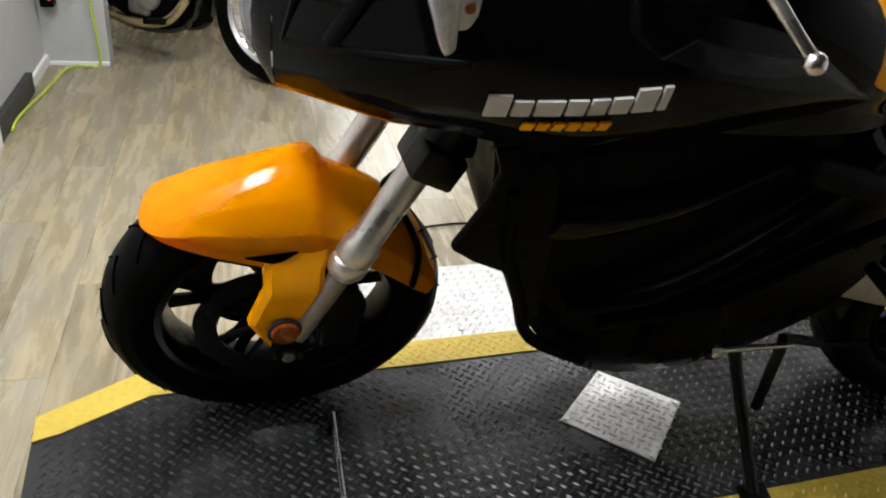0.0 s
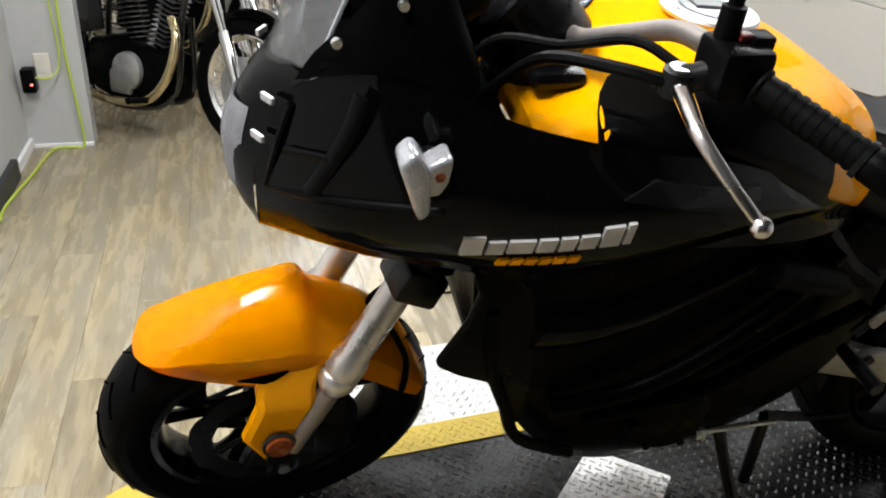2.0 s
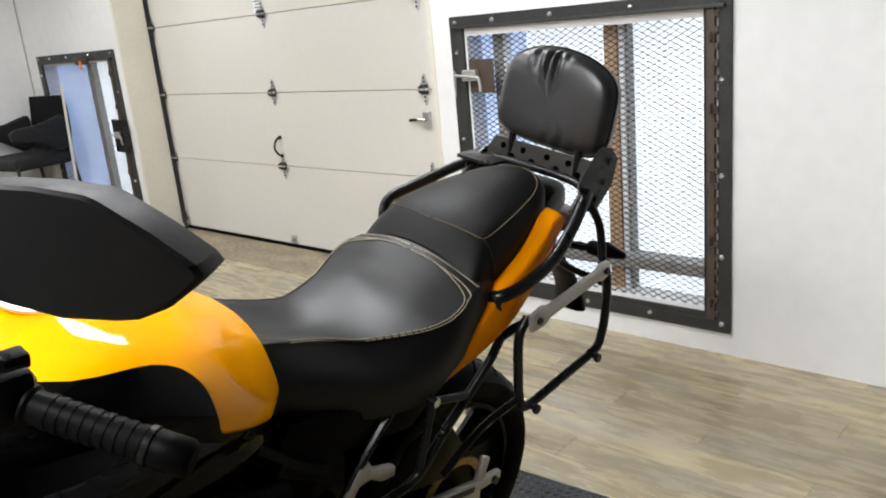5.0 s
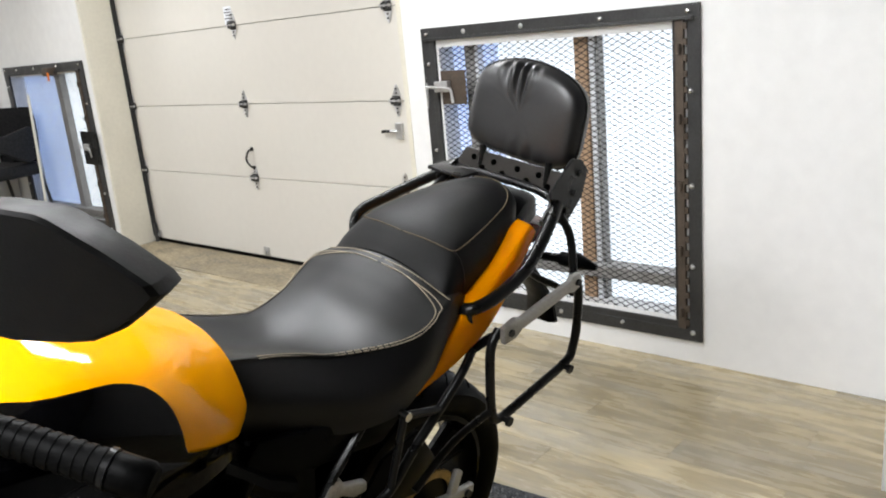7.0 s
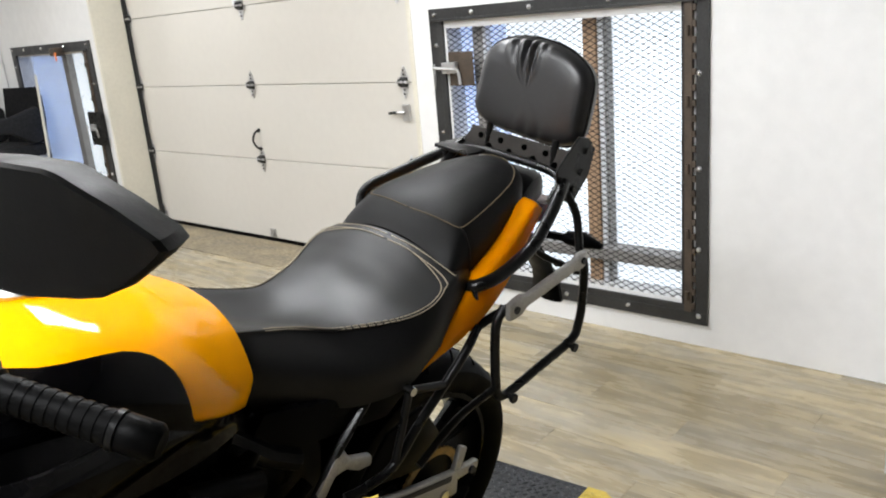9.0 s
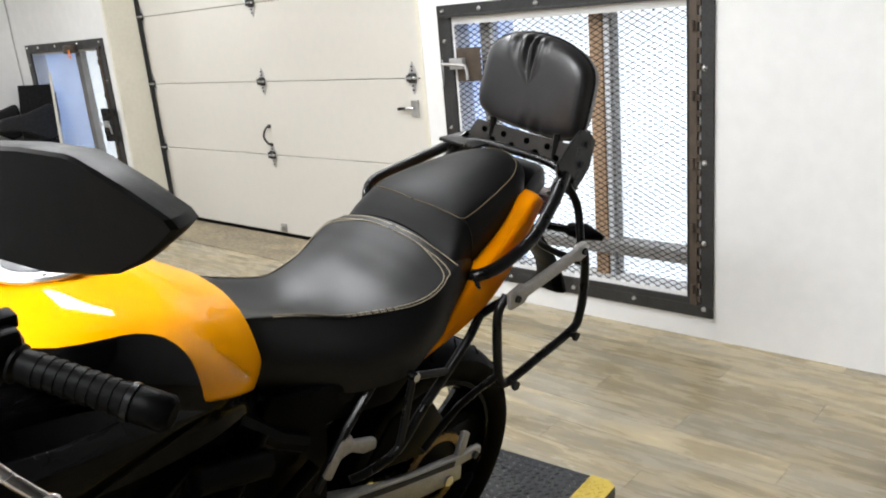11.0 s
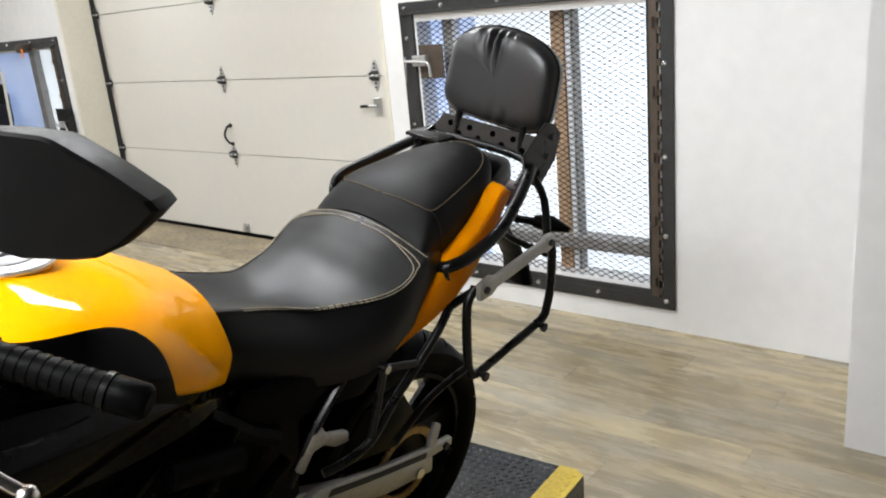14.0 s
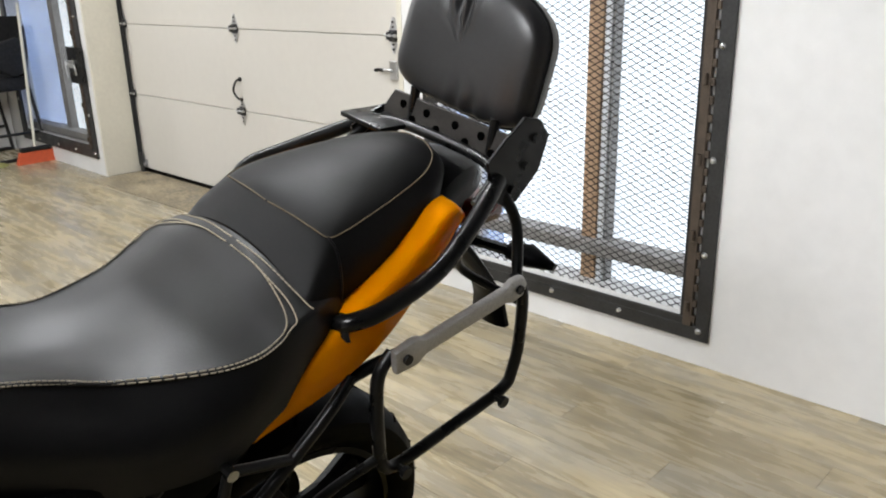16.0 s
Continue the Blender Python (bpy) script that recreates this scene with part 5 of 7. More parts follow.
revolve(b, [(0.045, -0.004), (0.07, -0.004), (0.073, 0.002), (0.07, 0.006), (0.05, 0.007), (0.045, 0.004)], 40, "Z")
for k in range(6):
    t = 2 * math.pi * k / 6 + 0.3
    revolve(b, [(0.0005, 0.0055), (0.004, 0.0055), (0.0035, 0.0085), (0.0005, 0.009)], 8, "Z", (0.06 * math.cos(t), 0.06 * math.sin(t), 0))
part("cap_ring", b, M_STEELSATIN, cap, "brushed steel filler ring with small bolts", True)
b = bm_new()
revolve(b, [(0.0005, 0.0), (0.045, 0.0), (0.045, 0.007), (0.04, 0.009), (0.0005, 0.009)], 32, "Z")
part("cap_lid", b, M_CAPGREY, cap, "grey filler lid with a key flap", True)
b = bm_new()
slab(b, [(-0.03, -0.016), (0.02, -0.016), (0.032, 0), (0.02, 0.016), (-0.03, 0.016)], 0.004, Matrix.Translation((0, 0, 0.009)), 0.001)
part("key_flap", b, M_CAPGREY, cap)
# seat
SEAT_EDGE = [
    (0.875, 0.102, 0.93, 0.936, 0.12, 0.79), (0.92, 0.104, 0.919, 0.902, 0.135, 0.775), (1.02, 0.1, 0.886, 0.866, 0.155, 0.75),
    (1.1, 0.118, 0.862, 0.856, 0.175, 0.728), (1.2, 0.157, 0.86, 0.87, 0.19, 0.728), (1.262, 0.181, 0.876, 0.902, 0.192, 0.765),
    (1.3, 0.182, 0.898, 0.925, 0.188, 0.785), (1.34, 0.176, 0.909, 0.948, 0.18, 0.815), (1.37, 0.164, 0.91, 0.948, 0.172, 0.83), (1.41, 0.15, 0.905, 0.935, 0.155, 0.86)]
SEAT = [(x, [(bs, bz), (max(es, bs) + 0.004, bz + (ez - bz) * 0.55), (es + 0.005, ez - 0.009), (es, ez), (es - 0.014, ez + 0.002 + (cz - ez) * 0.1), (es * 0.5, ez + (cz - ez) * 0.7 + 0.003), (0, cz)]) for x, es, ez, cz, bs, bz in SEAT_EDGE]
b = bm_new()
SEAT_SKIN = hull(b, SEAT, 5, 4)
seat = part("rider_seat", b, M_LEATHER, bike, "black leather rider's seat with pale double stitching", True)
PILL = [
    (1.34, [(0.16, 0.85), (0.168, 0.892), (0.146, 0.92), (0.075, 0.944), (0, 0.952)]),
    (1.365, [(0.158, 0.86), (0.162, 0.912), (0.142, 0.95), (0.072, 0.97), (0, 0.975)]),
    (1.4, [(0.155, 0.874), (0.155, 0.935), (0.132, 0.98), (0.068, 0.998), (0, 1.002)]),
    (1.44, [(0.153, 0.895), (0.151, 0.955), (0.126, 0.997), (0.065, 1.014), (0, 1.018)]),
    (1.52, [(0.142, 0.935), (0.139, 0.98), (0.112, 1.013), (0.06, 1.032), (0, 1.037)]),
    (1.61, [(0.118, 0.975), (0.112, 1.003), (0.088, 1.028), (0.045, 1.046), (0, 1.05)]),
    (1.67, [(0.075, 1.0), (0.074, 1.014), (0.058, 1.03), (0.03, 1.042), (0, 1.045)]),
    (1.69, [(0.045, 1.005), (0.042, 1.012), (0.035, 1.02), (0.018, 1.028), (0, 1.03)]),
]
b = bm_new()
PILL_SKIN = hull(b, PILL, 5, 5)
pill = part("pillion_seat", b, M_PILLION, bike, "black leather pillion seat with a smooth raised front", True)


def surf(skin, nv, x, k, sg, lift):
    """A point just off a seat's skin at x, with k counted along the profile from its lower edge."""
    j = k * nv
    j0 = min(int(j), skin.shape[1] - 2)
    line = skin[:, j0] * (1 - j + j0) + skin[:, j0 + 1] * (j - j0)
    s = -float(np.interp(x, skin[:, 0, 0], line[:, 1]))
    z = float(np.interp(x, skin[:, 0, 0], line[:, 2]))
    c = float(np.interp(x, skin[:, 0, 0], skin[:, 0, 2]))
    d = Vector((s, max(0.0, z - c) + 0.02)).normalized()
    return L(x, sg * (s + d.x * lift), z + d.y * lift)


def stitches(bm, pts, r=0.0012, n=8):
    """Dashed thread along a smooth line."""
    pts = smooth_path(pts, n)
    for p, q in zip(pts, pts[1:]):
        tube(bm, [p, p.lerp(q, 0.75)], r, 5)


for sg in (1, -1):
    for dk in (0.4, -0.42):
        b = bm_new()
        line = [(0.95, 3), (1.0, 3), (1.05, 3), (1.1, 3), (1.2, 3), (1.25, 3.0), (1.283, 3.12), (1.303, 3.5), (1.315, 4.1), (1.322, 4.8), (1.322, 5.55)]
        stitches(b, [surf(SEAT_SKIN, 4, x, k + dk, sg, 0.0022) for x, k in line])
        tagged(part("stitching", b, M_THREAD, seat, "pale stitching along the seat's edge"), kind="stuff")
    for dx in (0.0,):
        b = bm_new()
        stitches(b, [surf(SEAT_SKIN, 4, x + dx, k, sg, 0.0012) for x, k in ((1.345, 3.4), (1.342, 3.8), (1.338, 4.4), (1.334, 5.2), (1.332, 5.95))])
        tagged(part("stitching", b, M_THREAD, seat), kind="stuff")
    b = bm_new()
    tube(b, [surf(SEAT_SKIN, 4, x, 3, sg, 0.0) for x in np.linspace(0.89, 1.27, 40)], 0.0026, 6)
    part("welt", b, M_LEATHER, seat, "", True)
    b = bm_new()
    stitches(b, [surf(PILL_SKIN, 5, x, k, sg, 0.0012) for x, k in ((1.385, 3.95), (1.388, 3.2), (1.392, 2.6), (1.4, 2.1), (1.425, 1.9), (1.47, 1.85), (1.54, 1.85), (1.61, 1.9), (1.655, 2.3), (1.67, 3.2), (1.673, 3.95))])
    tagged(part("stitching", b, M_THREADDARK, pill, "tan stitching"), kind="stuff")
    b = bm_new()
    tube(b, [surf(PILL_SKIN, 5, x, k, sg, 0.0005) for x, k in ((1.4, 2.1), (1.402, 1.6), (1.404, 0.8), (1.406, 0.1))], 0.0022, 6, smooth=4)
    part("seam", b, M_LEATHER, pill)

# tail
for sg in (1, -1):
    b = bm_new()
    rows = []
    for x, zt, zb, s in ((1.25, 0.75, 0.735, 0.178), (1.3, 0.8, 0.754, 0.184), (1.35, 0.845, 0.769, 0.187), (1.4, 0.88, 0.788, 0.188), (1.45, 0.903, 0.811, 0.186), (1.5, 0.927, 0.842, 0.18), (1.55, 0.957, 0.882, 0.172), (1.59, 0.98, 0.915, 0.164), (1.625, 0.984, 0.945, 0.155), (1.645, 0.975, 0.962, 0.147)):
        rows.append([(x, -sg * (s + 0.006 * (1 - (2 * k / 3 - 1) ** 2)), zb + (zt - zb) * k / 3) for k in range(4)])
    for r in rows:
        x, y, z = r[-1]
        r.append((x, y + sg * 0.016, z + 0.006))
        r.append((x, y + sg * 0.04, z + 0.008))
    sheet(b, rows, 0.004 * sg, 4, 3)
    part("tail_panel", b, M_ORANGE, bike, "glossy orange tail panel", True)
    b = bm_new()
    pts = [(1.385, 0.165, 0.868), (1.4, 0.193, 0.882), (1.45, 0.203, 0.892), (1.54, 0.203, 0.92), (1.6, 0.195, 0.957), (1.655, 0.183, 1.0), (1.7, 0.165, 1.022)]
    if sg < 0:
        pts = [(1.47, 0.17, 0.85), (1.49, 0.245, 0.87), (1.505, 0.272, 0.9), (1.535, 0.28, 0.925), (1.6, 0.262, 0.948), (1.7, 0.208, 0.995), (1.76, 0.165, 1.022)]
    tube(b, [L(x, sg * s, z) for x, s, z in pts], 0.0135, 12, smooth=4)
    tube(b, [L(1.395, sg * 0.15, 0.862), L(1.4, sg * 0.19, 0.868)], 0.02, 10)
    part("grab_rail", b, M_BLACKMETAL, bike, "black tubular grab rail", True)
b = bm_new()
hull(b, [(1.6, [(0.11, 0.93), (0.11, 0.97), (0, 0.99)]), (1.69, [(0.09, 0.945), (0.085, 1.0), (0, 1.01)]), (1.76, [(0.07, 0.955), (0.06, 1.0), (0, 1.005)]), (1.8, [(0.045, 0.96), (0.035, 0.985), (0, 0.99)])], 3, 3)
part("tail_cowl", b, M_SATIN, bike, "", True)
b = bm_new()
hull(b, [(1.25, [(0.12, 0.74), (0.125, 0.85), (0, 0.86)]), (1.4, [(0.125, 0.77), (0.135, 0.86), (0, 0.88)]), (1.6, [(0.09, 0.86), (0.1, 0.92), (0, 0.94)]), (1.75, [(0.06, 0.9), (0.05, 0.95), (0, 0.955)])], 3, 3)
part("under_tail", b, M_SATIN, bike, "", True)
b = bm_new()
box(b, (1.74, -0.08, 0.885), (1.84, 0.08, 0.93), 0.015)
part("tail_light", b, M_TAILRED, bike, "dark red tail light", True)
# number plate hanger with rear signals
b = bm_new()
tube(b, [(1.72, 0, 0.89), (1.82, 0, 0.8), (1.92, 0, 0.68), (1.95, 0, 0.6)], [0.05, 0.04, 0.04, 0.05], 10, smooth=3, flat=0.35)
part("plate_hanger", b, M_SATIN, bike, "", True)
for sg in (1, -1):
    sig = new("rear_turn_signal")
    sig.parent = bike
    b = bm_new()
    tube(b, [L(1.82, sg * 0.03, 0.83), L(1.83, sg * 0.12, 0.84)], 0.011, 8)
    part("stalk", b, M_SATIN, sig, "", True)
    b = bm_new()
    tube(b, [L(1.83, sg * 0.11, 0.84), L(1.84, sg * 0.15, 0.842), L(1.85, sg * 0.2, 0.838)], [0.02, 0.026, 0.008], 12, flat=0.8)
    part("lens", b, M_SATIN, sig, "dark rear turn signal", True)

# pannier rack
rack = new("pannier_rack")
rack.parent = bike
for sg in (1, -1):
    b = bm_new()
    tube(b, [L(x, sg * s, z) for x, s, z in ((1.722, 0.212, 0.868), (1.74, 0.22, 0.83), (1.748, 0.224, 0.735), (1.742, 0.225, 0.68), (1.72, 0.225, 0.647), (1.6, 0.22, 0.618), (1.5, 0.215, 0.595), (1.465, 0.215, 0.605), (1.45, 0.215, 0.65), (1.436, 0.215, 0.74), (1.437, 0.213, 0.79), (1.46, 0.212, 0.82))], 0.0105, 10, smooth=4)
    part("side_hoop", b, M_BLACKMETAL, rack, "black tubular pannier hoop", True)
    for q in ((1.49, 0.24, 0.596), (1.7, 0.25, 0.644)):
        b = bm_new()
        rod(b, L(q[0], sg * (q[1] - 0.03), q[2]), L(q[0], sg * q[1], q[2]), 0.006, 8)
        rod(b, L(q[0], sg * (q[1] - 0.005), q[2]), L(q[0], sg * (q[1] + 0.003), q[2]), 0.011, 8)
        part("hoop_stud", b, M_BLACKMETAL, rack)
    b = bm_new()
    m = Matrix.Translation(L(1.46, sg * 0.225, 0.82)) @ pose(0, 0, 0, 90, -9.5, 0) @ Matrix.Diagonal((0.86, 1, 1, 1))
    out = [(-0.018, -0.02), (0.03, -0.024), (0.05, -0.014), (0.25, -0.014), (0.27, -0.022), (0.3, -0.018), (0.31, 0), (0.3, 0.018), (0.27, 0.022), (0.25, 0.014), (0.05, 0.014), (0.03, 0.024), (-0.018, 0.02)]
    slab(b, out, 0.014, m, 0.004)
    arm = part("rack_arm", b, M_ALU, rack, "cast aluminium rack arm with bolts", 40)
    for q in (0.005, 0.285):
        c = m @ Vector((q, 0, 0.007))
        b = bm_new()
        rod(b, c + Vector((0, -0.012, 0)), c + Vector((0, 0.012, 0)), 0.008, 12)
        part("arm_bolt", b, M_BLACKMETAL, arm)
    for r, pts in ((0.0095, ((1.72, 0.155, 1.0), (1.745, 0.18, 0.94), (1.73, 0.21, 0.86))),
                   (0.008, ((1.68, 0.16, 0.965), (1.66, 0.14, 0.9), (1.7, 0.12, 0.84), (1.76, 0.2, 0.8))),
                   (0.01, ((1.5, 0.21, 0.81), (1.45, 0.19, 0.79), (1.41, 0.18, 0.775))),
                   (0.0095, ((1.405, 0.19, 0.785), (1.36, 0.2, 0.75), (1.3, 0.2, 0.695), (1.23, 0.2, 0.635), (1.165, 0.2, 0.572), (1.1, 0.19, 0.55), (1.06, 0.18, 0.545))),
                   (0.008, ((1.2, 0.2, 0.728), (1.3, 0.2, 0.697))),
                   (0.008, ((1.2, 0.2, 0.728), (1.185, 0.2, 0.65), (1.17, 0.2, 0.578))),
                   (0.0085, ((1.46, 0.215, 0.63), (1.36, 0.19, 0.58), (1.25, 0.19, 0.52)))):
        b = bm_new()
        tube(b, [L(x, sg * y, z) for x, y, z in pts], r, 10, smooth=4)
        part("rack_strut", b, M_BLACKMETAL, rack, "", True)
    b = bm_new()
    rod(b, L(1.2, sg * 0.19, 0.73), L(1.2, sg * 0.212, 0.73), 0.009, 10)
    part("strut_bolt", b, M_STEEL, rack)

# backrest
back = new("backrest")
back.parent = bike
b = bm_new()
W, H, T = 0.154, 0.104, 0.034
NU, NV = 36, 20


def pad_outline(a):
    """Rounded, slightly tapering outline of the pad."""
    c, s = math.cos(a), math.sin(a)
    k = 1 / (abs(c) ** 5 + abs(s) ** 5) ** 0.2
    y, z = c * k * W, s * k * H
    if z > 0:
        z *= 1 + 0.14 * (1 - (y / W) ** 2) - 0.2 * (y / W) ** 2
    else:
        z *= 1 - 0.04 * (y / W) ** 2
    return y * (1 - 0.05 * (0.5 + 0.5 * z / H)), z


rings = []
for side_x, k in ((T * 0.32, 0.0), (T * 0.33, 0.4), (T * 0.31, 0.56), (T * 0.27, 0.68), (T * 0.2, 0.78), (T * 0.1, 0.87), (-T * 0.05, 0.925), (-T * 0.3, 0.965), (-T * 0.75, 1.0), (-T, 1.0), (-T * 1.35, 0.985), (-T * 1.7, 0.96), (-T * 1.75, 0.7), (-T * 1.75, 0.0)):
    ring = []
    for j in range(160):
        a = 2 * math.pi * j / 160
        y, z = pad_outline(a)
        x = side_x * 1.0
        edge = max(0, k - 0.5) * 2
        yy, zz = y * k, z * k / H
        if side_x > -T * 0.4:
            up, low = max(0, min(1, (zz - 0.3) / 0.35)), max(0, min(1, (-zz - 0.45) / 0.3))
            x += 0.009 * up * math.sin(yy * 230 + 1.3 * math.sin(yy * 60) - zz) * max(0, 1 - abs(yy - 0.035) / 0.085)
            x += 0.0035 * low * math.sin(yy * 170 + 2.0 + zz * 2) * max(0, 1 - abs(yy + 0.05) / 0.09)
        ring.append(Vector((-x - 0.0 + T * 0.5, y * max(k, 0.02), z * max(k, 0.02))))
    rings.append(ring)
loft(b, rings)
pad_m = pose(1.738, -0.006, 1.187, 4, 7, 3)
pad = part("backrest_pad", b, M_PADVINYL, back, "black leather backrest pad puckered at its edges", 60, pad_m)
b = bm_new()
tube(b, [pad_m @ Vector((T * 1.25, *[v * 1.005 for v in pad_outline(2 * math.pi * j / 64)])) for j in range(64)], 0.003, 6, closed=True)
part("piping", b, M_LEATHER, pad, "", True, pad_m.inverted())
for y in (-0.1, 0.09):
    b = bm_new()
    tube(b, [(1.746, y, 1.02), (1.75, y, 1.095)], 0.009, 10)
    part("pad_post", b, M_BLACKMETAL, back)
b = bm_new()
m = Matrix(((0, 0.2, 1, 1.735), (1, 0, 0, 0), (0, 1, 0, 1.02), (0, 0, 0, 1)))
slab(b, [(-0.15, 0.0), (0.15, 0.0), (0.158, 0.025), (0.14, 0.058), (-0.14, 0.058), (-0.158, 0.025)], 0.006, m, 0.0015)
plate = part("mount_plate", b, M_PLATEBROWN, back, "dark perforated mounting plate")
for y, z in ((-0.11, 0.02), (-0.08, 0.04), (-0.05, 0.02), (-0.02, 0.04), (0.02, 0.02), (0.05, 0.04), (0.08, 0.02), (0.11, 0.04)):
    c = m @ Vector((y, z, -0.002))
    b = bm_new()
    rod(b, c, c + Vector((0.011, 0, 0.0)), 0.0075, 10)
    part("plate_hole", b, M_GROOVE, plate)
for sg in (1, -1):
    b = bm_new()
    slab(b, [(x, z if sg > 0 else 0.972 + (z - 0.972) * 0.5) for x, z in [(1.69, 0.99), (1.72, 0.972), (1.752, 0.973), (1.798, 1.02), (1.811, 1.08), (1.78, 1.11), (1.742, 1.118), (1.7, 1.085), (1.668, 1.055)]], 0.006, side(-0.166 if sg > 0 else 0.16), 0.0015)
    br = part("side_bracket", b, M_BLACKMETAL, back)
    for x, z in ((1.735, 1.0), (1.76, 1.035), (1.775, 1.08))[:3 if sg > 0 else 1]:
        b = bm_new()
        rod(b, L(x, sg * 0.162, z), L(x, sg * 0.172, z), 0.0075, 10)
        part("bracket_bolt", b, M_DARK, br)
b = bm_new()
tube(b, [(1.66, -0.16, 0.985), (1.705, -0.15, 1.02), (1.73, -0.1, 1.028), (1.735, 0, 1.03), (1.73, 0.1, 1.028), (1.705, 0.15, 1.02), (1.66, 0.16, 0.985)], 0.01, 10, smooth=4)
box(b, (1.665, 0.08, 1.025), (1.765, 0.19, 1.034), 0.002)
part("cross_tube", b, M_BLACKMETAL, back, "", True)

# engine, frame and lower bodywork
b = bm_new()
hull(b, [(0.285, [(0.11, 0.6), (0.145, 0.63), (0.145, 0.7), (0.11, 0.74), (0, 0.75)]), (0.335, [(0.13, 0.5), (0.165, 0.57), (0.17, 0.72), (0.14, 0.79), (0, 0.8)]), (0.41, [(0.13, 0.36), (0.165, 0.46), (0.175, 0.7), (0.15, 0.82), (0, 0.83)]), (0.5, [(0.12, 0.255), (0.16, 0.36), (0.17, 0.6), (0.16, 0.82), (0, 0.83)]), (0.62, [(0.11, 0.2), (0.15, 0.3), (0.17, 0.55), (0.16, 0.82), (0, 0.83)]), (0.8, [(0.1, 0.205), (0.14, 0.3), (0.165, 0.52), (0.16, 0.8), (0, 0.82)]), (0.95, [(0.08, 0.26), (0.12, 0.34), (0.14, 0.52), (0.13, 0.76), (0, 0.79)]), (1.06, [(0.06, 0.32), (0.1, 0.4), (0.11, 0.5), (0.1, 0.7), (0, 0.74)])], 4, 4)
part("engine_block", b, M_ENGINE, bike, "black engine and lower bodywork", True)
for sg in (1, -1):
    b = bm_new()
    slab(b, [(0.265, 0.775), (0.279, 0.735), (0.267, 0.685), (0.225, 0.603), (0.262, 0.578), (0.31, 0.556), (0.332, 0.51), (0.356, 0.44), (0.385, 0.46), (0.38, 0.6), (0.36, 0.74), (0.31, 0.785)], 0.02, side(-0.2 if sg > 0 else 0.18), 0.006)
    part("radiator_shroud", b, M_SATIN, bike, "", 40)
    b = bm_new()
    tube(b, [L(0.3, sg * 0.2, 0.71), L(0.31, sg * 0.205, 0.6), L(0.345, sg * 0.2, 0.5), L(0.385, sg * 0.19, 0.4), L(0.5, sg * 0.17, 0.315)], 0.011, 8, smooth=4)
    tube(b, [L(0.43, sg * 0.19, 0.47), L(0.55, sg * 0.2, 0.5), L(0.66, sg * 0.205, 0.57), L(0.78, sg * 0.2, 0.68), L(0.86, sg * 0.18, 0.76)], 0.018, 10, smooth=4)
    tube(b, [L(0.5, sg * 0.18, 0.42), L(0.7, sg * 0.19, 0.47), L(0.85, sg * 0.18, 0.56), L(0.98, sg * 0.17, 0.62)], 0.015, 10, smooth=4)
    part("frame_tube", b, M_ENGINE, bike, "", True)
    b = bm_new()
    sheet(b, [[(x, -sg * 0.198, z), (x + 0.02, -sg * 0.205, z + 0.03), (x + 0.03, -sg * 0.19, z + 0.06)] for x, z in ((0.36, 0.62), (0.45, 0.62), (0.55, 0.65), (0.64, 0.7), (0.7, 0.74))], 0.004 * sg, 3, 3)
    part("air_deflector", b, M_GLOSS, bike, "", True)
    b = bm_new()
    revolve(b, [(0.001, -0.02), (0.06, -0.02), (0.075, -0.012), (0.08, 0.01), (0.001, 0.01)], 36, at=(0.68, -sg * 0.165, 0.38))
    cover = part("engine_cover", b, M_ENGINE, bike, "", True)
    for k in range(6):
        t = 2 * math.pi * k / 6
        b = bm_new()
        rod(b, (0.68 + 0.07 * math.cos(t), -sg * 0.165 - 0.02, 0.38 + 0.07 * math.sin(t)), (0.68 + 0.07 * math.cos(t), -sg * 0.165 + 0.02, 0.38 + 0.07 * math.sin(t)), 0.008, 8)
        part("cover_bolt", b, M_ENGINE, cover)
    b = bm_new()
    tube(b, [L(0.716, sg * 0.218, 0.762), L(0.72, sg * 0.218, 0.761), L(0.846, sg * 0.218, 0.727), L(0.85, sg * 0.218, 0.726)], [0.018, 0.024, 0.024, 0.018], 14)
    rod(b, L(0.79, sg * 0.14, 0.742), L(0.79, sg * 0.21, 0.742), 0.014)
    part("frame_slider", b, M_TEXTURED, bike, "black plastic frame slider", True)
    b = bm_new()
    tube(b, [L(0.82, sg * 0.17, 0.8), L(0.9, sg * 0.165, 0.72), L(0.96, sg * 0.165, 0.68)], 0.02, 8)
    slab(b, [(0.84, 0.72), (1.18, 0.66), (1.26, 0.715), (1.1, 0.75), (0.9, 0.8)], 0.02, side(-0.165 if sg > 0 else 0.145), 0.006)
    part("seat_frame", b, M_SATIN, bike, "", 40)
    # foot rest hanger
    b = bm_new()
    slab(b, [(0.99, 0.588), (1.035, 0.65), (1.058, 0.655), (1.07, 0.632), (1.125, 0.612), (1.125, 0.588), (1.09, 0.592), (1.06, 0.612), (1.035, 0.61), (1.01, 0.572)], 0.018, side(-0.185 if sg > 0 else 0.167), 0.006)
    part("foot_rest_hanger", b, M_ALU, bike, "cast aluminium foot rest hanger", 40)
    b = bm_new()
    slab(b, [(0.985, 0.53), (1.03, 0.538), (1.2, 0.49), (1.36, 0.455), (1.43, 0.447), (1.43, 0.425), (1.36, 0.429), (1.15, 0.478), (1.02, 0.512)], 0.016, side(-0.205 if sg > 0 else 0.189), 0.004)
    slab(b, [(1.345, 0.44), (1.37, 0.436), (1.39, 0.5), (1.37, 0.512)], 0.014, side(-0.203 if sg > 0 else 0.189), 0.004)
    peg = part("peg_bracket", b, M_ALU, bike, "brushed aluminium passenger peg bracket", 40)
    b = bm_new()
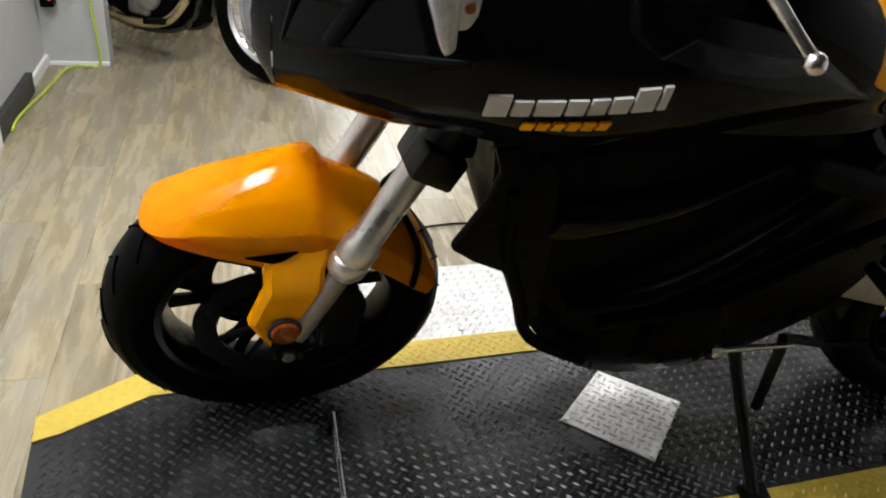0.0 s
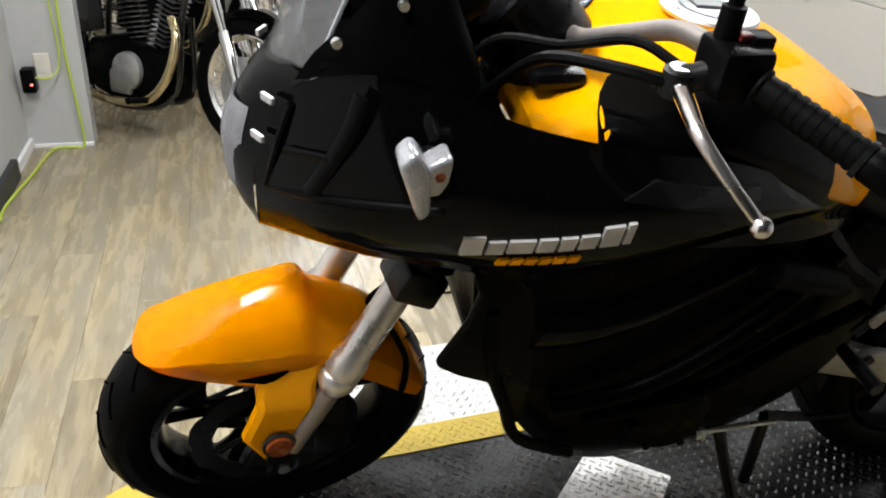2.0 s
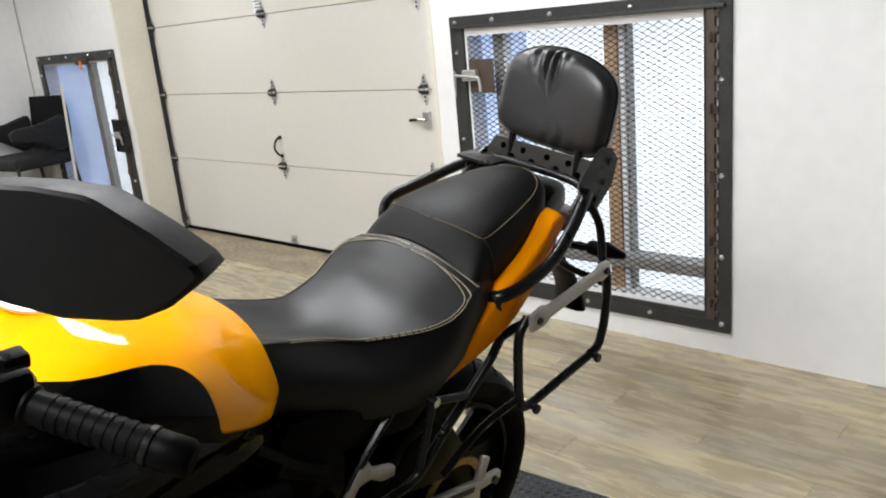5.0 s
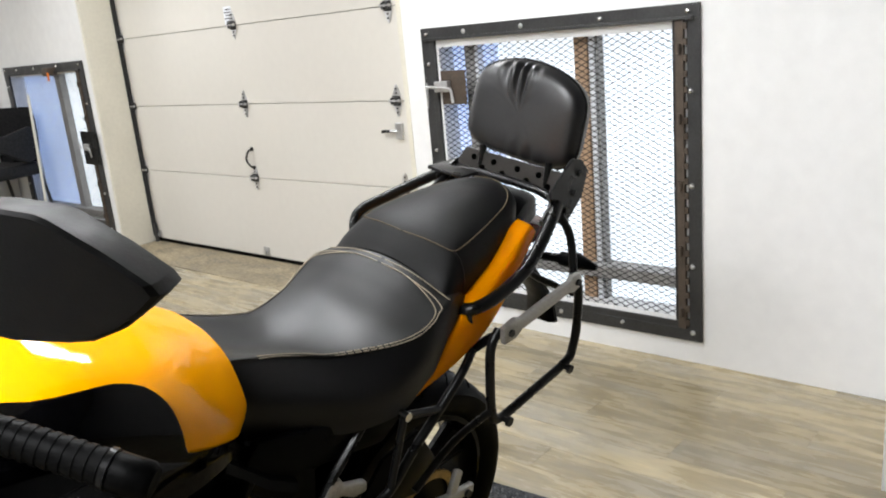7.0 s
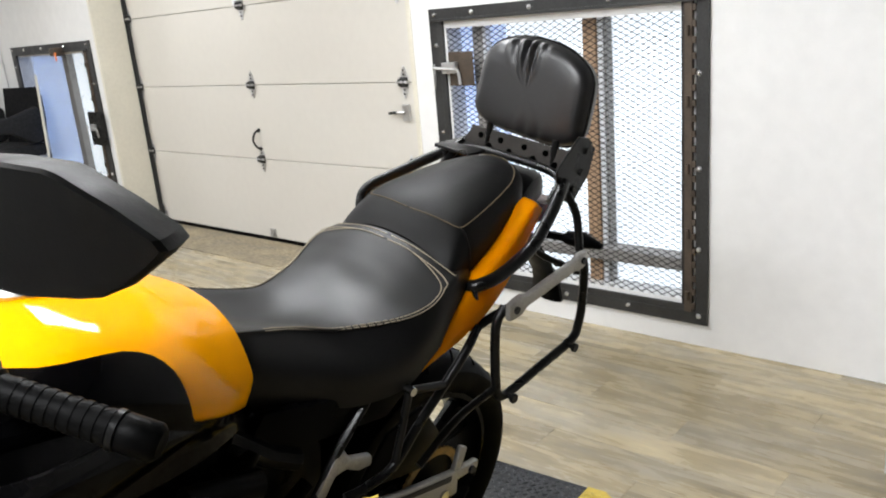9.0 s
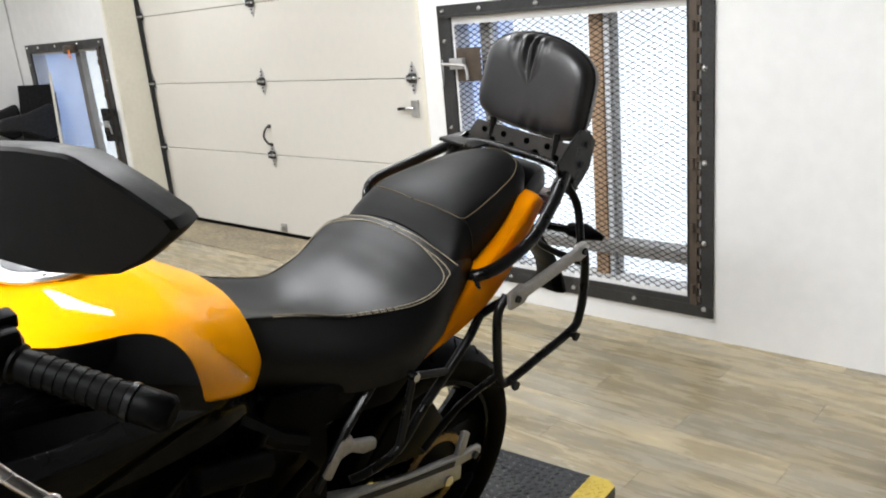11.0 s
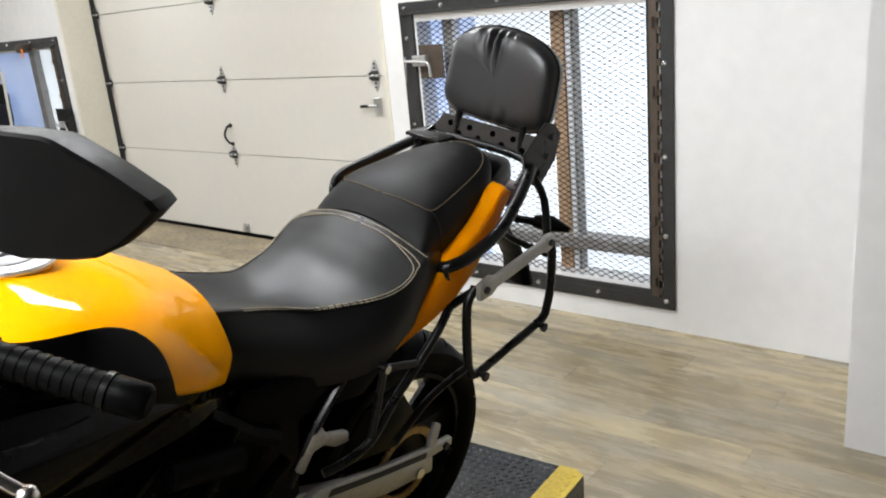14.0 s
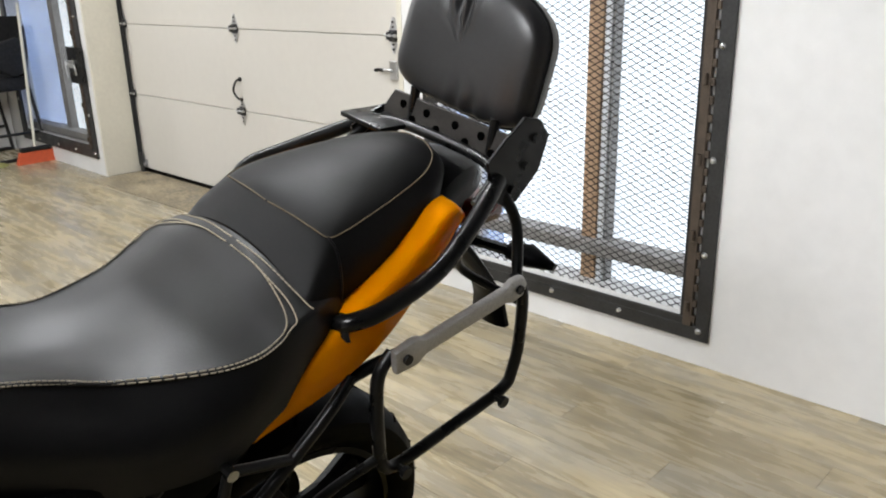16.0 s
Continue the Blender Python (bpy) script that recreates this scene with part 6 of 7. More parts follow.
    slab(b, [(1.06, 0.522), (1.2, 0.484), (1.34, 0.453), (1.335, 0.44), (1.16, 0.481), (1.05, 0.51)], 0.003, side(-0.208 if sg > 0 else 0.205), 0.001)
    part("bracket_inlay", b, M_DARK, peg, "dark inlay of the bracket")
    for q in ((1.005, 0.524), (1.405, 0.436)):
        b = bm_new()
        rod(b, L(q[0], sg * 0.2, q[1]), L(q[0], sg * 0.212, q[1]), 0.009, 12)
        part("bracket_bolt", b, M_DARK, peg)
    b = bm_new()
    tube(b, [L(0.98, sg * 0.175, 0.56), L(1.05, sg * 0.175, 0.66), L(1.14, sg * 0.165, 0.74)], 0.009, 8)
    rod(b, L(0.98, sg * 0.17, 0.52), L(0.98, sg * 0.27, 0.52), 0.014)
    part("foot_peg", b, M_BLACKMETAL, bike, "", True)
    # swingarm
    b = bm_new()
    loft(b, [[L(x, sg * (s + ds), z + dz) for ds, dz in ((-0.015, -h), (0.015, -h), (0.015, h), (-0.015, h))] for x, s, z, h in ((0.97, 0.09, 0.44, 0.045), (1.15, 0.105, 0.39, 0.035), (1.3, 0.112, 0.34, 0.028), (1.46, 0.115, 0.31, 0.022))])
    bmesh.ops.bevel(b, geom=list(b.edges), offset=0.006, segments=2, profile=0.5, affect="EDGES")
    part("swingarm", b, M_ALU, bike, "cast aluminium swingarm", True)
    b = bm_new()
    slab(b, [(1.12, 0.5), (1.3, 0.46), (1.36, 0.52), (1.3, 0.62), (1.2, 0.6)], 0.01, side(-0.15 if sg > 0 else 0.14), 0.003)
    part("heel_guard", b, M_SATIN, bike, "", 40)
b = bm_new()
rows = [[(1.41 + (0.335 + (0.006 if abs(y) < 0.05 else -0.008)) * math.cos(a), y, 0.312 + (0.335 + (0.006 if abs(y) < 0.05 else -0.008)) * math.sin(a)) for y in (-0.085, -0.05, 0, 0.05, 0.085)] for a in np.linspace(math.pi * 0.62, math.pi * 1.02, 8)]
sheet(b, rows, 0.004, 2, 2)
part("rear_hugger", b, M_SATIN, bike, "", True)
b = bm_new()
tube(b, [(1.18, 0.02, 0.72), (1.12, 0.02, 0.46)], 0.02, 12)
pts = []
for k in range(70):
    t = k / 69
    a = t * 2 * math.pi * 7
    c = Vector((1.18, 0.02, 0.72)).lerp(Vector((1.12, 0.02, 0.46)), t)
    pts.append(c + Vector((0.034 * math.cos(a), 0.034 * math.sin(a), 0)))
tube(b, pts, 0.006, 6)
part("rear_shock", b, M_DARK, bike, "", True)
b = bm_new()
rod(b, (1.41, -0.135, 0.312), (1.41, 0.135, 0.312), 0.014)
part("rear_axle", b, M_STEEL, bike)
# side stand
b = bm_new()
foot = BIKE.inverted() @ Vector((0.9, 0.5, 0.186))
tube(b, [(0.84, -0.12, 0.27), (0.86, -0.15, 0.2), foot], [0.014, 0.013, 0.011], 10)
box(b, (foot.x - 0.03, foot.y - 0.02, foot.z - 0.004), (foot.x + 0.03, foot.y + 0.02, foot.z + 0.006), 0.003)
part("side_stand", b, M_BLACKMETAL, bike, "black side stand", True)
b = bm_new()
rod(b, (0.77, -0.14, 0.285), (0.79, -0.14, 0.285), 0.018, 12)
rod(b, (0.79, -0.14, 0.285), (0.95, -0.14, 0.29), 0.006, 8)
part("stand_spring", b, M_STEEL, bike)
b = bm_new()
rod(b, (0.93, -0.13, 0.3), (0.945, -0.14, 0.1), 0.012, 8)
tube(b, [(0.93, -0.13, 0.3), (1.02, -0.13, 0.28), (1.1, -0.15, 0.3)], 0.01, 8)
part("shift_lever", b, M_BLACKMETAL, bike)
# ---- things at the back of the shop ----
M_CHROME = material("chrome", (0.75, 0.75, 0.76), 0.1, metal=1.0, vary=0.05, rough_vary=0.05)
M_CRUISER = material("cruiser_black", (0.006, 0.006, 0.006), 0.2, vary=0.3, coat=0.3)
M_FINDARK = material("dark_fin_metal", (0.09, 0.088, 0.085), 0.45, metal=0.7, vary=0.25, scale=25)
M_ENGSILVER = material("engine_silver", (0.4, 0.395, 0.385), 0.4, metal=0.8, vary=0.25, scale=25, bump=0.1)
M_BRASSY = material("heat_tinted_chrome", (0.6, 0.5, 0.3), 0.2, metal=1.0, vary=0.3, scale=8)
M_SIGNAL = material("orange_signal_lens", (0.85, 0.2, 0.01), 0.25, vary=0.1)
M_FABRIC = material("black_fabric", (0.006, 0.006, 0.007), 0.9, vary=0.25, scale=60, bump=0.3, bump_scale=700)
M_TANCLOTH = material("tan_fabric", (0.42, 0.27, 0.09), 0.9, vary=0.15, scale=50, bump=0.3, bump_scale=600)
M_BROWNCLOTH = material("brown_fabric", (0.16, 0.1, 0.045), 0.9, vary=0.15, scale=50, bump=0.3, bump_scale=600)
M_CHAIRFRAME = material("black_chair_frame", (0.01, 0.01, 0.01), 0.35, vary=0.2)
M_WHITEPLASTIC = material("white_plastic_film", (0.8, 0.8, 0.8), 0.45, vary=0.06, scale=20, bump=0.3, bump_scale=40)
M_BLUECLOTH = material("blue_rag", (0.22, 0.36, 0.55), 0.9, vary=0.3, scale=40, bump=0.4, bump_scale=200)
M_YELLOWCLOTH = material("yellow_rag", (0.42, 0.42, 0.16), 0.9, vary=0.3, scale=40, bump=0.4, bump_scale=200)
M_REDPLASTIC = material("red_crate_plastic", (0.5, 0.03, 0.03), 0.45, vary=0.15)
M_CARDBOARD = material("cardboard", (0.32, 0.2, 0.1), 0.8, vary=0.15, scale=12, bump=0.1)
M_BLUEPLASTIC = material("blue_plastic", (0.06, 0.2, 0.6), 0.4, vary=0.1)
M_GREYBOARD = material("grey_board", (0.2, 0.21, 0.22), 0.5, vary=0.15, scale=4)
M_BLUEBOARD = material("dark_blue_board", (0.03, 0.05, 0.1), 0.5, vary=0.3, scale=5)
M_BROOMRED = material("orange_red_bristles", (0.55, 0.09, 0.03), 0.8, vary=0.3, scale=80, bump=0.4, bump_scale=400)
M_CORD = material("lime_cord", (0.42, 0.52, 0.06), 0.5, vary=0.1)
M_PLYWOOD = material("plywood_scrap", (0.3, 0.2, 0.11), 0.7, vary=0.2, scale=20, stretch=(1, 0.1, 1))


M_REDLED = bpy.data.materials.new("red_led")
M_REDLED.use_nodes = True
_led = M_REDLED.node_tree.nodes["Principled BSDF"]
_led.inputs["Emission Color"].default_value = (1, 0.05, 0.02, 1)
_led.inputs["Emission Strength"].default_value = 6


def cruiser():
    """A black and chrome cruiser: x rearward from the front axle, y to its right."""
    c = thing("cruiser_motorcycle", Matrix(), "black cruiser motorcycle with chrome fork, spoked wheels and exhaust", "motorcycle", "parked cruisers")
    for nm, ax, r, w in (("front_wheel", 0, 0.33, 0.1), ("rear_wheel", 1.42, 0.31, 0.15)):
        wh = new(nm)
        wh.parent = c
        wh.matrix_basis = Matrix.Translation((ax, 0, r))
        h = w / 2
        b = bm_new()
        revolve(b, [(r - 0.085, -h * 0.7), (r - 0.05, -h), (r - 0.02, -h * 0.85), (r, 0), (r - 0.02, h * 0.85), (r - 0.05, h), (r - 0.085, h * 0.7), (r - 0.09, 0)], 56)
        part("tyre", b, M_RUBBER, wh, "black tyre", True)
        b = bm_new()
        revolve(b, [(r - 0.083, -h * 0.7), (r - 0.09, -h * 0.75), (r - 0.108, -h * 0.5), (r - 0.112, 0), (r - 0.108, h * 0.5), (r - 0.09, h * 0.75), (r - 0.083, h * 0.7), (r - 0.092, 0)], 56)
        part("rim", b, M_CHROME, wh, "chrome rim", True)
        b = bm_new()
        revolve(b, [(0.012, -0.06), (0.03, -0.06), (0.045, -0.045), (0.025, -0.03), (0.025, 0.03), (0.045, 0.045), (0.03, 0.06), (0.012, 0.06)], 24)
        part("hub", b, M_CHROME, wh, "", True)
        for k in range(32):
            t = 2 * math.pi * k / 32
            sd = 1 if k % 2 else -1
            dt = 0.45 if k % 4 < 2 else -0.45
            b = bm_new()
            rod(b, (0.042 * math.cos(t + dt * 3), 0.045 * sd, 0.042 * math.sin(t + dt * 3)), ((r - 0.11) * math.cos(t), 0.01 * sd, (r - 0.11) * math.sin(t)), 0.0019, 5)
            part("spoke", b, M_CHROME, wh)
        b = bm_new()
        revolve(b, [(0.09, 0.055), (0.145, 0.055), (0.145, 0.061), (0.09, 0.061)], 40)
        revolve(b, [(0.03, 0.05), (0.095, 0.056), (0.095, 0.062), (0.03, 0.058)], 24)
        part("brake_disc", b, M_ENGSILVER, wh, "", 30)
    for sg in (1, -1):
        y = 0.1 * sg
        b = bm_new()
        tube(b, [(-0.01, y, 0.31), (0.0, y, 0.33), (0.085, y, 0.58), (0.087, y, 0.585)], [0.026, 0.03, 0.03, 0.026], 16)
        part("fork_leg", b, M_CHROME, c, "chrome fork leg", True)
        b = bm_new()
        tube(b, [(0.085, y, 0.58), (0.28, y, 1.09)], 0.021, 16)
        part("fork_tube", b, M_CHROME, c, "", True)
        b = bm_new()
        tube(b, [(0.2, y, 0.885), (0.205, y + 0.05 * sg, 0.89), (0.2, y + 0.085 * sg, 0.89)], 0.008, 8)
        tube(b, [(0.235, y + 0.08 * sg, 0.89), (0.225, y + 0.08 * sg, 0.89), (0.19, y + 0.08 * sg, 0.89), (0.175, y + 0.08 * sg, 0.89)], [0.012, 0.034, 0.04, 0.036], 16)
        sig = part("turn_signal", b, M_CHROME, c, "chrome turn signal", True)
        b = bm_new()
        tube(b, [(0.175, y + 0.08 * sg, 0.89), (0.155, y + 0.08 * sg, 0.89), (0.148, y + 0.08 * sg, 0.89)], [0.035, 0.034, 0.02], 16)
        part("lens", b, M_SIGNAL, sig, "orange lens", True)
        b = bm_new()
        tube(b, [(0.3, 0.03 * sg, 1.1), (0.3, 0.07 * sg, 1.17), (0.33, 0.2 * sg, 1.22), (0.42, 0.33 * sg, 1.2), (0.48, 0.37 * sg, 1.18)], 0.0125, 10, smooth=4)
        bar2 = part("handlebar", b, M_CHROME, c, "chrome handlebar", True)
        b = bm_new()
        tube(b, [(0.48, 0.37 * sg, 1.18), (0.58, 0.42 * sg, 1.14)], 0.018, 12)
        part("grip", b, M_RUBBER, bar2)
        b = bm_new()
        tube(b, [(0.4, 0.32 * sg, 1.22), (0.37, 0.35 * sg, 1.3), (0.37, 0.37 * sg, 1.36)], 0.007, 8)
        tube(b, [(0.355, 0.37 * sg, 1.38), (0.37, 0.37 * sg, 1.38), (0.385, 0.37 * sg, 1.38)], [0.03, 0.062, 0.055], 20)
        part("mirror", b, M_CHROME, c, "", True)
        b = bm_new()
        tube(b, [(1.1, 0.14 * sg, 0.66), (1.24, 0.14 * sg, 0.36)], 0.016, 10)
        for k in range(9):
            p = Vector((1.1, 0.14 * sg, 0.66)).lerp(Vector((1.24, 0.14 * sg, 0.36)), 0.12 + k * 0.07)
            tube(b, [p, p + Vector((0.004, 0, -0.009))], 0.03, 12)
        part("shock_absorber", b, M_CHROME, c, "chrome coil shock absorber", True)
    b = bm_new()
    revolve(b, [(0.001, 0.1), (0.04, 0.1), (0.08, 0.06), (0.095, 0.0), (0.09, -0.005), (0.001, -0.005)], 28, "X", (0.09, 0, 0.9))
    hl = part("headlight", b, M_CHROME, c, "chrome headlight bowl", True)
    b = bm_new()
    revolve(b, [(0.001, -0.03), (0.05, -0.024), (0.085, -0.004), (0.085, 0.0), (0.001, 0.0)], 28, "X", (0.085, 0, 0.9))
    part("lens", b, M_CLEARLENS, hl, "clear headlight lens", True)
    for z in (0.8, 1.05):
        b = bm_new()
        x = 0.085 + (z - 0.58) * 0.382
        box(b, (x - 0.02, -0.13, z - 0.016), (x + 0.05, 0.13, z + 0.016), 0.008)
        part("fork_yoke", b, M_CHROME, c, "", True)
    b = bm_new()
    sheet(b, [[(0.36 * math.cos(a), y, 0.33 + (0.36 - abs(y) * 0.5) * math.sin(a)) for y in (-0.065, -0.035, 0, 0.035, 0.065)] for a in np.linspace(0.15 * math.pi, 0.72 * math.pi, 8)], 0.004, 2, 2)
    part("front_fender", b, M_CRUISER, c, "black front fender", True)
    b = bm_new()
    sheet(b, [[(1.42 + 0.37 * math.cos(a), y, 0.33 + (0.37 - abs(y) * 0.6) * math.sin(a)) for y in (-0.1, -0.05, 0, 0.05, 0.1)] for a in np.linspace(0.05 * math.pi, 0.72 * math.pi, 8)], 0.004, 2, 2)
    part("rear_fender", b, M_CRUISER, c, "black rear fender", True)
    b = bm_new()
    hull(b, [(0.36, [(0.05, 0.8), (0.07, 0.85), (0.05, 0.92), (0, 0.93)]), (0.46, [(0.1, 0.79), (0.14, 0.85), (0.1, 0.94), (0, 0.96)]), (0.62, [(0.12, 0.77), (0.16, 0.83), (0.11, 0.92), (0, 0.945)]), (0.8, [(0.07, 0.76), (0.09, 0.79), (0.06, 0.84), (0, 0.86)])], 4, 4)
    part("fuel_tank", b, M_CRUISER, c, "black teardrop tank", True)
    b = bm_new()
    hull(b, [(0.8, [(0.08, 0.72), (0.1, 0.76), (0.06, 0.79), (0, 0.79)]), (0.98, [(0.15, 0.66), (0.17, 0.71), (0.12, 0.745), (0, 0.74)]), (1.12, [(0.16, 0.68), (0.17, 0.75), (0.11, 0.8), (0, 0.8)]), (1.42, [(0.12, 0.72), (0.13, 0.78), (0.09, 0.82), (0, 0.83)])], 4, 3)
    part("saddle", b, M_LEATHER, c, "black stepped saddle", True)
    b = bm_new()
    hull(b, [(0.42, [(0.06, 0.2), (0.09, 0.28), (0.06, 0.4), (0, 0.42)]), (0.55, [(0.11, 0.17), (0.13, 0.28), (0.1, 0.42), (0, 0.44)]), (0.78, [(0.12, 0.17), (0.14, 0.3), (0.11, 0.45), (0, 0.47)]), (0.98, [(0.08, 0.2), (0.1, 0.3), (0.07, 0.42), (0, 0.44)])], 4, 4)
    part("crankcase", b, M_ENGINE, c, "black crankcase", True)
    b = bm_new()
    tube(b, [(0.66, 0.12, 0.32), (0.66, 0.15, 0.32), (0.66, 0.165, 0.32)], [0.095, 0.09, 0.065], 28)
    box(b, (0.64, 0.12, 0.2), (0.78, 0.15, 0.32), 0.02)
    part("engine_cover", b, M_ENGSILVER, c, "silver engine side cover", True)
    for bx, tx in ((0.56, 0.47), (0.72, 0.78)):
        b = bm_new()
        tube(b, [(bx, 0, 0.42), (tx, 0, 0.7)], 0.045, 20)
        cyl = part("cylinder", b, M_ENGINE, c, "", True)
        for k in range(11):
            p = Vector((bx, 0, 0.44)).lerp(Vector((tx, 0, 0.68)), k / 10)
            b = bm_new()
            box(b, (-0.052, -0.06, -0.003), (0.052, 0.06, 0.003), 0.001, Matrix.Translation(p) @ pose(0, 0, 0, 0, math.degrees(math.atan2(tx - bx, 0.28)), 0))
            part("cooling_fin", b, M_FINDARK, cyl)
        b = bm_new()
        box(b, (-0.055, -0.065, 0), (0.055, 0.065, 0.045), 0.018, Matrix.Translation((tx, 0, 0.69)) @ pose(0, 0, 0, 0, math.degrees(math.atan2(tx - bx, 0.28)), 0))
        part("cylinder_head", b, M_CHROME, c, "chrome cylinder head cover", True)
    b = bm_new()
    tube(b, [(0.42, 0.08, 0.6), (0.36, 0.12, 0.5), (0.4, 0.15, 0.32), (0.52, 0.17, 0.2), (0.75, 0.18, 0.17), (0.95, 0.18, 0.2)], 0.022, 12, smooth=5)
    part("exhaust_pipe", b, M_BRASSY, c, "curved chrome exhaust pipe", True)
    b = bm_new()
    tube(b, [(0.93, 0.18, 0.2), (0.97, 0.18, 0.205), (1.6, 0.19, 0.27), (1.68, 0.19, 0.278)], [0.024, 0.044, 0.044, 0.03], 16)
    part("silencer", b, M_CHROME, c, "long chrome silencer", True)
    b = bm_new()
    tube(b, [(0.33, 0, 0.9), (0.4, 0.03, 0.6), (0.42, 0.06, 0.25), (0.6, 0.09, 0.14), (0.95, 0.09, 0.16), (1.02, 0.09, 0.4), (0.95, 0.06, 0.74), (0.5, 0.02, 0.78), (0.33, 0, 0.9)], 0.017, 10, smooth=4)
    tube(b, [(0.4, -0.03, 0.6), (0.42, -0.06, 0.25), (0.6, -0.09, 0.14), (0.95, -0.09, 0.16), (1.02, -0.09, 0.4), (0.95, -0.06, 0.74)], 0.017, 10, smooth=4)
    for sg in (1, -1):
        tube(b, [(1.0, 0.09 * sg, 0.36), (1.42, 0.11 * sg, 0.31)], 0.02, 10)
    part("frame", b, M_CRUISER, c, "", True)
    b = bm_new()
    slab(b, [(0.82, 0.5), (0.98, 0.46), (1.04, 0.56), (1.0, 0.66), (0.84, 0.66)], 0.02, side(0.11), 0.006)
    part("side_cover", b, M_CRUISER, c, "", 40)
    b = bm_new()
    tube(b, [(0.5, 0.1, 0.2), (0.5, 0.3, 0.22)], 0.016, 10)
    part("foot_peg", b, M_RUBBER, c)
    b = bm_new()
    revolve(b, [(0.001, -0.04), (0.03, -0.03), (0.035, 0.0), (0.03, 0.01), (0.001, 0.01)], 18, "X", (1.8, 0, 0.6))
    part("tail_light", b, M_TAILRED, c)
    b = bm_new()
    ft = pose(0, 0, 0, 6, 0, 0).inverted() @ Vector((0.85, -0.3, 0.012))
    tube(b, [(0.8, -0.09, 0.15), ft], 0.011, 8)
    part("side_stand", b, M_CHROME, c)
    return c


cr = cruiser()
cr.matrix_basis = pose(0.08, 3.42, 0, 6, 0, 139)
cr2 = copy_thing(cr, pose(0.24, 4.55, 0, 6, 0, 139))
cr3 = copy_thing(cr, pose(-0.04, 5.7, 0, 6, 0, 139))


def bar_stool():
    s = thing("bar_stool", Matrix(), "black upholstered stool with arms on a tubular sled base", "stool")
    b = bm_new()
    box(b, (-0.24, -0.24, 0.5), (0.24, 0.24, 0.6), 0.035, seg=3)
    part("seat", b, M_FABRIC, s, "", True)
    b = bm_new()
    sheet(b, [[(0.21 + 0.05 * k / 4 - 0.02 * (1 - t * t), 0.24 * t, 0.6 + 0.42 * k / 4) for t in (-1, -0.6, 0, 0.6, 1)] for k in range(5)], 0.085, 2, 2)
    part("backrest", b, M_FABRIC, s, "", 60)
    for sg in (1, -1):
        b = bm_new()
        slab(b, [(-0.23, 0.72), (-0.24, 0.79), (-0.2, 0.815), (0.0, 0.83), (0.2, 0.88), (0.22, 0.84), (0.2, 0.62), (0.12, 0.6), (-0.05, 0.7)], 0.055, side(0.235 * sg - 0.0275), 0.018, 3)
        part("armrest", b, M_FABRIC, s, "black padded arm", True)
    for sg in (1, -1):
        b = bm_new()
        tube(b, [(-0.23, 0.23 * sg, 0.53), (-0.26, 0.25 * sg, 0.02), (-0.2, 0.25 * sg, 0.014), (0.24, 0.25 * sg, 0.014), (0.28, 0.25 * sg, 0.04), (0.22, 0.24 * sg, 0.55), (0.26, 0.22 * sg, 0.75), (0.28, 0.2 * sg, 0.95)], 0.0125, 10, smooth=4)
        part("side_leg", b, M_CHAIRFRAME, s, "", True)
    b = bm_new()
    tube(b, [(0.24, 0.24, 0.19), (-0.2, 0.24, 0.2), (-0.25, 0.2, 0.2), (-0.25, -0.2, 0.2), (-0.2, -0.24, 0.2), (0.24, -0.24, 0.19)], 0.011, 10, smooth=3)
    part("foot_rail", b, M_CHAIRFRAME, s, "", True)
    for x in (-0.12, 0.14):
        b = bm_new()
        rod(b, (x, -0.23, 0.52), (x, 0.23, 0.52), 0.011)
        part("seat_rail", b, M_CHAIRFRAME, s)
    return s


bar_stool().matrix_basis = pose(3.17, 7.44, 0, 0, 0, 10) @ Matrix.Scale(1.19, 4)


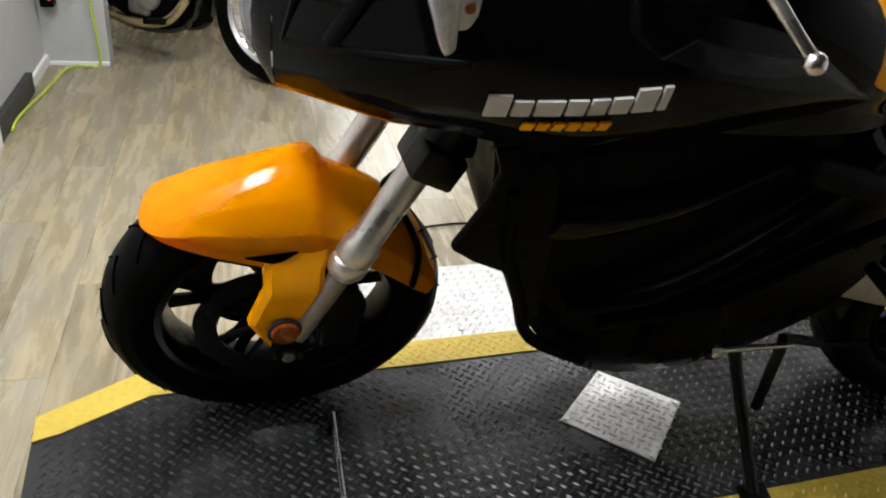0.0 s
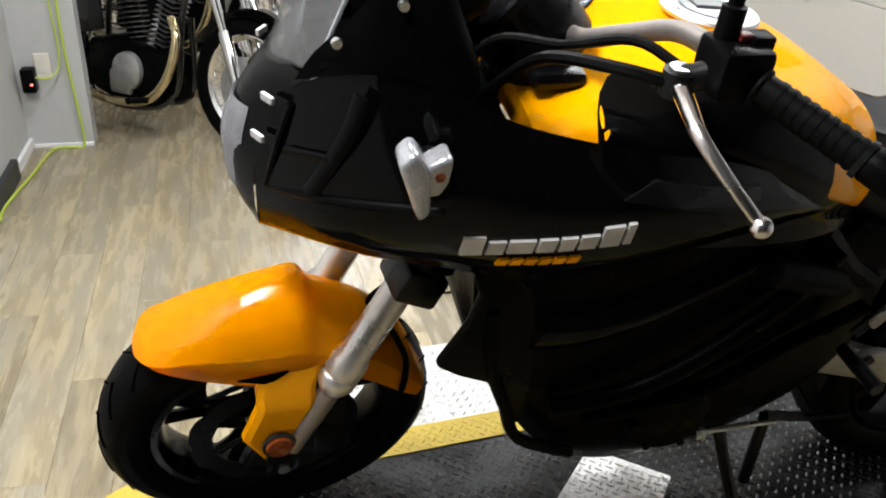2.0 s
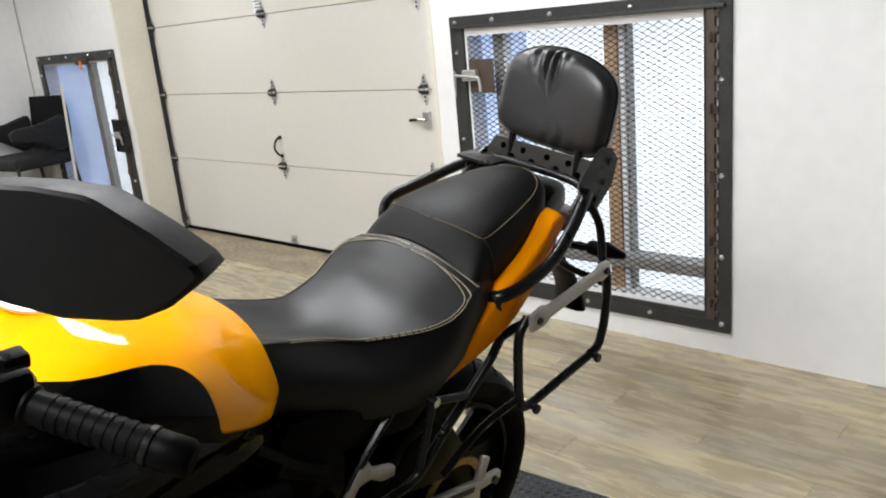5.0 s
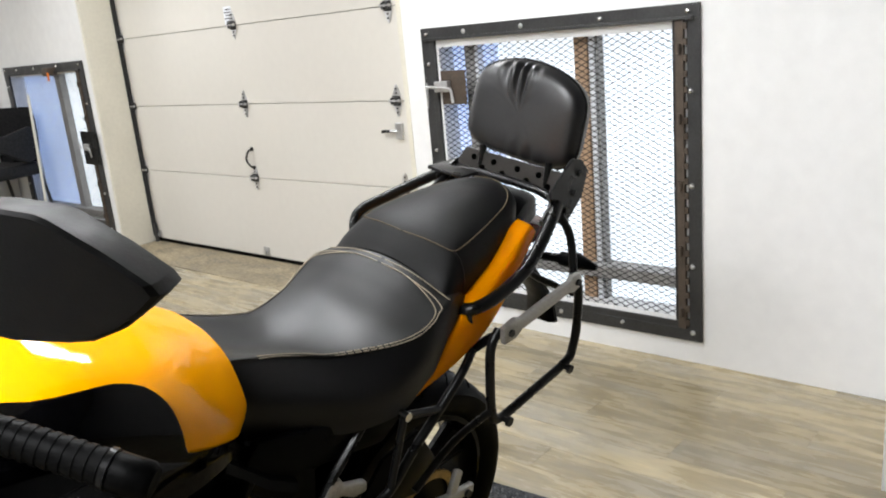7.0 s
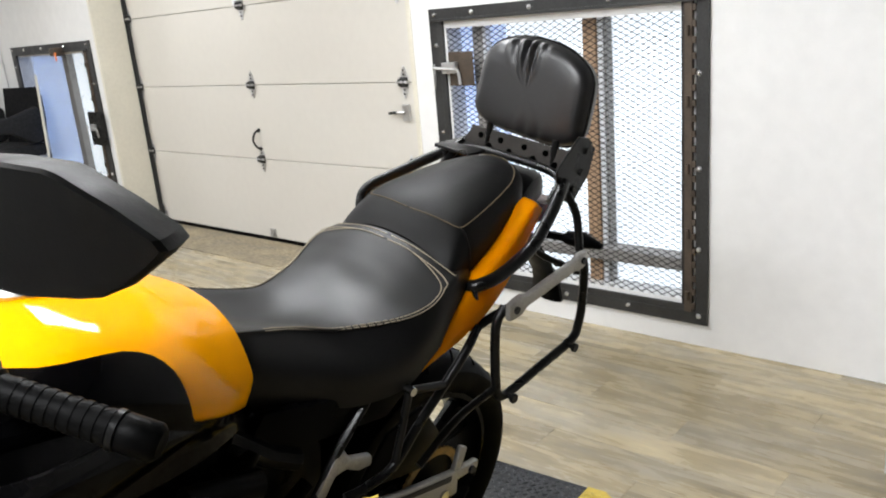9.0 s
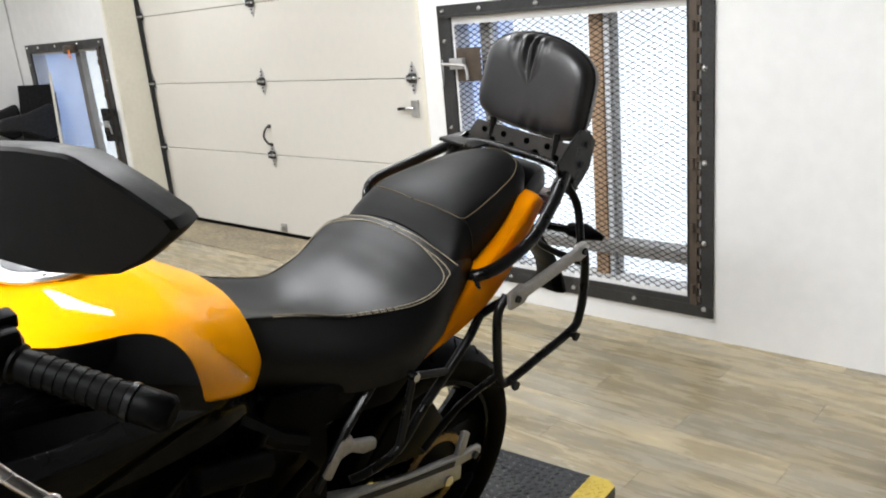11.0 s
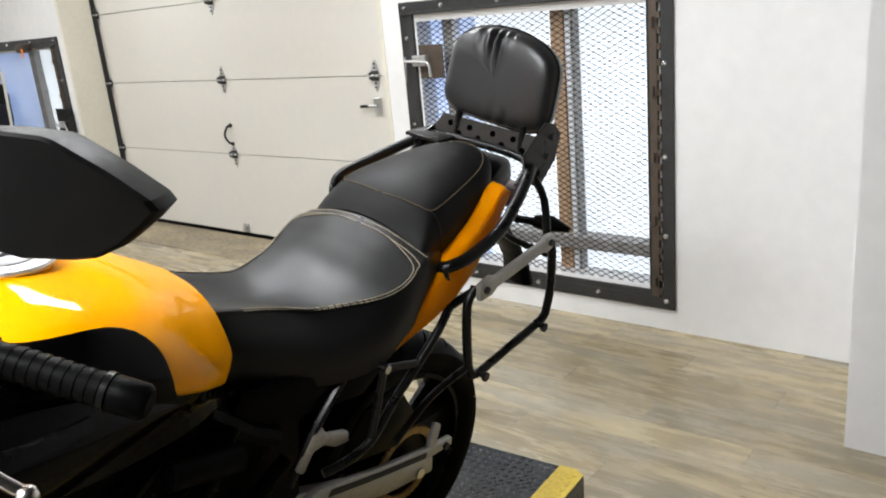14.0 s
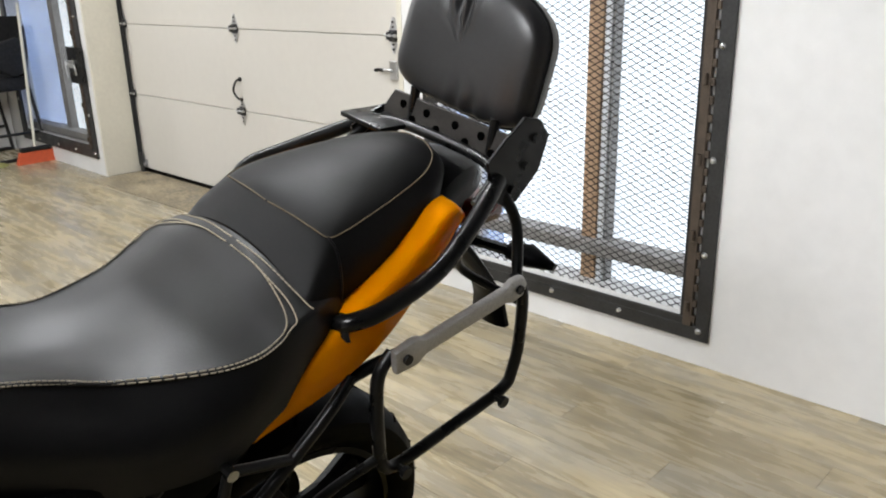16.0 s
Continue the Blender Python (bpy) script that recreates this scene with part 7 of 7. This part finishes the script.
def armchair(cloth, label):
    a = thing("armchair", Matrix(), label, "chair", "waiting chairs")
    b = bm_new()
    box(b, (-0.25, -0.25, 0.4), (0.25, 0.24, 0.47), 0.03, seg=3)
    part("seat", b, cloth, a, "", True)
    b = bm_new()
    rings = []
    for t, k in ((-0.025, 0.88), (-0.02, 0.97), (0.0, 1.0), (0.02, 0.97), (0.025, 0.88)):
        ring = []
        for j in range(32):
            an = 2 * math.pi * j / 32
            q = 1 / (abs(math.cos(an)) ** 3 + abs(math.sin(an)) ** 3) ** (1 / 3)
            y, z = 0.26 * k * q * math.cos(an), 0.17 * k * q * math.sin(an)
            ring.append((0.27 + t + 0.18 * z - 0.6 * y * y, y, 0.72 + z))
        rings.append(ring)
    loft(b, rings)
    part("backrest", b, cloth, a, "", 50)
    for sg in (1, -1):
        y = 0.29 * sg
        b = bm_new()
        tube(b, [(-0.26, y, 0.012), (-0.24, y, 0.3), (-0.22, y, 0.6), (-0.16, y, 0.66), (0.0, y, 0.665), (0.2, y, 0.63), (0.27, y * 0.95, 0.55)], 0.014, 10, smooth=4)
        leg = part("front_leg", b, M_CHAIRFRAME, a, "", True)
        b = bm_new()
        tube(b, [(-0.2, y, 0.655), (-0.1, y, 0.68), (0.08, y, 0.675)], [0.02, 0.024, 0.02], 10, smooth=3)
        part("arm_pad", b, M_CHAIRFRAME, leg)
        b = bm_new()
        tube(b, [(0.32, y, 0.012), (0.2, y, 0.4), (0.27, y * 0.9, 0.58), (0.31, y * 0.8, 0.74)], 0.014, 10, smooth=4)
        part("back_leg", b, M_CHAIRFRAME, a, "", True)
    b = bm_new()
    for x in (-0.15, 0.15):
        rod(b, (x, -0.29, 0.39), (x, 0.29, 0.39), 0.012)
    tube(b, [(-0.15, 0, 0.385), (0.15, 0, 0.385)], 0.02)
    part("seat_rail", b, M_CHAIRFRAME, a)
    return a


ch = armchair(M_TANCLOTH, "tan upholstered armchair with a black tube frame")
ch.matrix_basis = pose(2.1, 10.9, 0, 0, 0, 62) @ Matrix.Scale(1.12, 4)
copy_thing(ch, pose(2.0, 11.5, 0, 0, 0, 62) @ Matrix.Scale(1.12, 4))
ch3 = armchair(M_BROWNCLOTH, "dark brown upholstered armchair with a black tube frame")
ch3.matrix_basis = pose(2.8, 11.2, 0, 0, 0, 75) @ Matrix.Scale(1.12, 4)


# broom, rags, bag, scrap
br = thing("broom", pose(3.36, 6.98, 0), "broom with orange-red bristles and a pale stick", "broom")
b = bm_new()
tube(b, [(0, 0, 0.12), (0.12, 0.14, 1.32)], 0.012, 10)
part("stick", b, M_TANJAMB, br)
b = bm_new()
loft(b, [[(x * k, y * k2, z) for x, y in ((-0.15, -0.02), (0.15, -0.02), (0.15, 0.02), (-0.15, 0.02))] for k, k2, z in ((1.1, 1.6, 0.0), (1.0, 1.2, 0.05), (0.9, 1.0, 0.1))])
part("bristles", b, M_BROOMRED, br)
b = bm_new()
box(b, (-0.13, -0.022, 0.1), (0.13, 0.022, 0.14), 0.01)
part("head", b, M_DARK, br)


def crumple(name, at, rx, ry, h, mat, label, category, seed):
    """A heap of folded cloth or film that lies on the floor."""
    rnd = random.Random(seed)
    t = thing(name, pose(*at, 0), label, category)
    b = bm_new()
    waves = [(rnd.uniform(12, 38), rnd.uniform(12, 38), rnd.uniform(0, 6), rnd.uniform(0.3, 1)) for _ in range(7)]
    n = 34
    lobes = [rnd.uniform(0, 6) for _ in range(3)]
    grid = []
    for i in range(n):
        row = []
        for j in range(n):
            u, v = 2 * i / (n - 1) - 1, 2 * j / (n - 1) - 1
            uu, vv = u * math.sqrt(1 - v * v / 2), v * math.sqrt(1 - u * u / 2)
            rr = math.hypot(uu, vv)
            an = math.atan2(vv, uu)
            k = 1 + 0.16 * math.sin(2 * an + lobes[0]) + 0.13 * math.sin(3 * an + lobes[1]) + 0.08 * math.sin(7 * an + lobes[2])
            x, y = uu * rx * k, vv * ry * k
            f = sum(w * abs(math.sin(x * a + y * c + p)) for a, c, p, w in waves) / 4
            row.append(b.verts.new((x, y, 0.002 + h * (1 - rr ** 2.5) * (0.25 + 0.75 * f) + 0.006 * f * (1 - rr * 0.8))))
        grid.append(row)
    fs = []
    for p, q in zip(grid, grid[1:]):
        for k in range(n - 1):
            fs.append(b.faces.new((p[k], p[k + 1], q[k + 1], q[k])))
    bmesh.ops.solidify(b, geom=fs, thickness=0.003)
    part("cloth", b, mat, t, "", 60)


crumple("rag", (2.64, 7.17), 0.2, 0.13, 0.05, M_BLUECLOTH, "crumpled pale blue rag on the floor", "rag", 3)
crumple("rag", (2.99, 7.07), 0.14, 0.1, 0.05, M_YELLOWCLOTH, "crumpled yellow-green rag on the floor", "rag", 8)
crumple("plastic_bag", (1.84, 9.8), 0.3, 0.17, 0.1, M_WHITEPLASTIC, "crumpled white plastic bag on the floor", "bag", 5)
crumple("plastic_sack", (2.4, 10.2), 0.32, 0.3, 0.38, M_WHITEPLASTIC, "full white plastic sack beneath the chair", "bag", 12)
sc = thing("wood_scrap", pose(2.6, 8.2, 0, 0, 0, 20), "short scrap of brown wood on the floor", "wood")
b = bm_new()
box(b, (-0.06, -0.02, 0), (0.06, 0.02, 0.03), 0.003)
part("offcut", b, M_PLYWOOD, sc)

# shelf items in the niche
def coffee_maker(at):
    t = thing("coffee_maker", pose(*at), "black coffee maker with a silver jug", "coffee maker")
    b = bm_new()
    box(b, (-0.07, -0.08, 0), (0.1, 0.08, 0.03), 0.008)
    box(b, (0.04, -0.08, 0.03), (0.1, 0.08, 0.22), 0.01)
    box(b, (-0.07, -0.08, 0.22), (0.1, 0.08, 0.3), 0.015)
    part("body", b, M_SATIN, t, "", True)
    b = bm_new()
    revolve(b, [(0.001, 0.03), (0.05, 0.03), (0.058, 0.09), (0.045, 0.17), (0.04, 0.2), (0.001, 0.2)], 24, "Z", (-0.02, 0, 0))
    jug = part("jug", b, M_STEELSATIN, t, "silver jug", True)
    b = bm_new()
    tube(b, [(-0.02, -0.05, 0.18), (-0.02, -0.09, 0.17), (-0.02, -0.09, 0.09), (-0.02, -0.055, 0.08)], 0.008, 8, smooth=3)
    part("jug_handle", b, M_SATIN, jug)


def carton(name, at, size, mat, label, category="box", turn=0, lid=None):
    """A box with flaps or a lid and a band of faded print."""
    t = thing(name, pose(*at, 0, 0, turn), label, category)
    x, y, z = size
    b = bm_new()
    box(b, (-x / 2, -y / 2, 0), (x / 2, y / 2, z), 0.004)
    part("body", b, mat, t)
    b = bm_new()
    if lid:
        box(b, (-x / 2 - 0.006, -y / 2 - 0.006, z * 0.86), (x / 2 + 0.006, y / 2 + 0.006, z + 0.012), 0.004)
        part("lid", b, lid, t)
    else:
        box(b, (-x / 2 + 0.002, -y / 2 + 0.002, z), (-0.002, y / 2 - 0.002, z + 0.004))
        box(b, (0.002, -y / 2 + 0.002, z), (x / 2 - 0.002, y / 2 - 0.002, z + 0.004))
        part("top_flaps", b, mat, t)
    b = bm_new()
    box(b, (-x * 0.3, -y / 2 - 0.002, z * 0.35), (x * 0.2, -y / 2 + 0.001, z * 0.55))
    part("print_bar", b, M_GREYPAINT if mat is not M_SATIN else M_VINYL, t)
    return t


coffee_maker((2.83, 8.6, 1.005))
carton("appliance", (2.83, 8.3, 1.005), (0.16, 0.12, 0.18), M_SATIN, "small black appliance on the shelf", "appliance")
for k, mat in enumerate((M_VINYL, M_GREYBOARD, M_VINYL, M_GREYBOARD)):
    carton("file_box", (2.82, 8.7 - 0.11 * k, 0.545), (0.22, 0.08, 0.24), mat, "upright white file box on the shelf" if mat is M_VINYL else "upright grey file box on the shelf", "file box")
carton("steel_box", (2.83, 8.45, 0.1), (0.24, 0.36, 0.3), M_GREYBOARD, "grey steel box on the bottom shelf", "box", 0, M_STEELSATIN)

# leaning boards beside the niche
def leaning_board(at, w, h, mat, label, tilt, turn):
    t = thing("board", pose(*at, tilt, 0, turn), label, "board")
    b = bm_new()
    box(b, (-w / 2, -0.01, 0.0), (w / 2, 0.01, h), 0.002)
    part("panel", b, mat, t)
    for lo, hi in (((-w / 2, -0.016, 0), (-w / 2 + 0.03, 0.012, h)), ((w / 2 - 0.03, -0.016, 0), (w / 2, 0.012, h)), ((-w / 2 + 0.03, -0.016, h - 0.03), (w / 2 - 0.03, 0.012, h)), ((-w / 2 + 0.03, -0.016, 0), (w / 2 - 0.03, 0.012, 0.03))):
        b = bm_new()
        box(b, lo, hi, 0.003)
        part("board_edge", b, M_DARK, t)


leaning_board((2.75, 12.3, 0), 1.2, 1.4, M_BLUEBOARD, "large dark blue board leaning on the wall", -8, -8)
leaning_board((2.66, 8.06, 0.0), 0.1, 0.42, M_IRON, "narrow dark panel leaning on the partition", -3, -90)

# folding trolley with a grey panel
tr = thing("platform_trolley", pose(1.84, 11.9, 0, 0, 0, 20) @ Matrix.Scale(1.1, 4), "grey platform trolley standing on its edge", "trolley")
b = bm_new()
box(b, (-0.2, -0.03, 0.14), (0.2, 0.0, 0.85), 0.006, pose(0, 0, 0, -12, 0, 0))
part("platform", b, M_GREYBOARD, tr)
b = bm_new()
tube(b, [(-0.2, 0.02, 0.14), (-0.2, 0.2, 0.95), (0.2, 0.2, 0.95), (0.2, 0.02, 0.14)], 0.013, 8)
part("frame", b, M_STEELSATIN, tr)
for x in (-0.18, 0.18):
    b = bm_new()
    revolve(b, [(0.01, -0.015), (0.05, -0.015), (0.05, 0.015), (0.01, 0.015)], 20, "X", (x, 0.02, 0.05))
    tube(b, [(x, 0.02, 0.05), (x, 0.02, 0.16)], 0.01, 8)
    part("caster", b, M_RUBBER, tr)


# shelving with boxes
def rack_shelf(at, w, d, levels, label):
    t = thing("shelf_rack", pose(*at), label, "shelf")
    for x in (-w / 2, w / 2):
        for y in (-d / 2, d / 2):
            b = bm_new()
            box(b, (x - 0.015, y - 0.015, 0), (x + 0.015, y + 0.015, 1.9), 0.002)
            part("post", b, M_DARK, t)
    for z in levels:
        b = bm_new()
        box(b, (-w / 2 - 0.01, -d / 2 - 0.01, z - 0.03), (w / 2 + 0.01, d / 2 + 0.01, z), 0.003)
        part("shelf", b, M_DARK, t)


rack_shelf((0.85, 13.2, 0), 1.1, 0.45, (0.12, 0.5, 0.9, 1.35), "dark metal shelf rack crowded with boxes")
rack_shelf((2.4, 13.4, 0), 1.1, 0.4, (0.12, 0.5, 0.9, 1.35), "dark metal shelf rack with cartons")
carton("cardboard_box", (0.68, 12.6, 0), (0.3, 0.28, 0.34), M_CARDBOARD, "brown cardboard box on the floor", "box", 8)
carton("bin", (1.35, 12.9, 0), (0.34, 0.28, 0.26), M_VINYL, "white plastic bin with a blue lid", "bin", -10, M_BLUEPLASTIC)
carton("crate", (1.68, 12.9, 0), (0.2, 0.3, 0.6), M_REDPLASTIC, "tall red plastic crate on the floor", "crate", 12)
rnd = random.Random(4)
for cx, cy in ((0.85, 13.2), (2.4, 13.4)):
    for z in (0.12, 0.5, 0.9, 1.35):
        x = -0.5
        while x < 0.36:
            w = rnd.uniform(0.14, 0.28)
            h = rnd.uniform(0.12, 0.28)
            nm, mat, lab = rnd.choice((("cardboard_box", M_CARDBOARD, "brown cardboard box on the rack"), ("cardboard_box", M_CARDBOARD, "brown cardboard box on the rack"), ("parts_box", M_VINYL, "white parts box on the rack"), ("parts_box", M_REDPLASTIC, "red parts box on the rack"), ("parts_box", M_BLUEPLASTIC, "blue parts box on the rack"), ("parts_box", M_SATIN, "black parts box on the rack"), ("parts_box", M_GREYBOARD, "grey parts box on the rack")))
            carton(nm, (cx + x + w / 2, cy - 0.02, z), (w - 0.02, 0.32, h), mat, lab, "box", rnd.uniform(-4, 4))
            x += w + 0.01

# safety post with an orange band
po = thing("post", pose(2.1, 12.6, 0), "white steel post beside the chairs", "post")
b = bm_new()
tube(b, [(0.42, 0, 0), (0.42, 0, 3.1)], 0.035, 16)
part("pole", b, M_WHITE, po, "", True)

# sensor over the far window
se = thing("sensor", pose(3.47, 6.55, 1.5), "small brown wall sensor with an orange tag", "sensor")
b = bm_new()
box(b, (-0.06, -0.05, -0.03), (0.03, 0.05, 0.04), 0.008)
part("body", b, M_BROWNIRON, se, "", True)
b = bm_new()
box(b, (-0.064, -0.08, -0.07), (-0.061, -0.05, 0.0))
part("tag", b, M_SIGNAL, se)

# socket, adaptor and extension cord by the recess
so = thing("wall_socket", pose(-0.84, 3.65, 0.4), "tan double wall socket", "socket")
b = bm_new()
box(b, (-0.035, -0.008, -0.057), (0.035, 0, 0.057), 0.003)
part("cover", b, M_TANJAMB, so)
for z in (-0.02, 0.02):
    b = bm_new()
    box(b, (-0.016, -0.0105, z - 0.014), (0.016, -0.008, z + 0.014), 0.002)
    part("outlet", b, M_CREAM, so)
ad = thing("power_adaptor", pose(-0.9, 3.6, 0.35), "black power adaptor with a red light", "adaptor")
b = bm_new()
box(b, (-0.03, -0.03, -0.06), (0.03, 0.045, 0.05), 0.008)
part("case", b, M_SATIN, ad, "", True)
b = bm_new()
revolve(b, [(0.0005, -0.033), (0.005, -0.0325), (0.005, -0.03), (0.0005, -0.03)], 10, "Y", (0.015, 0, -0.02))
part("indicator", b, M_REDLED, ad, "glowing red light")
co = thing("extension_cord", pose(-0.07, 0.1, 0), "lime green extension cord along the wall", "cord")
b = bm_new()
tube(b, [(-0.655, 3.535, 1.6), (-0.66, 3.535, 0.9), (-0.665, 3.535, 0.5), (-0.645, 3.535, 0.15), (-0.645, 3.53, 0.012), (-0.69, 3.51, 0.008), (-0.78, 3.48, 0.008), (-0.82, 3.16, 0.008), (-0.86, 2.83, 0.01), (-0.85, 2.68, 0.012)], 0.006, 8, smooth=8)
part("long_cable", b, M_CORD, co, "", True)
b = bm_new()
tube(b, [(-0.84, 3.49, 0.395), (-0.8, 3.49, 0.36), (-0.73, 3.5, 0.36), (-0.69, 3.53, 0.45), (-0.7, 3.535, 0.8), (-0.72, 3.535, 1.6)], 0.004, 8, smooth=8)
part("short_cable", b, M_CORD, co, "", True)

# thin cable lying on the floor beyond the lift table
ca = thing("cable", pose(0.05, -0.04, 0), "thin black cable lying on the floor planks", "cable")
b = bm_new()
tube(b, [(0.5, 1.96, 0.006), (0.595, 1.976, 0.006), (0.68, 1.98, 0.006), (0.767, 1.994, 0.006)], 0.004, 8, smooth=6)
part("sheath", b, M_RUBBER, ca, "", True)
# ---- floor of planks ----
b = bm_new()
box(b, (-3.7, -7.1, -0.1), (3.9, 14.3, -0.006))
floor = tagged(part("floor", b, M_DARKBASE), "floor of grey and tan wood planks", "floor", kind="structure")
PW, PL = 0.152, 1.22
b = bm_new()
box(b, (-PW / 2 + 0.0003, -PL / 2 + 0.0003, -0.006), (PW / 2 - 0.0003, PL / 2 - 0.0003, 0.0), 0.0004, seg=1)
plank_mesh = bpy.data.meshes.new("plank")
b.to_mesh(plank_mesh)
b.free()
plank_mesh.materials.append(M_PLANK)
rest = bm_new()
count = 0
ix = 0
x = -3.7 + PW / 2
while x < 3.86:
    y = -7.1 + (ix * 0.417) % PL
    while y < 14.3:
        yc = y + PL / 2
        near = -0.95 < x < 3.55 and -0.9 < yc < 7.6
        if near and count < 300:
            p = new("plank", plank_mesh)
            p.parent = floor
            p.location = (x, yc, 0)
            count += 1
        else:
            vs = box(rest, (x - PW / 2 + 0.0003, y + 0.0003, -0.006), (x + PW / 2 - 0.0003, y + PL - 0.0003, 0.0))
        y += PL
    x += PW
    ix += 1
tagged(part("far_planks", rest, M_PLANK, floor), kind="stuff")
